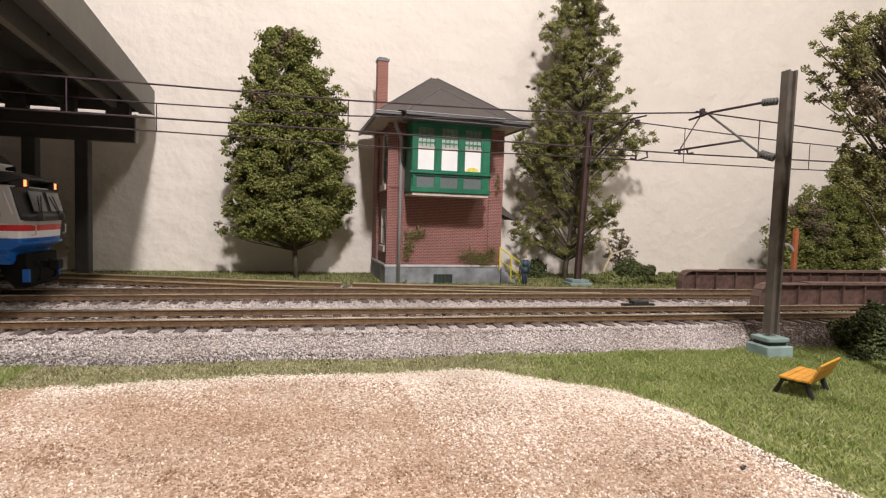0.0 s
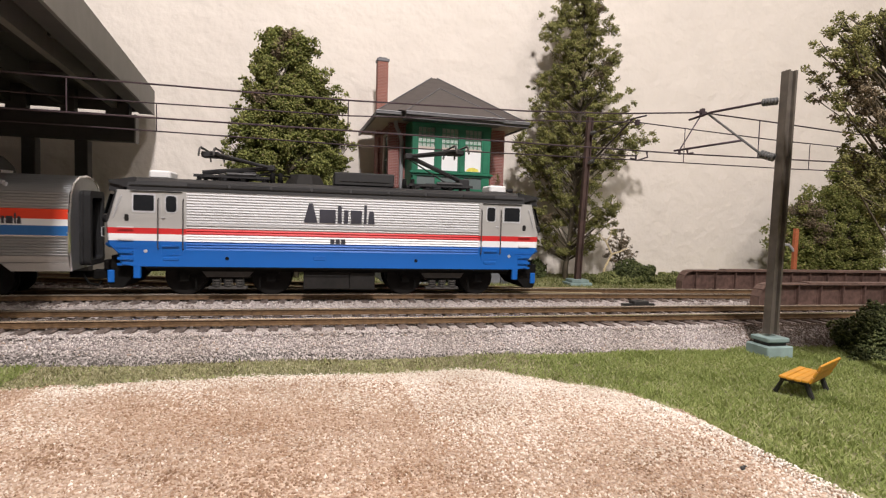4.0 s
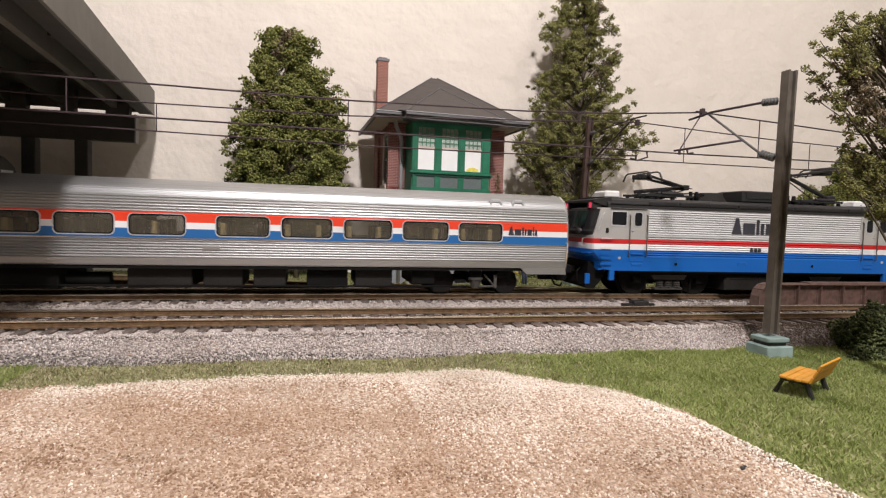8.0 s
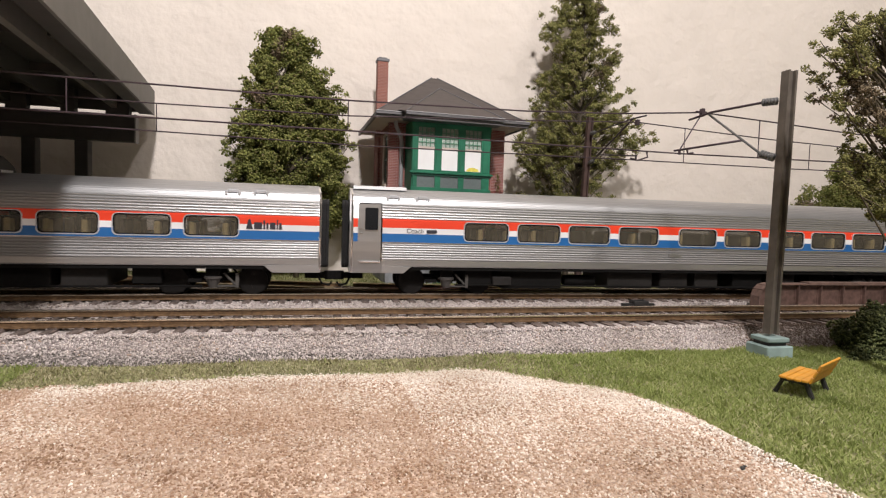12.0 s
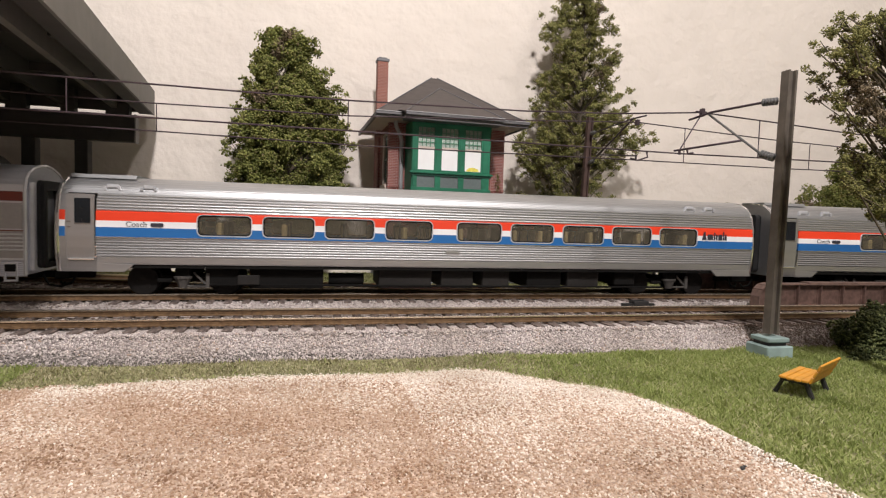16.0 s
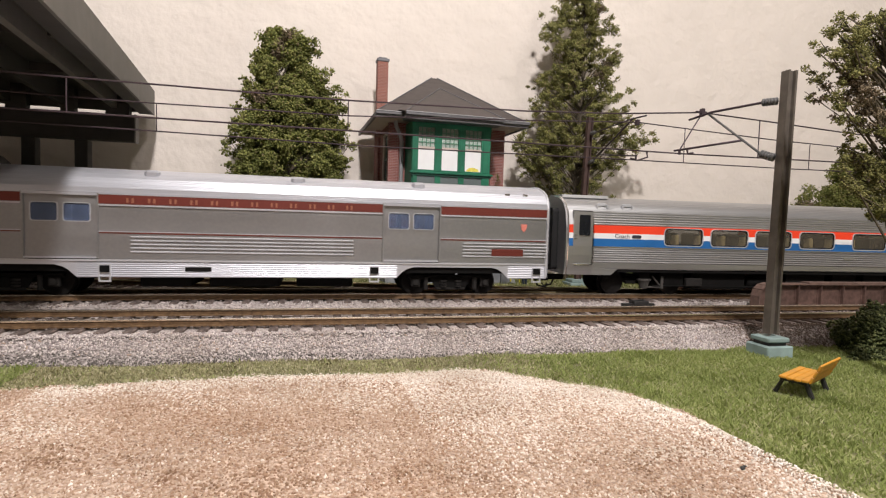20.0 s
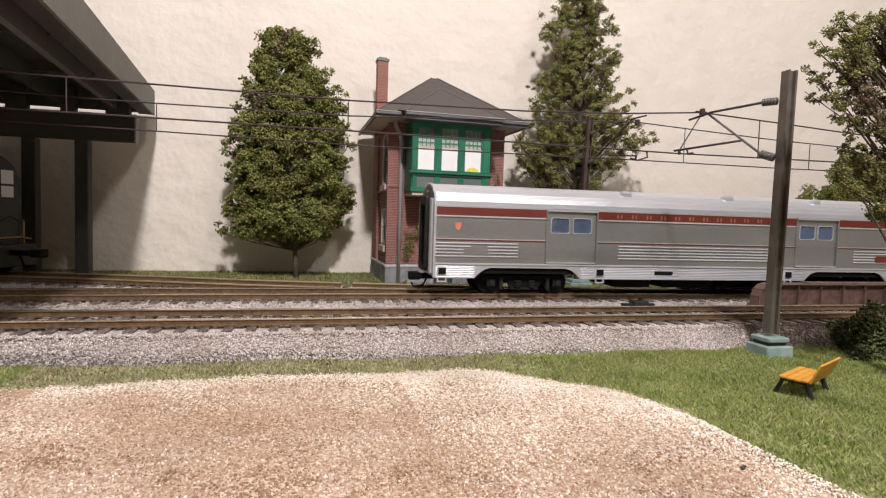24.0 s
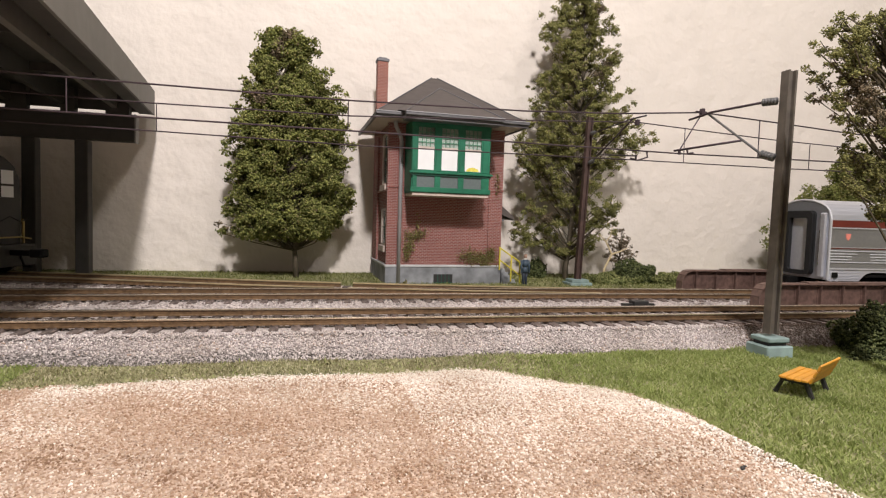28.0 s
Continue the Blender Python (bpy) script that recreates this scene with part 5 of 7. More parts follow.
def skin(bm, prof, x0, x1, thick=0.8, cap=True):
    """A curved shell wall: the outer line of (y, z) drawn along x and given a thickness towards the middle."""
    inner = [(y - thick * (1 if y > 0 else -1) if abs(y) > thick else y, z - (thick if abs(y) < 9 else 0)) for y, z in prof]
    outline = list(prof) + inner[::-1]
    n = len(prof)
    a = [bm.verts.new((x0, *p)) for p in outline]
    b = [bm.verts.new((x1, *p)) for p in outline]
    m = len(outline)
    for i in range(m):
        bm.faces.new((a[i], a[(i + 1) % m], b[(i + 1) % m], b[i]))
    for i in range(n - 1):
        j = m - 1 - i
        bm.faces.new((a[i], a[j], a[j - 1], a[i + 1]))
        bm.faces.new((b[i], b[i + 1], b[j - 1], b[j]))
    return bm


def fluted(f, z0, z1, pitch, depth, s):
    """Points up a wall whose half-width is f(z), with level half-round flutes; s is the side."""
    n = max(2, round((z1 - z0) / pitch))
    h = (z1 - z0) / n
    pts = []
    for k in range(n):
        za = z0 + h * k
        for u in (0.0, 0.12, 0.3, 0.5, 0.7, 0.88):
            pts.append((s * (f(za + u * h) - depth * (1 - math.sin(math.pi * u))), za + u * h))
    pts.append((s * (f(z1) - depth), z1))
    return pts


COACH_W = [(9.0, 16.0), (12, 16.6), (18, 17.3), (22, 17.5), (27, 17.45), (31, 17.1), (35, 16.3), (38, 15.0), (40.5, 12.8), (42.4, 9.5), (43.6, 5.0)]


def coach_w(z):
    return float(np.interp(z, [p[0] for p in COACH_W], [p[1] for p in COACH_W]))


def wheelset(truck, x, r):
    bm = bmesh.new()
    for s in (-1, 1):
        rod(bm, (0, s * 7.3, 0), (0, s * 9.6, 0), r, n=20)
        rod(bm, (0, s * 6.6, 0), (0, s * 7.4, 0), r + 0.7, n=20)
        for k in range(3):
            a = k * math.tau / 3
            rod(bm, (0.5 * r * math.cos(a), s * 9.5, 0.5 * r * math.sin(a)), (0.5 * r * math.cos(a), s * 9.75, 0.5 * r * math.sin(a)), r * 0.15, n=6)
    rod(bm, (0, -9, 0), (0, 9, 0), 1.1, n=8)
    return part("wheelset", bm, TREAD, truck, "dark steel wheels on an axle", at=(x, 0, r))


def truck(parent, x, base, r, style):
    """A two-axle truck: "coach" has its frame inside the wheels, "pullman" outside with journal boxes, "loco" with coil springs."""
    bm, sides = bmesh.new(), []
    y = 12.0
    for s in (-1, 1):
        springs = bmesh.new()
        sides.append(springs)
        if style == "coach":
            box(bm, -base / 2 - 1.0, base / 2 + 1.0, s * 6.0 - 0.8, s * 6.0 + 0.8, r - 0.4, r + 1.6, bev=0.2)
            box(bm, -2.6, 2.6, s * 11.6 - 1.6, s * 11.6 + 1.6, 7.4, 10.4, bev=0.3)
            rod(springs, (0, s * 12.0, 3.0), (0, s * 12.0, 6.6), 1.5, 2.8, n=14)
            rod(springs, (0, s * 12.0, 6.6), (0, s * 12.0, 7.4), 3.2, n=14)
            rod(springs, (1.0, s * 12.4, 3.6), (8.6, s * 12.4, 3.6), 0.42, n=6)
            rod(springs, (8.6, s * 12.4, 3.6), (3.8, s * 12.4, 8.8), 0.42, n=6)
            box(springs, 8.2, 9.4, s * 12.4 - 0.5, s * 12.4 + 0.5, 3.0, 8.6)
            box(bm, -9.0, -4.0, s * 11.6 - 0.6, s * 11.6 + 0.6, 5.0, 6.4, bev=0.2)
        elif style == "pullman":
            box(bm, -base / 2 - 3.0, base / 2 + 3.0, s * y - 0.7, s * y + 0.7, r + 1.6, r + 3.0, bev=0.15)
            extrude(bm, [(-6.4, 2.8), (6.4, 2.8), (9.0, r + 2.0), (-9.0, r + 2.0)], s * y - 0.5, s * y + 0.5, "y")
            for q in (-1, 1):
                box(springs, q * base / 2 - 1.9, q * base / 2 + 1.9, s * y - 1.0, s * y + 1.3, r - 2.0, r + 1.8, bev=0.4)
                rod(springs, (q * base / 2, s * (y + 1.2), r), (q * base / 2, s * (y + 1.9), r), 1.2, n=10)
                rod(springs, (q * (base / 2 - 4.4), s * (y + 0.6), 2.4), (q * (base / 2 - 4.4), s * (y + 0.6), 7.6), 0.9, n=8)
                for k in range(3):
                    rod(springs, (q * 3.2, s * (y + 0.7), 3.4 + k * 1.1), (q * 3.2, s * (y + 0.7), 4.1 + k * 1.1), 1.5, n=10)
            box(springs, -6.2, 6.2, s * (y + 0.6) - 0.6, s * (y + 0.6) + 0.6, 2.3, 3.1, bev=0.15)
        else:
            extrude(bm, [(-base / 2 - 3, r + 1.2), (-base / 2 - 3, r + 2.8), (-9.0, 10.0), (9.0, 10.0), (base / 2 + 3, r + 2.8), (base / 2 + 3, r + 1.2), (9.0, 7.6), (7.2, 6.6), (-7.2, 6.6), (-9.0, 7.6)], s * y - 0.8, s * y + 0.8, "y")
            for q in (-1, 1):
                box(bm, q * base / 2 - 1.7, q * base / 2 + 1.7, s * y - 1.0, s * y + 1.2, r - 1.8, r + 2.0, bev=0.3)
                rod(bm, (q * (base / 2 - 4.2), s * (y + 0.4), 2.6), (q * (base / 2 - 4.2), s * (y + 0.4), 8.4), 0.4, n=6)
            for q in (-4.2, 0, 4.2):
                for k in range(3):
                    rod(springs, (q, s * (y + 0.3), 3.7 + k * 0.95), (q, s * (y + 0.3), 4.25 + k * 0.95), 1.75, n=10)
                rod(bm, (q, s * (y + 0.3), 3.4), (q, s * (y + 0.3), 6.8), 1.2, n=8)
            extrude(springs, [(-9.6, 9.9), (9.6, 9.9), (7.6, 7.2), (-7.6, 7.2)], s * (y + 1.0) - 0.4, s * (y + 1.0) + 0.4, "y")
            box(springs, -7.0, 7.0, s * y - 1.4, s * y + 2.0, 2.5, 3.5, bev=0.15)
    box(bm, -3, 3, -y + 1, y - 1, 5, 8)
    t = part("truck", bm, UNDER, parent, "dark truck frame", at=(x, 0, 0))
    for springs in sides:
        part("suspension", springs, UNDERGREY if style == "pullman" else TRUCKGREY, t, "dusty grey springs and links")
    for q in (-1, 1):
        wheelset(t, q * base / 2, r)
    return t


def block_word(parent, x0, x1, z0, z1, y, shapes, mat, name="lettering_bar"):
    """Plain blocks in place of a painted name; shapes are (start, end, height, taper) shares."""
    bm = bmesh.new()
    for a, b, h, *taper in shapes:
        u, v, t = x0 + (x1 - x0) * a, x0 + (x1 - x0) * b, (taper or [0.0])[0] * (x1 - x0)
        extrude(bm, [(u, z0), (v, z0), (v - t, z0 + (z1 - z0) * h), (u + t, z0 + (z1 - z0) * h)], y - 0.06, y + 0.06, "y")
    return part(name, bm, mat, parent)


# six plain blocks, as wide and high as the painted characters
WORD6 = [(0.0, 0.19, 1.0, 0.07), (0.215, 0.435, 0.7), (0.465, 0.52, 0.92), (0.55, 0.61, 0.7), (0.645, 0.80, 0.7), (0.83, 0.87, 1.0), (0.885, 0.985, 0.68, 0.02)]


def text_part(body, size, at, mat, parent, flip=1):
    cu = bpy.data.curves.new("lettering", "FONT")
    cu.body, cu.size, cu.extrude = body, size * MM, 0.04 * MM
    tmp = bpy.data.objects.new("lettering_tmp", cu)
    scene.collection.objects.link(tmp)
    me = bpy.data.meshes.new_from_object(tmp.evaluated_get(bpy.context.evaluated_depsgraph_get()))
    bpy.data.objects.remove(tmp)
    me.materials.clear()
    me.materials.append(mat)
    ob = new("lettering", me)
    ob.parent = parent
    ob.matrix_basis = pose(at[0] * MM, at[1] * MM, at[2] * MM, 90, 0, 0)
    return ob


COACH_WINDOWS = [-88.3, -65.2, -42.2, -18.7, 10.6, 33.9, 57.3, 80.6, 103.9]


def build_coach(label):
    c = thing("passenger_coach", (0, 0, 0), label, "railway coach", "coaches of the train")
    L = 143.5
    wl = 9.25
    for s in (-1, 1):
        side = fluted(coach_w, 14.6, 21.6, 1.0, 0.36, s)
        lower = [(s * 16.0, 11.9), (s * 16.45, 12.4), (s * 16.55, 14.3)] + side
        part("lower_side", skin(bmesh.new(), lower, -131.5, L, 0.9), STEEL, c, "fluted stainless lower side")
        band = [(s * coach_w(z), z) for z in (22.0, 23.1)]
        top = [(s * coach_w(z), z) for z in (30.4, 31.2)]
        part("stripe_foot", skin(bmesh.new(), band, -131.5, L, 0.9), RWB, c, "painted stripe under the windows")
        part("stripe_head", skin(bmesh.new(), top, -131.5, L, 0.9), RWB, c, "painted stripe over the windows")
        edges = [-131.5] + [v for w in COACH_WINDOWS for v in (w - wl, w + wl)] + [L]
        for a, b in zip(edges[::2], edges[1::2]):
            part("pier", skin(bmesh.new(), [(s * coach_w(z), z) for z in (23.1, 25.2, 27.7, 30.4)], a, b, 0.9), RWB, c, "red, white and blue stripes between windows")
        upper = fluted(coach_w, 31.2, 37.6, 1.0, 0.34, s)
        part("upper_side", skin(bmesh.new(), upper, -131.5 if s < 0 else -L, L, 0.9), STEEL, c, "fluted stainless upper side")
        part("rub_rail", one_box(-131.5, L, s * 17.45 - 0.2, s * 17.45 + 0.2, 21.5, 22.0), CHROME, c)
        for w in COACH_WINDOWS:
            y = s * 17.35
            win = part("window", ring_plate(bmesh.new(), round_rect(w - wl - 0.35, w + wl + 0.35, 22.85, 30.75, 1.9), round_rect(w - wl + 0.35, w + wl - 0.35, 23.5, 30.1, 1.4),
                                            y - 0.1, y + 0.3), UNDER, c, "dark window gasket")
            part("trim", ring_plate(bmesh.new(), round_rect(w - wl - 0.5, w + wl + 0.5, 22.65, 30.85, 2.0), round_rect(w - wl - 0.15, w + wl + 0.15, 23.05, 30.55, 1.7), y - 0.3, y + 0.34), SILVERPAINT, win, "bright window trim")
            part("pane", extrude(bmesh.new(), round_rect(w - wl + 0.3, w + wl - 0.3, 23.4, 30.2, 1.4), y + 0.02, y + 0.12, "y"), SMOKE, win, "smoked glass pane")
        # vestibule door at the rear
        part("vestibule_side", skin(bmesh.new(), [(s * coach_w(z), z) for z in (10.2, 12, 18, 22, 22.05, 25.2, 25.25, 27.7, 27.75, 31.2, 36.9, 37.6)], -L, -140.9, 0.9), STEEL, c)
        part("vestibule_stripe", skin(bmesh.new(), [(s * (coach_w(z) + 0.08), z) for z in (22.0, 25.2, 27.7, 31.2)], -143.2, -141.2, 0.5), RWB, c)
        part("sill_skirt", skin(bmesh.new(), [(s * 16.0, 9.3), (s * 16.5, 11.9), (s * 16.9, 14.2)], -L, -131.4, 0.9), STEEL, c)
        part("sill_skirt", extrude(bmesh.new(), [(-131.4, 9.3), (-122.5, 9.3), (-119.5, 11.9), (-131.4, 12.4)], s * 16.2 - 0.4, s * 16.2 + 0.4, "y"), STEEL, c)
        part("sill_skirt", extrude(bmesh.new(), [(122.5, 12.0), (125.5, 9.3), (L, 9.3), (L, 12.2)], s * 16.2 - 0.4, s * 16.2 + 0.4, "y"), STEEL, c)
        door = part("door", skin(bmesh.new(), [(s * (coach_w(z) - 0.35), z) for z in (13.9, 18, 22, 26.6)], -140.9, -132.0, 0.5), STEEL, c, "plain stainless vestibule door")
        box(bm2 := bmesh.new(), -140.9, -138.4, s * 16.9 - 0.3, s * 16.9 + 0.15, 26.5, 37.0)
        box(bm2, -133.2, -132.0, s * 16.9 - 0.3, s * 16.9 + 0.15, 26.5, 37.0)
        box(bm2, -138.5, -133.1, s * 16.7 - 0.3, s * 16.7 + 0.15, 35.5, 37.0)
        part("door_frame", bm2, STEEL, door)
        part("door_pane", extrude(bmesh.new(), round_rect(-138.4, -133.2, 26.7, 35.6, 0.6), s * 16.85 - 0.1, s * 16.85 + 0.1, "y"), DARKGLASS, door, "dark door window")
        part("door_trim", one_box(-140.4, -132.2, s * 17.0 - 0.3, s * 17.0 + 0.3, 13.6, 13.95), CHROME, door)
        part("door_trim", one_box(-138.3, -133.3, s * 17.2 - 0.2, s * 17.2 + 0.2, 26.3, 26.65), CHROME, door)
        for z in (25.2, 27.0):
            part("grab_iron", one_box(-140.6, -139.4, s * 17.5 - 0.15, s * 17.5 + 0.15, z, z + 0.25), CHROME, door)
        for k in range(6):
            part("hinge_rib", one_box(-131.9, -131.2, s * 17.3 - 0.3, s * 17.3 + 0.1, 14.6 + k * 1.2, 14.95 + k * 1.2), CHROME, door)
        if s < 0:
            text_part("Coach", 2.7, (-121.8, s * 17.54, 25.7), LETTER, c)
            part("number_bar", extrude(bmesh.new(), round_rect(-113.6, -109.2, 25.8, 27.2, 0.6), -17.75, -17.45, "y"), LETTER, c, "small dark number board")
            block_word(c, 116.0, 129.3, 25.9, 29.6, -17.58, WORD6, LETTER)
            part("marker_plate", one_box(-3.5, 2.5, -17.55, -17.2, 18.0, 19.2), STEEL, c)
    half = [(coach_w(36.4), 36.4), (coach_w(37.6), 37.6), (14.45, 39.0), (12.8, 40.55), (9.6, 42.3), (5.2, 43.55), (0, 44.0), (-5.2, 43.55)]
    curve = []
    for p0, p1, p2, p3 in zip(half, half[1:], half[2:], half[3:]):
        for k in range(8):
            u = k / 8
            curve.append(tuple(0.5 * (2 * b + (c_ - a) * u + (2 * a - 5 * b + 4 * c_ - d) * u * u + (3 * b - a - 3 * c_ + d) * u ** 3) for a, b, c_, d in zip(p0, p1, p2, p3)))
    ribs = [(y, z - 0.2 * (1 - abs(math.sin(math.pi * k / 4)))) for k, (y, z) in enumerate(curve)]
    fine = ribs + [(0, 44.0)] + [(-y, z) for y, z in ribs[::-1]]
    bm = bmesh.new()
    extrude(bm, fine + [(-14, 37.4), (14, 37.4)], -L, L)
    part("roof", bm, STEELROOF, c, "ribbed stainless roof")
    for a, b in ((-L + 0.5, -121.0),):
        part("roof_hatch", extrude(bmesh.new(), [(-8.5, 43.2), (8.5, 43.2), (7.5, 44.6), (-7.5, 44.6)], a, b), STEELROOF, c, "raised roof panel")
    for x in (-127, -115, 111, 121):
        for s in (-1, 1):
            v = part("roof_vent", box(bmesh.new(), x - 1.9, x + 1.9, s * 13.9 - 0.9, s * 13.9 + 0.9, 39.4, 40.9, bev=0.3), SILVERPAINT, c, "small bright roof bracket")
            for q in (-2.3, 2.3):
                part("vent_lug", one_box(x + q - 0.45, x + q + 0.45, s * 14.4 - 0.7, s * 14.4 + 0.7, 38.7, 40.2, bev=0.1), SILVERPAINT, v)
    # ends with arches, beadings and bellows
    for e in (-1, 1):
        arch = [(16.0, 9.4), (17.2, 16), (17.5, 23), (17.2, 30), (15.8, 36.5), (12.8, 40.5), (8, 43), (0, 44)]
        arch += [(-y, z) for y, z in arch[-2::-1]]
        part("end_wall", extrude(bmesh.new(), arch, e * L - 0.9, e * L + 0.05), STEEL, c, "stainless end wall")
        bm = bmesh.new()
        tube(bm, [(e * (L - 0.1), y, z) for y, z in arch], 0.45, 6)
        part("end_beading", bm, CHROME, c, "bright bead round the end")
        bm = bmesh.new()
        for k in range(3):
            ring_plate(bm, [(p[0], p[1]) for p in round_rect(-8.2 + 0.3 * (k % 2), 8.2 - 0.3 * (k % 2), 10.5, 38.5, 2)], round_rect(-6.0, 6.0, 12.5, 36, 1.5), 0.05 + k * 1.25, 1.2 + k * 1.25)
        bmesh.ops.transform(bm, matrix=Matrix.Translation((e * L, 0, 0)) @ Matrix.Rotation(radians(-90 * e), 4, "Z"), verts=bm.verts)
        part("diaphragm", bm, RUBBER, c, "black rubber bellows")
        part("end_door", one_box(min(e * L, e * (L + 0.4)), max(e * L, e * (L + 0.4)), -5.5, 5.5, 12.5, 36), UNDER, c)
        part("coupler", box(box(bmesh.new(), min(e * 138, e * 150), max(e * 138, e * 150), -1.2, 1.2, 5.4, 7.8, bev=0.2), min(e * 146, e * 151), max(e * 146, e * 151), -2.4, 2.2, 5.0, 8.4, bev=0.3), UNDER, c)
        part("air_hose", tube(bmesh.new(), [(e * 143, -3, 7), (e * 145, -3, 3.4), (e * 148, -2.5, 2.6), (e * 149, -2, 4)], 0.45), UNDER, c)
    part("floor_pan", one_box(-L + 1, L - 1, -15.6, 15.6, 10.6, 12.6), UNDER, c)
    part("inner_floor", one_box(-L + 1, L - 1, -16, 16, 15.5, 16.3), INNER, c)
    part("bulkhead", one_box(-131.3, -130.7, -14.0, 14.0, 16.3, 37.2), INNER, c)
    part("bulkhead", one_box(118, 119, -14.0, 14.0, 16.3, 37.2), INNER, c)
    part("luggage_rack", one_box(-130, 118, -15.8, -9.5, 33.2, 34.0), INNER, c)
    part("luggage_rack", one_box(-130, 118, 9.5, 15.8, 33.2, 34.0), INNER, c)
    me_a = mesh_of("seat", box(box(bmesh.new(), -1.2, 5, -6.3, 6.3, 16.3, 21, bev=0.4), -2.4, -0.6, -6.3, 6.3, 18, 28.4, bev=0.5), SEATDK)
    me_b = mesh_of("seat_cover", one_box(-2.5, -0.5, -7.0, -2.8, 20, 28.0, bev=0.5), SEAT)
    x = -124.0
    k = 0
    while x < 114:
        for s in (-1, 1):
            st = piece("seat", me_a, c, (x, s * 9.2, 0))
            if (k * 7 + (s > 0) * 3) % 5 < 4:
                piece("seat_cover", me_b, st, (0, 0, 0))
        x += 11.7
        k += 1
    # underfloor boxes
    for a, b, z0, m in ((-96, -84, 3.8, UNDER), (-80, -52, 2.8, UNDER), (-30, -8, 3.0, UNDERGREY), (-4, 10, 3.0, UNDERGREY), (14, 26, 3.4, UNDERGREY), (34, 50, 3.2, UNDER), (53, 68, 3.6, UNDERGREY), (76, 86, 4.4, UNDER)):
        part("equipment_box", one_box(a, b, -12.6, 12.6, z0, 10.6, bev=0.4), m, c, "grey underfloor equipment box")
    part("air_tank", rod(bmesh.new(), (-50, -10, 6.2), (-36, -10, 6.2), 2.6, n=14), UNDER, c, smooth=True)
    part("brake_panel", one_box(-84, -76, -14.8, -13, 4.4, 8.0, bev=0.2), UNDERGREY, c)
    part("pipe", rod(bmesh.new(), (-100, -12.5, 4.2), (100, -12.5, 3.6), 0.4, n=6), UNDER, c)
    truck(c, -103.8, 29.0, 5.4, "coach")
    truck(c, 103.8, 29.0, 5.4, "coach")
    return c


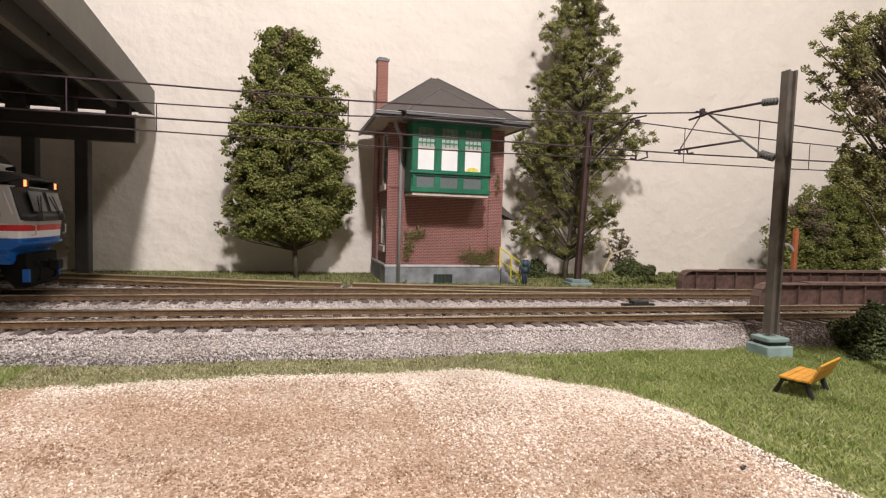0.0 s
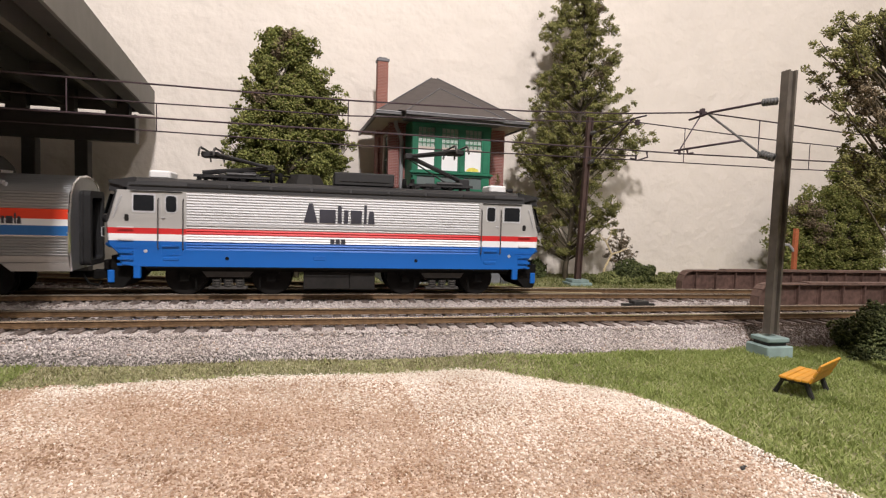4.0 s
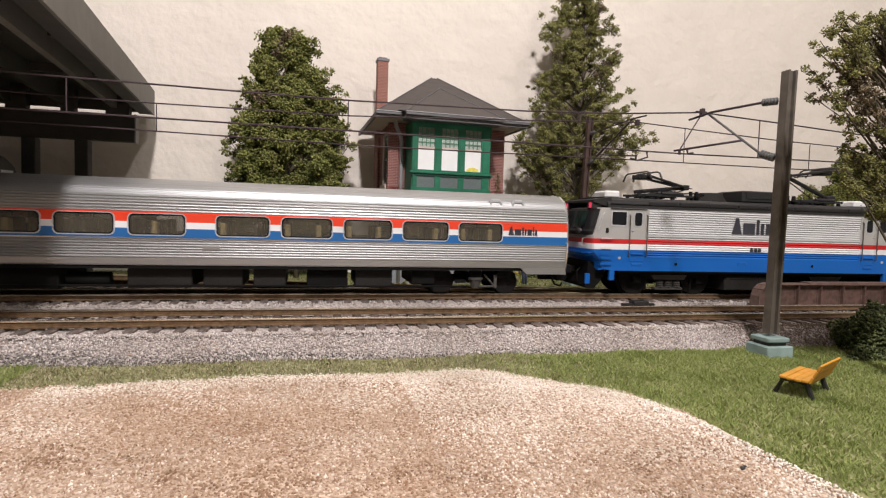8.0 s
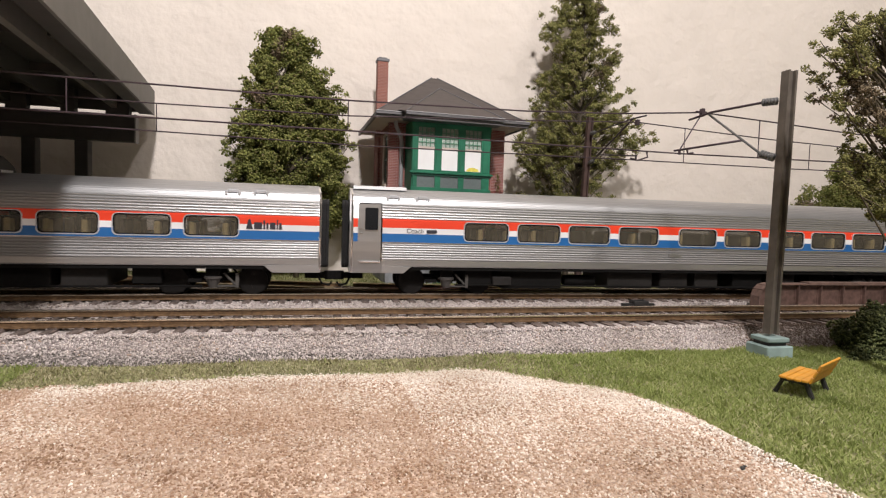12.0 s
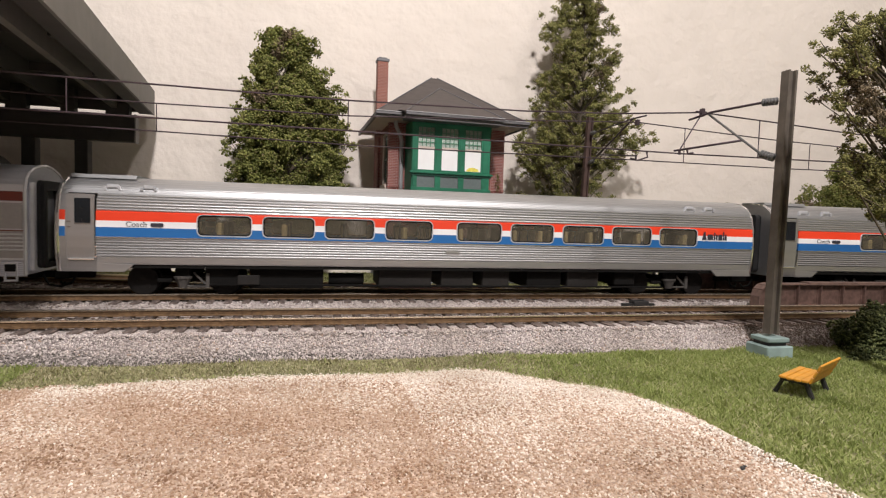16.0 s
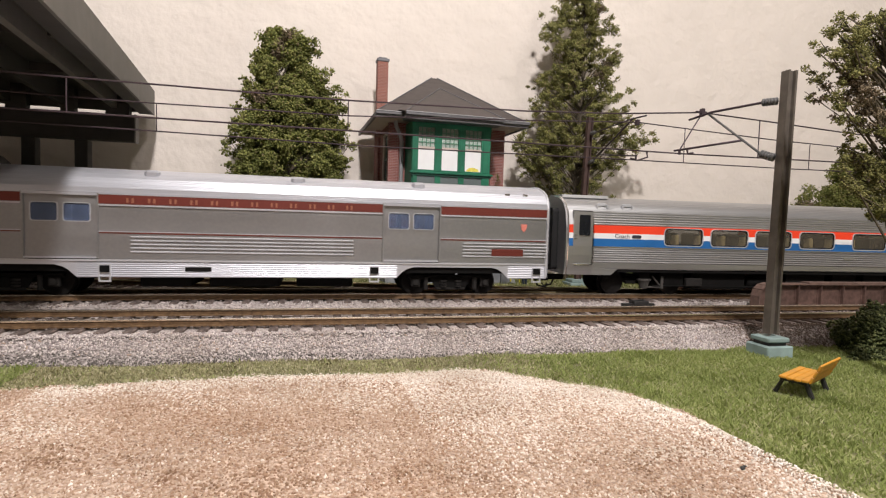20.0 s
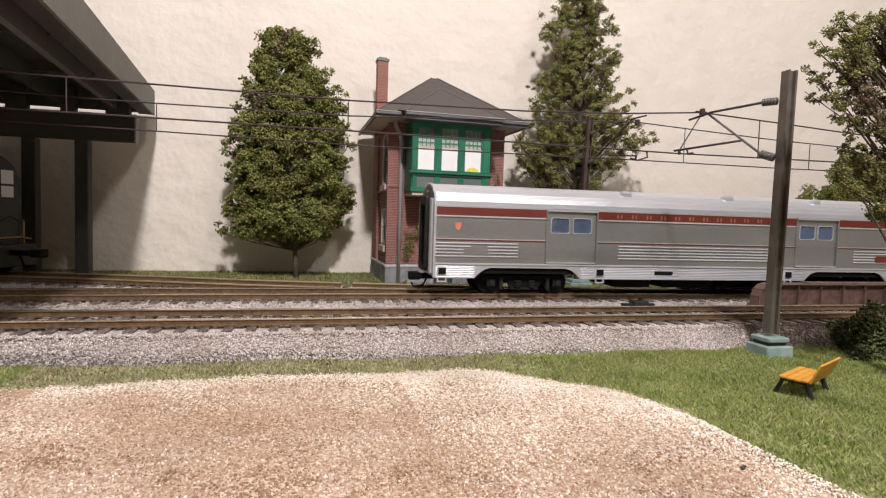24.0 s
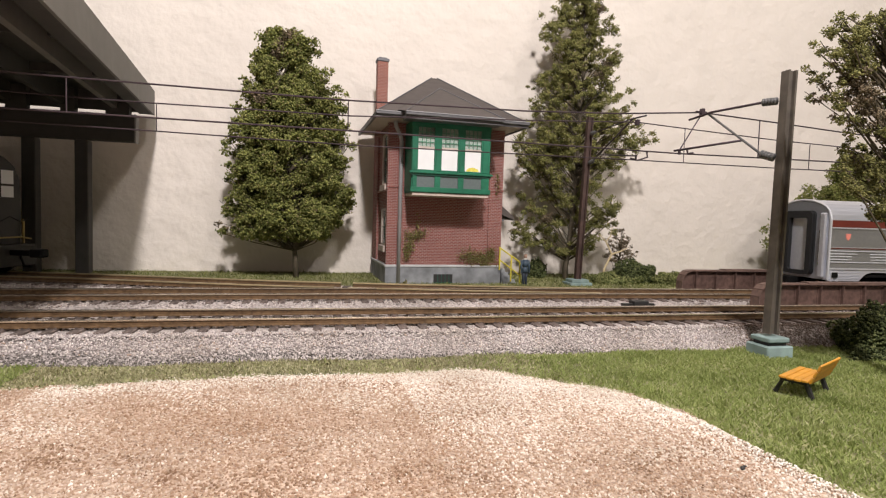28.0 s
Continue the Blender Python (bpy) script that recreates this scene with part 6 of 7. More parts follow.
def build_loco():
    c = thing("electric_locomotive", (0, 0, 0), "electric locomotive, silver over red, white and blue, with black roof", "locomotive")
    W = 17.3
    # ribbed middle and smooth cab sides
    for s in (-1, 1):
        z = 17.6
        prof = [(s * W, 11.4), (s * W, 17.3)]
        while z < 38.2:
            prof += [(s * W, z), (s * (W - 0.42), z + 0.62)]
            z += 1.02
        prof += [(s * W, z), (s * W, 39.0)]
        part("ribbed_side", skin(bmesh.new(), prof, -56.2, 56.2, 1.0), LOCOSIDE, c, "ribbed side, silver, red, white and blue")
        part("side_moulding", one_box(-56.2, 56.2, s * W - 0.2, s * W + 0.3, 26.7, 27.5), LOCOSIDE, c)
        part("hatch_mark", one_box(-10.4, -5.8, s * W - 0.2, s * W + 0.12, 14.2, 16.0, bev=0.15), LOCOBLUE, c, "blue access plate")
        for x in (30.0, -42.0):
            part("port", rod(bmesh.new(), (x, s * (W - 0.4), 14.6), (x, s * (W + 0.12), 14.6), 0.7, n=10), UNDER, c)
        if s < 0:
            block_word(c, -14.4, 13.4, 28.9, 36.4, -W - 0.14, WORD6, LETTER)
            block_word(c, -4.2, 1.6, 20.9, 22.7, -W - 0.14, [(0, 0.28, 1), (0.36, 0.64, 1), (0.72, 1, 1)], LETTER, "number_bar")
    for e in (-1, 1):
        # cab: outline seen from the side, drawn across the width, its corners drawn in
        cab = [(56.2, 11.4), (73.2, 11.4), (80.4, 12.2), (81.0, 15.8), (83.2, 18.0), (84.4, 19.2), (85.0, 26.8), (84.4, 28.2), (81.6, 39.0), (56.2, 39.0)]
        bm = bmesh.new()
        rings = []
        for y, inset in ((-W, 2.7), (-W + 0.9, 2.0), (-W + 3.2, 1.3), (-7, 0.4), (7, 0.4), (W - 3.2, 1.3), (W - 0.9, 2.0), (W, 2.7)):
            rings.append([bm.verts.new((e * (x - (inset if x > 76 else 0)), y, z)) for x, z in cab])
        m = len(cab)
        for a, b in zip(rings, rings[1:]):
            for i in range(m):
                bm.faces.new((a[i], a[(i + 1) % m], b[(i + 1) % m], b[i]))
        bm.faces.new(rings[0][::-1])
        bm.faces.new(rings[-1])
        part("cab", bm, LOCOCAB, c, "smooth grey cab end")
        # black windshield surround under the roof visor
        bm = bmesh.new()
        rings = []
        for y, inset in ((-W + 0.5, 2.8), (-W + 2.4, 1.8), (-W + 5, 1.0), (-6, 0.2), (6, 0.2), (W - 5, 1.0), (W - 2.4, 1.8), (W - 0.5, 2.8)):
            rings.append([bm.verts.new((e * (x - inset), y, z)) for x, z in ((82.4, 27.6), (85.4, 26.8), (85.9, 28.4), (85.2, 29.4), (82.7, 37.6), (82.4, 38.5), (77.0, 38.5), (80.4, 38.0))])
        for a, b in zip(rings, rings[1:]):
            for i in range(8):
                bm.faces.new((a[i], a[(i + 1) % 8], b[(i + 1) % 8], b[i]))
        bm.faces.new(rings[0][::-1])
        bm.faces.new(rings[-1])
        part("face_mask", bm, LOCOBLACK, c, "black windshield surround")
        for s in (-1, 1):
            xa, xb = sorted((e * 57.4, e * 65.0))
            door = part("cab_door", ring_plate(bmesh.new(), round_rect(xa, xb, 15.6, 38.4, 0.3), round_rect(xa + 0.4, xb - 0.4, 16.0, 38.0, 0.3), s * W - 0.15, s * W + 0.16), LOCOCAB, c, "cab side door")
            xa, xb = sorted((e * 59.6, e * 63.1))
            part("door_pane", extrude(bmesh.new(), round_rect(xa, xb, 31.4, 37.2, 1.0), s * W - 0.1, s * W + 0.12, "y"), DARKGLASS, door, "dark door window")
            part("door_rim", ring_plate(bmesh.new(), round_rect(xa - 0.35, xb + 0.35, 31.0, 37.6, 1.2), round_rect(xa, xb, 31.4, 37.2, 1.0), s * W - 0.1, s * W + 0.22), SILVERPAINT, door)
            part("door_handle", one_box(min(e * 63.4, e * 64.6), max(e * 63.4, e * 64.6), s * (W + 0.25) - 0.25, s * (W + 0.25) + 0.25, 29.0, 29.5, bev=0.1), SILVERPAINT, door)
            part("door_step", one_box(min(e * 58.6, e * 64.2), max(e * 58.6, e * 64.2), s * (W + 0.2) - 0.5, s * (W + 0.2) + 0.5, 18.6, 19.2, bev=0.1), LOCOBLUE, door)
            xa, xb = sorted((e * 67.1, e * 73.9))
            win = part("cab_window", ring_plate(bmesh.new(), round_rect(xa - 0.5, xb + 0.5, 30.9, 38.0, 0.5), round_rect(xa, xb, 31.6, 37.3, 0.4), s * W - 0.1, s * W + 0.26), SILVERPAINT, c, "cab side window frame")
            part("pane", extrude(bmesh.new(), round_rect(xa, xb, 31.6, 37.3, 0.4), s * W - 0.1, s * W + 0.1, "y"), DARKGLASS, win)
            part("rain_strip", one_box(min(e * 57.5, e * 74.8), max(e * 57.5, e * 74.8), s * (W + 0.1) - 0.35, s * (W + 0.1) + 0.35, 38.5, 38.9), UNDERGREY, c)
            for xx in (65.6, 57.2):
                part("grab_rail", tube(bmesh.new(), [(e * xx, s * W, 36.2), (e * xx, s * (W + 0.75), 35.8), (e * xx, s * (W + 0.75), 18.2), (e * xx, s * W, 17.8)], 0.24, 5), TRUCKGREY, c)
            part("nose_handrail", tube(bmesh.new(), [(e * 77.6, s * (W - 0.2), 37), (e * 78.0, s * (W + 0.25), 36.4), (e * 80.4, s * (W + 0.1), 29)], 0.22, 5), SILVERPAINT, c)
            xa, xb = sorted((e * 58.7, e * 64.0))
            part("step_recess", one_box(xa, xb, s * W - 0.3, s * W + 0.06, 13.6, 14.8, bev=0.15), LOCOBLUE, c, "blue step lip")
            part("corner_seam", one_box(min(e * 72.4, e * 80.6), max(e * 72.4, e * 80.6), s * (W - 0.1) - 0.3, s * (W - 0.1) + 0.3, 18.0, 18.3), LOCOBLUE, c)
            part("filler_cap", rod(bmesh.new(), (e * 69.8, s * (W - 0.3), 17.0), (e * 69.8, s * (W + 0.2), 17.0), 0.65, n=10), SILVERPAINT, c)
            part("notch", extrude(bmesh.new(), round_rect(min(e * 75.4, e * 76.8), max(e * 75.4, e * 76.8), 27.8, 30.2, 0.5), s * W - 0.2, s * W + 0.14, "y"), UNDERGREY, c)
            for z in (13.6, 16.0, 20.8, 24.6):
                xa, xb = sorted((e * 73.8, e * 79.0))
                part("corner_step", box(one_box(xa, xb, s * (W - 0.6) - 1.1, s * (W - 0.6) + 1.1, z, z + 0.3), xa, xb, s * (W + 0.3) - 0.2, s * (W + 0.3) + 0.2, z, z + 1.2), LOCOSIDE if z > 20 else LOCOBLUE, c)
            part("headlight", rod(bmesh.new(), (e * 83.0, s * 9, 28.4), (e * 86.4, s * 9, 28.4), 1.5, n=14), LOCOBLACK, c, smooth=True)
            part("lens", rod(bmesh.new(), (e * 86.1, s * 9, 28.4), (e * 86.35, s * 9, 28.4), 1.1, n=14), WHITEBOX, c)
            part("windshield", box(bmesh.new(), -0.15, 0.15, s * 7.2 - 5.6, s * 7.2 + 5.6, -3.9, 3.7, bev=0.1,
                                   m=Matrix.Translation((e * 83.9, 0, 33.9)) @ Matrix.Rotation(radians(-15.5 * e), 4, "Y")), DARKGLASS, c, "dark windshield")
            part("wiper", rod(bmesh.new(), (e * 85.4, s * 8, 30), (e * 84.0, s * 5, 36), 0.2, n=5), UNDER, c)
            part("nose_grab", tube(bmesh.new(), [(e * 84.2, s * 13, 25.4), (e * 85.6, s * 13, 25.2), (e * 85.6, s * 13, 22.0), (e * 84.2, s * 13, 21.8)], 0.2, 5), SILVERPAINT, c)
            part("nose_lamp", box(bmesh.new(), min(e * 77.6, e * 81.2), max(e * 77.6, e * 81.2), s * 12.6 - 1.8, s * 12.6 + 1.8, 38.6, 41.6, bev=0.2), LOCOBLACK, c)
            part("marker_lens", one_box(min(e * 81.0, e * 82.2), max(e * 81.0, e * 82.2), s * 12.6 - 1.4, s * 12.6 + 1.4, 38.9, 41.2), AMBER if e > 0 else REDLENS, c, "lit marker lamp" if e > 0 else "lit red marker lens")
            part("step_column", box(one_box(min(e * 71.6, e * 74.0), max(e * 71.6, e * 74.0), s * 16.4 - 0.8, s * 16.4 + 0.8, 7.0, 15.2, bev=0.2), min(e * 72, e * 79.4), max(e * 72, e * 79.4), s * 15.6 - 1.2, s * 15.6 + 1.2, 11.6, 12.4), LOCOBLUE, c, "blue corner steps")
            part("pilot_bracket", one_box(min(e * 81.4, e * 83.6), max(e * 81.4, e * 83.6), s * 13 - 0.6, s * 13 + 0.6, 5.0, 9.6, bev=0.2), LOCOBLUE, c)
            part("hose", tube(bmesh.new(), [(e * 82.5, s * 6, 12), (e * 84.6, s * 6.4, 10), (e * 84.2, s * 6.4, 5.5), (e * 82.6, s * 6, 4.6)], 0.4, 6), UNDER, c)
        for q in (-14.6, -10.6, 10.6, 14.6):
            part("lamp_hood", one_box(min(e * 79.1, e * 82.6), max(e * 79.1, e * 82.6), q - 0.25, q + 0.25, 38.4, 41.9, bev=0.1), LOCOBLACK, c)
        part("pilot", extrude(bmesh.new(), [(e * 74, 11.4), (e * 80.5, 15), (e * 82.4, 15), (e * 82.6, 8.6), (e * 83.6, 4.4), (e * 82.6, 3.0), (e * 79, 3.0), (e * 76, 6.5)], -13.0, 13.0, "y"), UNDER, c, "black snow plough")
        bm = bmesh.new()
        rings = []
        for y, inset in ((-W + 0.6, 4.4), (-W + 2, 2.8), (-W + 5, 1.3), (-6, 0.2), (6, 0.2), (W - 5, 1.3), (W - 2, 2.8), (W - 0.6, 4.4)):
            rings.append([bm.verts.new((e * (x - inset), y, z)) for x, z in ((82.0, 17.2), (85.0, 18.0), (86.0, 18.8), (86.0, 19.5), (82.0, 19.2))])
        for a, b in zip(rings, rings[1:]):
            for i in range(5):
                bm.faces.new((a[i], a[(i + 1) % 5], b[(i + 1) % 5], b[i]))
        bm.faces.new(rings[0][::-1])
        bm.faces.new(rings[-1])
        part("anticlimber", bm, LOCOBLUE, c)
        part("coupler", box(box(bmesh.new(), min(e * 80, e * 86.5), max(e * 80, e * 86.5), -1.3, 1.3, 9.2, 11.8, bev=0.2), min(e * 85.4, e * 88.6), max(e * 85.4, e * 88.6), -2.6, 2.4, 8.6, 12.4, bev=0.4), TREAD, c, "brown knuckle coupler")
    for s in (-1, 1):
        part("cab_floor_edge", one_box(-70, 70, s * 16.6 - 0.5, s * 16.6 + 0.5, 10.8, 11.6), UNDER, c)
    # black roof and its gear
    rp = [(W, 39.0), (W - 0.2, 40.6), (15.2, 42.6), (11.5, 43.9), (0, 44.3), (-11.5, 43.9), (-15.2, 42.6), (-W + 0.2, 40.6), (-W, 39.0)]
    part("roof", extrude(bmesh.new(), rp, -76.0, 76.0), LOCOBLACK, c, "black curved roof")
    for e in (-1, 1):
        visor = [(e * 74.0, 43.8), (e * 82.4, 42.3), (e * 82.4, 41.5), (e * 73.0, 39.0)]
        part("roof_visor", extrude(bmesh.new(), visor, -15.8, 15.8, "y"), LOCOBLACK, c, "black visor over the windshield")
    for k in range(8):
        x = -56 + k * 15
        for s in (-1, 1):
            part("roof_panel", box(bmesh.new(), x, x + 14, s * 16.3 - 0.9, s * 16.3 + 0.7, 40.3, 42.2, bev=0.15), LOCOBLACK, c)
    part("gutter_line", box(one_box(-75, 75, -W - 0.25, -W + 0.2, 40.7, 41.0), -75, 75, W - 0.2, W + 0.25, 40.7, 41.0), UNDERGREY, c)
    bm = bmesh.new()
    bmesh.ops.create_cone(bm, cap_ends=True, segments=8, radius1=8.4, radius2=6.2, depth=4.0, matrix=Matrix.Translation((-14.4, 0, 46.2)) @ Matrix.Rotation(radians(22.5), 4, "Z"))
    part("roof_dome", bm, UNDERGREY, c, "grey eight-sided roof cover")
    part("resistor_box", box(one_box(-3, 21.6, -9, 9, 44.2, 49.6, bev=0.5), -1, 19.6, -9.4, -8.8, 46, 48.8), LOCOBLACK, c, "black roof resistor box")
    for x in (64.0, -72.0):
        part("white_box", one_box(x, x + 7.6, -6, 6, 43.9, 47.2, bev=0.7), WHITEBOX, c, "white air-conditioner box")
    part("horn", rod(bmesh.new(), (72.5, -3, 45.2), (75.5, -3, 45.4), 0.5, 1.0, n=8), UNDERGREY, c)
    for e, up in ((1, 1.0), (-1, 0.55)):
        p = part("pantograph_base", box(box(one_box(e * 42 - 14, e * 42 + 14, -7, -5.6, 45.4, 46.4), e * 42 - 14, e * 42 + 14, 5.6, 7, 45.4, 46.4), e * 42 - 12, e * 42 - 10, -7, 7, 45.2, 46.3), LOCOBLACK, c, "pantograph frame")
        for x in (-12, -4, 4, 12):
            for y in (-6.3, 6.3):
                part("insulator", rod(bmesh.new(), (e * 42 + x, y, 43.8), (e * 42 + x, y, 45.6), 1.1, 0.8, n=8), UNDER, p)
        if e > 0:
            piv, knee, head = (53.0, 0, 48.4), (28.6, 0, 58.4), (49.6, 0, 61.6)
        else:
            piv, knee, head = (-36.0, 0, 47.4), (-28.0, 0, 50.4), (-50.5, 0, 55.2)
        foot = (piv[0], 0, piv[2]) if e > 0 else (-54, 0, 47.4)
        part("lower_arm", tube(bmesh.new(), [foot, knee], 0.95), LOCOBLACK, p, "black pantograph arm")
        for y in (-2.5, 2.5):
            part("upper_arm", tube(bmesh.new(), [(knee[0], y * 0.6, knee[2]), (head[0], y * 1.8, head[2])], 0.62), LOCOBLACK, p)
        for y in (-5.5, -1.5, 1.5, 5.5):
            part("base_spring", rod(bmesh.new(), (e * 42 - 9, y, 45.2), (e * 42 + 10, y, 46.6), 0.45, n=6), LOCOBLACK, p)
        part("control_rod", rod(bmesh.new(), (e * 42 + 6, 1.5, 46.6), (knee[0] + 0.5, 1.0, knee[2] - 1.2), 0.3, n=6), LOCOBLACK, p)
        part("knee_joint", one_box(knee[0] - 1.5, knee[0] + 1.5, -2.2, 2.2, knee[2] - 1.2, knee[2] + 1.2, bev=0.3), LOCOBLACK, p)
        part("pivot_box", one_box(piv[0] - 2.4, piv[0] + 2.4, -3.4, 3.4, 45.4, piv[2] + 1.0, bev=0.4), LOCOBLACK, p)
        part("gear_box", one_box(piv[0] - 8.5, piv[0] - 4.0, -4.2, 4.2, 44.6, 47.6, bev=0.4), LOCOBLACK, p)
        part("air_cylinder", rod(bmesh.new(), (e * 42 - 2, -6.6, 46.8), (e * 42 + 9, -6.6, 46.8), 0.8, n=8), LOCOBLACK, p)
        part("head_carrier", one_box(head[0] - 3.6, head[0] + 3.2, -3.2, 3.2, head[2] - 1.8, head[2] + 0.4, bev=0.4), LOCOBLACK, p)
        part("tie_rod", rod(bmesh.new(), (knee[0] + 3.0, -1.8, knee[2] - 0.5), (head[0] - e * 2.5, -3.4, head[2] - 1.8), 0.28, n=6), UNDERGREY, p)
        for q in (-2.6, 2.6):
            part("collector_strip", tube(bmesh.new(), [(head[0] + q, -12.5, head[2] - 2.2), (head[0] + q, -10.4, head[2] + 0.6), (head[0] + q, -8.5, head[2] + 1.3), (head[0] + q, 8.5, head[2] + 1.3), (head[0] + q, 10.4, head[2] + 0.6), (head[0] + q, 12.5, head[2] - 2.2)], 0.42, 6), TRUCKGREY, p, "pale collector strip with bent horns", smooth=True)
        part("motor_box", one_box(e * 42 - 6, e * 42 + 1, -3, 3, 44.2, 47, bev=0.4), LOCOBLACK, p)
    for x in (26.5, 30, -24, -27):
        part("roof_insulator", rod(bmesh.new(), (x, -4, 44), (x, -4, 48.4), 1.2, 0.8, n=10), UNDER, c, smooth=True)
    part("roof_bus", tube(bmesh.new(), [(-38, -4, 46.4), (-27, -4, 47.6), (-20, -4, 47.0)], 0.35), UNDER, c)
    # underframe
    part("floor_pan", one_box(-70, 70, -15.5, 15.5, 9.5, 11.6), UNDER, c)
    part("battery_box", box(one_box(-14.2, 3.6, -14.6, 14.6, 2.6, 9.6, bev=0.3), -14, 3.4, -15, -14.4, 7.8, 8.2), UNDERGREY, c, "grey battery box")
    part("tank_box", one_box(3.7, 13.8, -14.6, 14.6, 2.4, 9.4, bev=0.3), UNDERGREY, c, "grey underframe box")
    truck(c, 42.2, 31.4, 7.2, "loco")
    truck(c, -42.2, 31.4, 7.2, "loco")
    return c


def build_baggage():
    c = thing("baggage_car", (0, 0, 0), "grey and silver fluted baggage car with tuscan-red letter board", "baggage car")
    L, W = 122.0, 17.2
    d1 = (-73.4, -50.2)
    d2 = (51.2, 74.4)
    roofp = [(W, 37.6), (W - 0.1, 39.6), (16.2, 41.4), (14.4, 43.4), (11.2, 45.2), (6, 46.7), (0, 47.3)]
    roofp = roofp + [(-y, z) for y, z in roofp[-2::-1]]
    fine = []
    for (ya, za), (yb, zb) in zip(roofp, roofp[1:]):
        for k in range(12):
            u = k / 12
            fine.append((ya + (yb - ya) * u, za + (zb - za) * u - 0.2 * (1 - abs(math.sin(math.pi * k / 4)))))
    fine.append(roofp[-1])
    part("roof", extrude(bmesh.new(), fine, -L, L), BAGSILVER, c, "bright ribbed arched roof")
    for x in (-34, 18, 66):
        part("roof_vent", box(bmesh.new(), x - 2.6, x + 2.6, -13.0, -9.0, 43.6, 46.6, bev=0.9), BAGSILVER, c)
    for x in (104, 112):
        part("roof_lug", one_box(x - 1.2, x + 1.2, -15.0, -14.0, 41.2, 43.4, bev=0.2), CHROME, c)
    for s in (-1, 1):
        for a, b in ((-L, d1[0]), (d1[1], d2[0]), (d2[1], L)):
            y = s * W
            part("side_panel", one_box(a, b, min(y, y - s), max(y, y - s), 13.6, 37.6), BAGGREY, c, "smooth warm grey side")
            part("inner_lining", one_box(a + 0.5, b - 0.5, min(y - 1.1 * s, y - 1.5 * s), max(y - 1.1 * s, y - 1.5 * s), 14.0, 37.2), BLUELIT, c, "inner wall coloured blue for the bluish light inside")
            part("letter_board", one_box(a, b, y - 0.2, y + 0.2, 33.7, 36.9), TUSCAN, c, "tuscan-red letter board")
            part("bead", one_box(a, b, y - 0.5, y + 0.5, 33.0, 33.55), SILVERPAINT, c)
            part("bead", one_box(a, b, y - 0.3, y + 0.3, 37.0, 37.6), BAGSILVER, c)
            part("pin_stripe", one_box(a, b, y - 0.16, y + 0.16, 23.2, 23.6), TUSCAN, c)
            part("side_bead", one_box(a, b, y - 0.3, y + 0.3, 23.75, 24.05), BAGSILVER, c)
        for a, b in ((-L, -104.5), (-57.0, 57.0), (104.5, L)):
            prof = fluted(lambda z: W, 7.5, 13.4, 0.74, 0.12, s)
            part("skirt", skin(bmesh.new(), prof, a, b, 0.8), BAGSILVER, c, "bright fluted skirt")
        for a, b in ((-104.5, -57.0), (57.0, 104.5)):
            part("skirt", extrude(bmesh.new(), [(a, 13.4), (b, 13.4), (b, 7.6), (b - 1.2, 8.8), (b - 2.6, 10.2), (b - 4.4, 11.3), (b - 7.0, 12.0), (a + 7.0, 12.0), (a + 4.4, 11.3), (a + 2.6, 10.2), (a + 1.2, 8.8), (a, 7.6)], s * W - 0.8 * (s > 0), s * W + 0.8 * (s < 0), "y"), BAGSILVER, c, "skirt arched over the truck")
        part("skirt_bead", one_box(-L, L, s * W - 0.5, s * W + 0.5, 13.3, 13.85), SILVERPAINT, c)
        for a, b in ((-L, -85.5), (-40.0, 40.0), (84.0, L)):
            for k in range(5):
                z = 16.4 + k * 1.35
                segs = [(a, b)]
                if a < -100 and s < 0:
                    segs = [(a, a + 16 - 3 * (k < 3)), (b - 14, b)] if k in (1, 2, 3) else [(a, b)]
                for u, v in segs:
                    part("flute", one_box(u + 0.3, v - 0.3, s * W - 0.5, s * W + 0.5, z, z + 0.62, bev=0.2), SILVERPAINT, c, "bright raised strip")
        for d in (d1, d2):
            for xx in (d[0], d[1]):
                part("door_jamb", one_box(xx - 0.35, xx + 0.35, s * W - 0.6, s * W + 0.3, 14.2, 37.4, bev=0.12), BAGGREY, c)
            dy0, dy1 = s * (W - 0.7) - 0.3, s * (W - 0.7) + 0.3
            bm = one_box(d[0], d[1], dy0, dy1, 14.6, 27.4)
            for a, b, z0, z1 in ((d[0], d[1], 33.6, 37.0), (d[0], d[0] + 2.3, 27.4, 33.6), (d[0] + 10.4, d[0] + 12.4, 27.4, 33.6), (d[0] + 20.6, d[1], 27.4, 33.6)):
                box(bm, a, b, dy0, dy1, z0, z1)
            door = part("baggage_door", bm, BAGGREY, c, "grey sliding baggage door")
            for a, b in ((d[0] + 2.3, d[0] + 10.4), (d[0] + 12.4, d[0] + 20.6)):
                w = part("door_window", ring_plate(bmesh.new(), round_rect(a - 0.3, b + 0.3, 27.1, 33.9, 1.0), round_rect(a, b, 27.4, 33.6, 0.8), min(s * (W - 0.75), s * (W - 0.15)), max(s * (W - 0.75), s * (W - 0.15))), SILVERPAINT, door, "bright window rim")
                part("pane", extrude(bmesh.new(), round_rect(a, b, 27.4, 33.6, 0.8), min(s * (W - 0.75), s * (W - 0.55)), max(s * (W - 0.75), s * (W - 0.55)), "y"), BLUETINT, w, "half-clear pane with the bluish light inside put into its colour")
            part("door_sill", one_box(d[0], d[1], s * W - 0.5, s * W + 0.3, 14.2, 14.8), BAGSILVER, door)
            part("door_head", one_box(d[0], d[1], s * W - 0.7, s * W + 0.35, 36.5, 37.5), BAGSILVER, door)
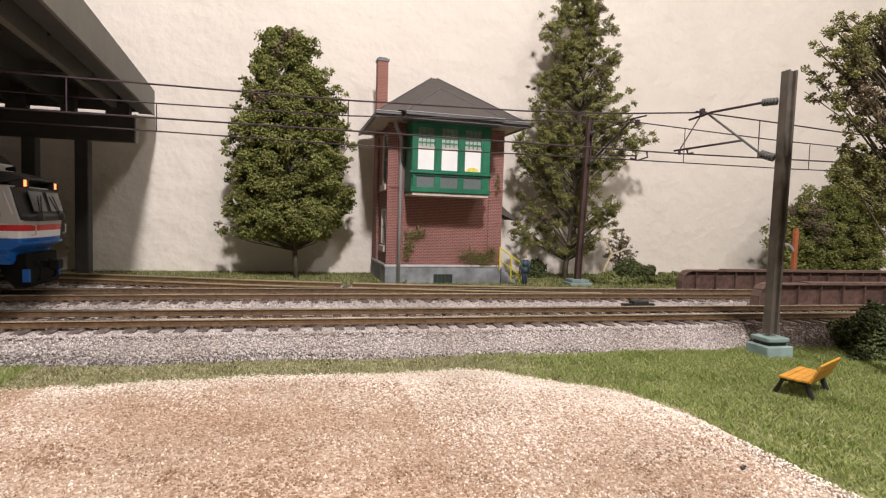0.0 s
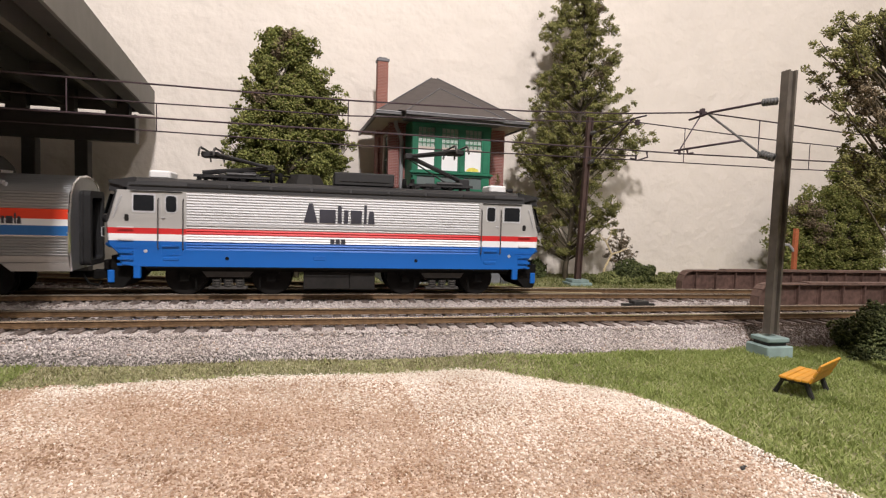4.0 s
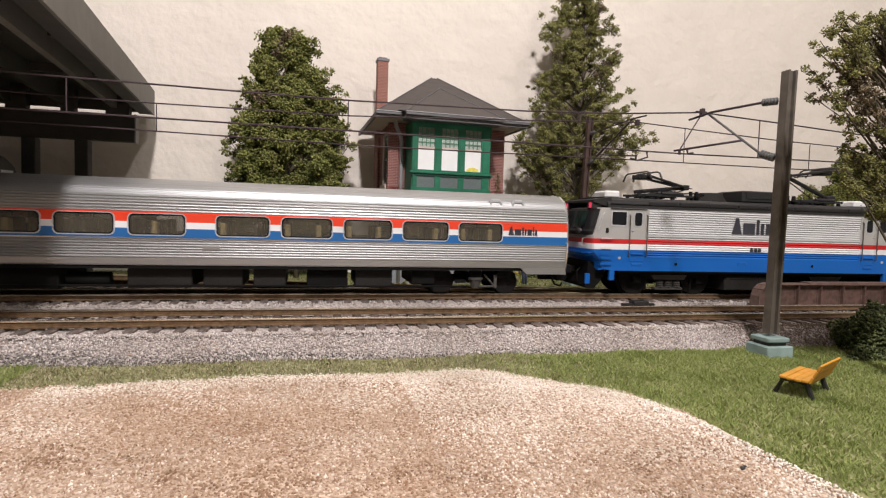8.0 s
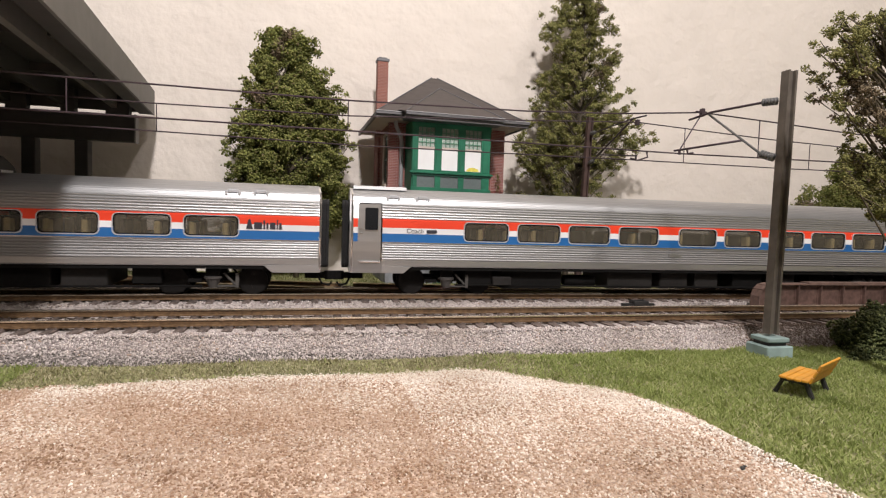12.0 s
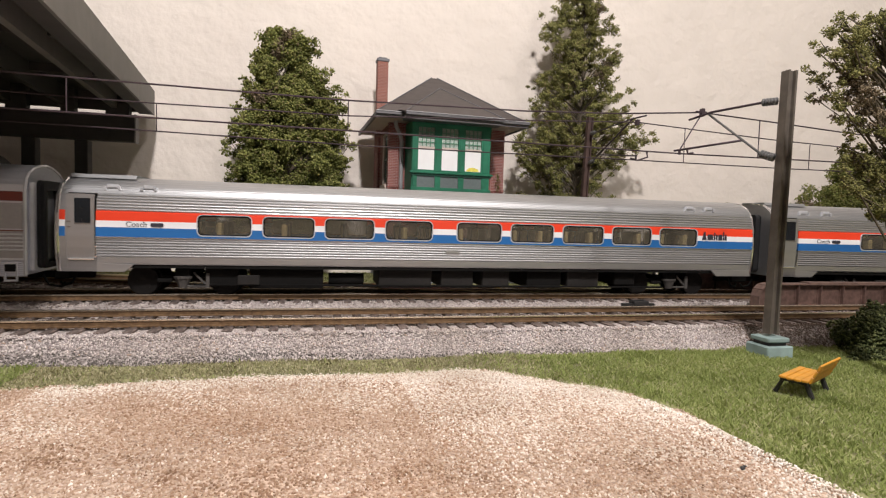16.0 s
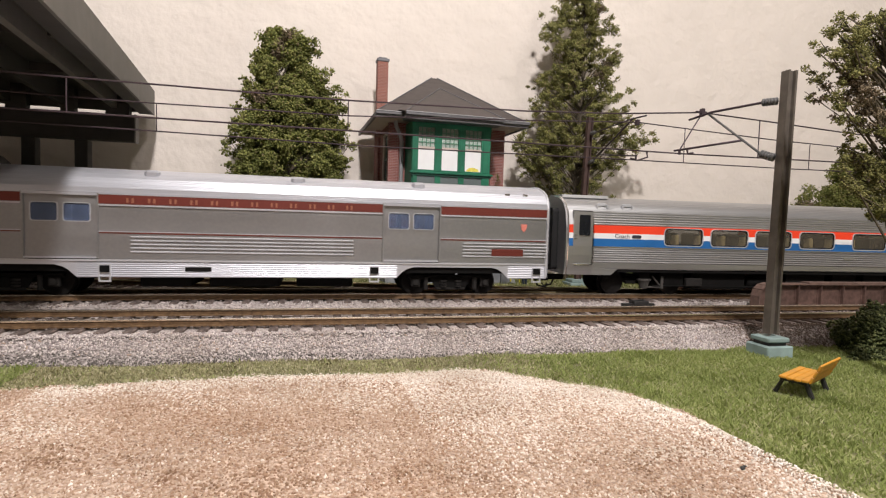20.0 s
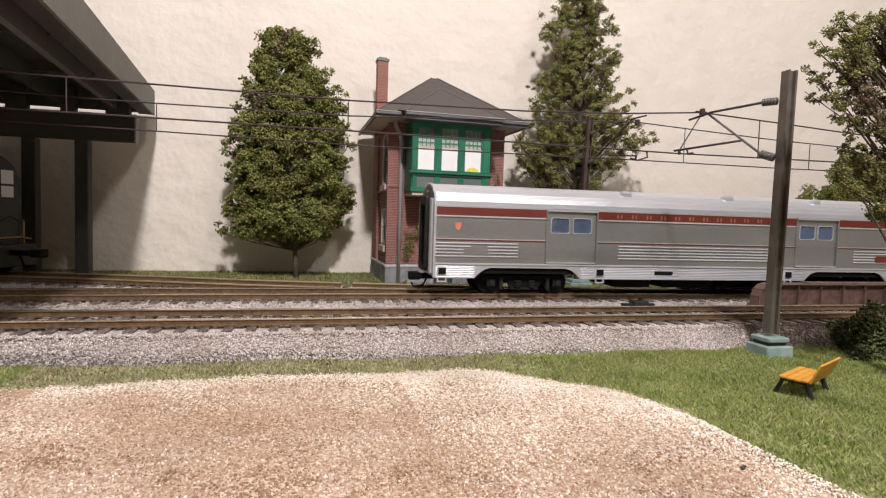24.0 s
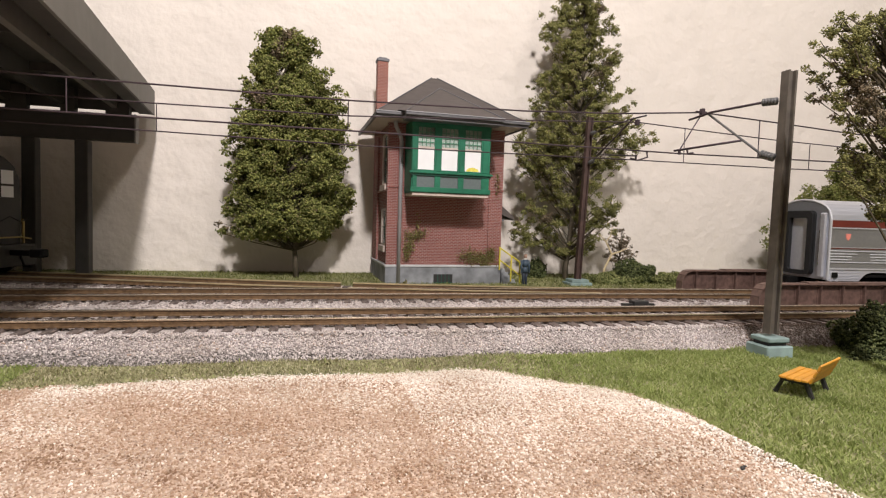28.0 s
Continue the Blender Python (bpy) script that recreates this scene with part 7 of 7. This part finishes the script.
        for x in (-L + 3.6, -48.0, 48.0, L - 4.6):
            st = part("stirrup_step", ring_plate(bmesh.new(), [(x - 2.0, 5.8), (x + 2.0, 5.8), (x + 2.0, 12.2), (x - 2.0, 12.2)], [(x - 1.5, 6.4), (x + 1.5, 6.4), (x + 1.5, 11.8), (x - 1.5, 11.8)], s * W - 0.3, s * W + 0.4), SILVERPAINT, c, "bright stirrup step")
            part("rung", one_box(x - 1.6, x + 1.6, s * W - 0.2, s * W + 0.3, 8.9, 9.4), SILVERPAINT, st)
            # no hollow is cut: a near-black block paints the recess's shade
            part("recess", one_box(x - 1.6, x + 1.6, s * W - 0.6, s * W + 0.06, 9.3, 11.8), UNDER, st)
        if s < 0:
            bars = [(k * 0.0865 + u, k * 0.0865 + u + 0.009, 0.8) for k in range(12) for u in (0.0, 0.021)]
            block_word(c, -41.0, 40.5, 34.3, 36.4, -W - 0.28, bars, GOLD)
            for x in (-112.0, 111.0):
                bm = extrude(bmesh.new(), [(x - 1.4, 30.6), (x + 1.4, 30.6), (x + 1.1, 28.4), (x, 27.3), (x - 1.1, 28.4)], -W - 0.22, -W - 0.05, "y")
                part("emblem", bm, REDMARK, c, "small red keystone-like emblem")
            part("name_plate", one_box(-112.5, -97.0, -W - 0.4, -W - 0.1, 17.2, 19.6), BAGGREY, c)
            part("name_plate", one_box(96.8, 110.8, -W - 0.6, -W - 0.1, 17.0, 19.9), TUSCAN, c, "red name plate")
            # the slot's dark inside is a near-black plate on the skirt
            part("skirt_slot", one_box(-21.5, -12.5, -W - 0.12, -W + 0.1, 9.7, 11.2), UNDER, c)
    for e in (-1, 1):
        arch = [(W, 8.0), (W, 37.6), (16.2, 41.2), (14.4, 43.2), (11.2, 45.0), (6, 46.5), (0, 47.1)]
        arch += [(-y, z) for y, z in arch[-2::-1]]
        part("end_wall", extrude(bmesh.new(), arch, e * (L - 1.0), e * L), BAGSILVER, c, "silver end wall")
        bm = bmesh.new()
        tube(bm, [(e * (L - 0.2), y, z) for y, z in arch], 0.6, 6)
        part("end_beading", bm, SILVERPAINT, c, "bright bead round the end")
        bm = bmesh.new()
        for k in range(2):
            ring_plate(bm, round_rect(-9.0 + 0.3 * k, 9.0 - 0.3 * k, 9.5, 41.5, 2.4), round_rect(-5.6, 5.6, 11.5, 38.0, 1.2), 0.05 + k * 1.2, 1.15 + k * 1.2)
        bmesh.ops.transform(bm, matrix=Matrix.Translation((e * L, 0, 0)) @ Matrix.Rotation(radians(-90 * e), 4, "Z"), verts=bm.verts)
        part("diaphragm", bm, RUBBER, c, "black rubber bellows")
        part("end_door", one_box(min(e * L, e * (L + 0.4)), max(e * L, e * (L + 0.4)), -6, 6, 11, 38.4), BAGSILVER, c, "silver end door")
        for y in (-15.6, 12.4):
            part("collision_post", one_box(min(e * (L - 0.1), e * (L + 1.6)), max(e * (L - 0.1), e * (L + 1.6)), y, y + 3.2, 9.0, 40.5, bev=0.5), BAGSILVER, c, "bright end post")
        for y in (-12.5, 12.5):
            part("end_handrail", tube(bmesh.new(), [(e * L, y, 14), (e * (L + 1.2), y, 15), (e * (L + 1.2), y, 32), (e * L, y, 33)], 0.3, 5), CHROME, c)
        part("end_light", rod(bmesh.new(), (e * L, -13, 39), (e * (L + 1), -13, 39), 1.1, n=10), CHROME, c)
        part("coupler", box(box(bmesh.new(), min(e * 116, e * 128), max(e * 116, e * 128), -1.2, 1.2, 5.4, 7.8, bev=0.2), min(e * 125, e * 130), max(e * 125, e * 130), -2.4, 2.2, 5.0, 8.4, bev=0.3), UNDER, c)
        part("air_hose", tube(bmesh.new(), [(e * 122, -4, 7), (e * 124, -4, 3.0), (e * 128, -3.5, 2.2), (e * 129, -3, 4)], 0.45), UNDER, c)
    part("floor_pan", one_box(-L + 1, L - 1, -16, 16, 9.5, 13), UNDER, c)
    for a, b in ((-38, -20), (-14, 12), (18, 40)):
        part("equipment_box", one_box(a, b, -12, 12, 3.5, 9.5, bev=0.4), UNDER, c)
    truck(c, -80.8, 30.0, 5.4, "pullman")
    truck(c, 80.8, 30.0, 5.4, "pullman")
    return c


def build_parked():
    x = -134.5
    yaw = math.degrees(math.atan2(siding_y(x - 10) - siding_y(x - 40), 30))
    c = thing("parked_locomotive", (x, siding_y(x), RAIL_TOP), "dark parked locomotive with yellow handrails on the siding", "locomotive", rz=yaw)
    BODY = material("dark_brown_engine_paint", (0.028, 0.024, 0.02), 0.6, vary=0.15, stain=60, stain_vary=0.3)
    DULLYELLOW = material("worn_yellow_rail", (0.42, 0.31, 0.1), 0.6, vary=0.2)
    part("deck", one_box(-170, -10, -15, 15, 11.5, 13.5, bev=0.3), BODY, c)
    cabp = [(15, 13.5), (15.6, 30), (15, 45), (12, 51), (6, 55), (0, 56.4), (-6, 55), (-12, 51), (-15, 45), (-15.6, 30), (-15, 13.5)]
    part("cab", extrude(bmesh.new(), cabp, -70, -16), BODY, c, "dark rounded cab")
    part("hood", extrude(bmesh.new(), [(11, 13.5), (11, 40), (7, 44), (-7, 44), (-11, 40), (-11, 13.5)], -170, -70), BODY, c)
    for s in (-1, 1):
        w = part("side_window", extrude(bmesh.new(), round_rect(-30, -18.5, 33.5, 48, 2.5), s * 15.6 - 0.2, s * 15.6 + 0.2, "y"), DARKGLASS, c, "dark cab window")
        # opaque white panes stand for the bright wall seen through the cab
        part("front_window", one_box(-16.05, -15.7, s * 7 - 4, s * 7 + 4, 36, 49, bev=0.1), BLIND, c, "front window, white for the lit wall seen through it")
        part("front_sash", box(one_box(-15.75, -15.4, s * 7 - 4.4, s * 7 + 4.4, 41.4, 42.4), -15.75, -15.4, s * 7 - 4.6, s * 7 - 3.8, 35.5, 49.4), BODY, c)
        part("handrail", tube(bmesh.new(), [(-15, s * 15.8, 4), (-15, s * 15.9, 24), (-15.4, s * 15.6, 25.4)], 0.5), DULLYELLOW, c, "yellow grab rail")
        part("step", one_box(-16, -9, s * 13 - 2.4, s * 13 + 2.4, 4.0, 4.8), BODY, c)
        part("step", one_box(-16, -9, s * 13 - 2.4, s * 13 + 2.4, 8.0, 8.8), BODY, c)
        part("lift_bar", tube(bmesh.new(), [(-9, s * 3, 13.0), (-7.8, s * 8, 13.2), (-8, s * 14, 12.8)], 0.4), TRUCKGREY, c)
    part("front_rail", tube(bmesh.new(), [(-9, -13, 16), (-8.4, -6, 17), (-8.4, 6, 17), (-9, 13, 16)], 0.4), DULLYELLOW, c, "dull yellow front rail")
    part("chain", tube(bmesh.new(), [(-9, -12, 26), (-8.6, -6, 24.4), (-8.6, 0, 27), (-8.6, 6, 24.4), (-9, 12, 26)], 0.25), UNDERGREY, c)
    part("pilot", one_box(-12, -8, -15, 15, 3.0, 13.5, bev=0.3), BODY, c)
    part("coupler", box(box(bmesh.new(), -10, 4, -1.3, 1.3, 8.6, 11.2, bev=0.2), 2, 8, -2.6, 2.6, 8.0, 11.8, bev=0.5), UNDER, c)
    part("hose", tube(bmesh.new(), [(-8, 5, 8), (-6, 5, 3), (-2, 4, 3)], 0.5), UNDER, c)
    for xx in (-34, -140):
        truck(c, xx, 30, 5.6, "loco")
    return c


def travelled(t):
    """How far the train has run at t seconds, in millimetres from its place at 12 s."""
    d = t - 12.0
    k = (0.0, 1.0, 2.0, 3.0, 3.7, 5.2, 7.0, 9.0, 11.2, 15.0, 17.0, 19.5, 21.5, 23.5, 24.5, 25.5, 26.5, 28.0)
    c = (-2.4, -2.0, -0.3, 1.6, 2.1, 1.2, 0.0, 0.7, -0.5, 0.0, 0.2, -0.9, 0.2, 0.8, 2.0, 3.9, 5.7, 7.0)
    return 49.2125 * d + 0.0316 * d * d - 0.0052 * d ** 3 + float(np.interp(t, k, c))


def on_track(s, half):
    """The pose of a vehicle whose middle is s along the main track (from x = 0) and whose trucks are half apart from it."""
    a, b = s - half, s + half
    pa, pb = Vector((a, main_y(a), 0)), Vector((b, main_y(b), 0))
    m = (pa + pb) / 2
    d = pb - pa
    return pose(m.x * MM, m.y * MM, RAIL_TOP * MM, 0, 0, math.degrees(math.atan2(d.y, d.x)))


TRAIN = []


build_room()
build_ground()
build_tower()
build_tower_ivy()
build_canopy()
build_masts()
build_wires()
build_bridge()
build_bench()
build_trees()
build_bushes()
build_small()
loco = build_loco()
coach = build_coach("stainless fluted coach with red, white and blue window stripes")
second_coach = copy_thing(coach, pose(0, 0, 0))
baggage = build_baggage()
build_parked()
TRAIN += [(loco, 394.8, 42.2), (coach, 156.3, 103.8), (second_coach, -143.8, 103.8), (baggage, -419.7, 80.8)]
build_ballast()
build_sand_and_grass()
build_tracks()


def motions():
    """The train runs from left to right; its wheels roll."""
    times = [k * 0.5 for k in range(57)]
    for car, start, half in TRAIN:
        walk(car, [(t, on_track(start + travelled(t), half)) for t in times])
    ticks = [k * 0.1 for k in range(281)]
    for car, _, _ in TRAIN:
        for t_ob in [o for o in car.children if o.name.split(".")[0] == "truck"]:
            for w in [o for o in t_ob.children if o.name.split(".")[0] == "wheelset"]:
                x, r = w.location.x, w.location.z
                walk(w, [(t, pose(x, 0, r, 0, math.degrees(travelled(t) * MM / r), 0)) for t in ticks])


motions()
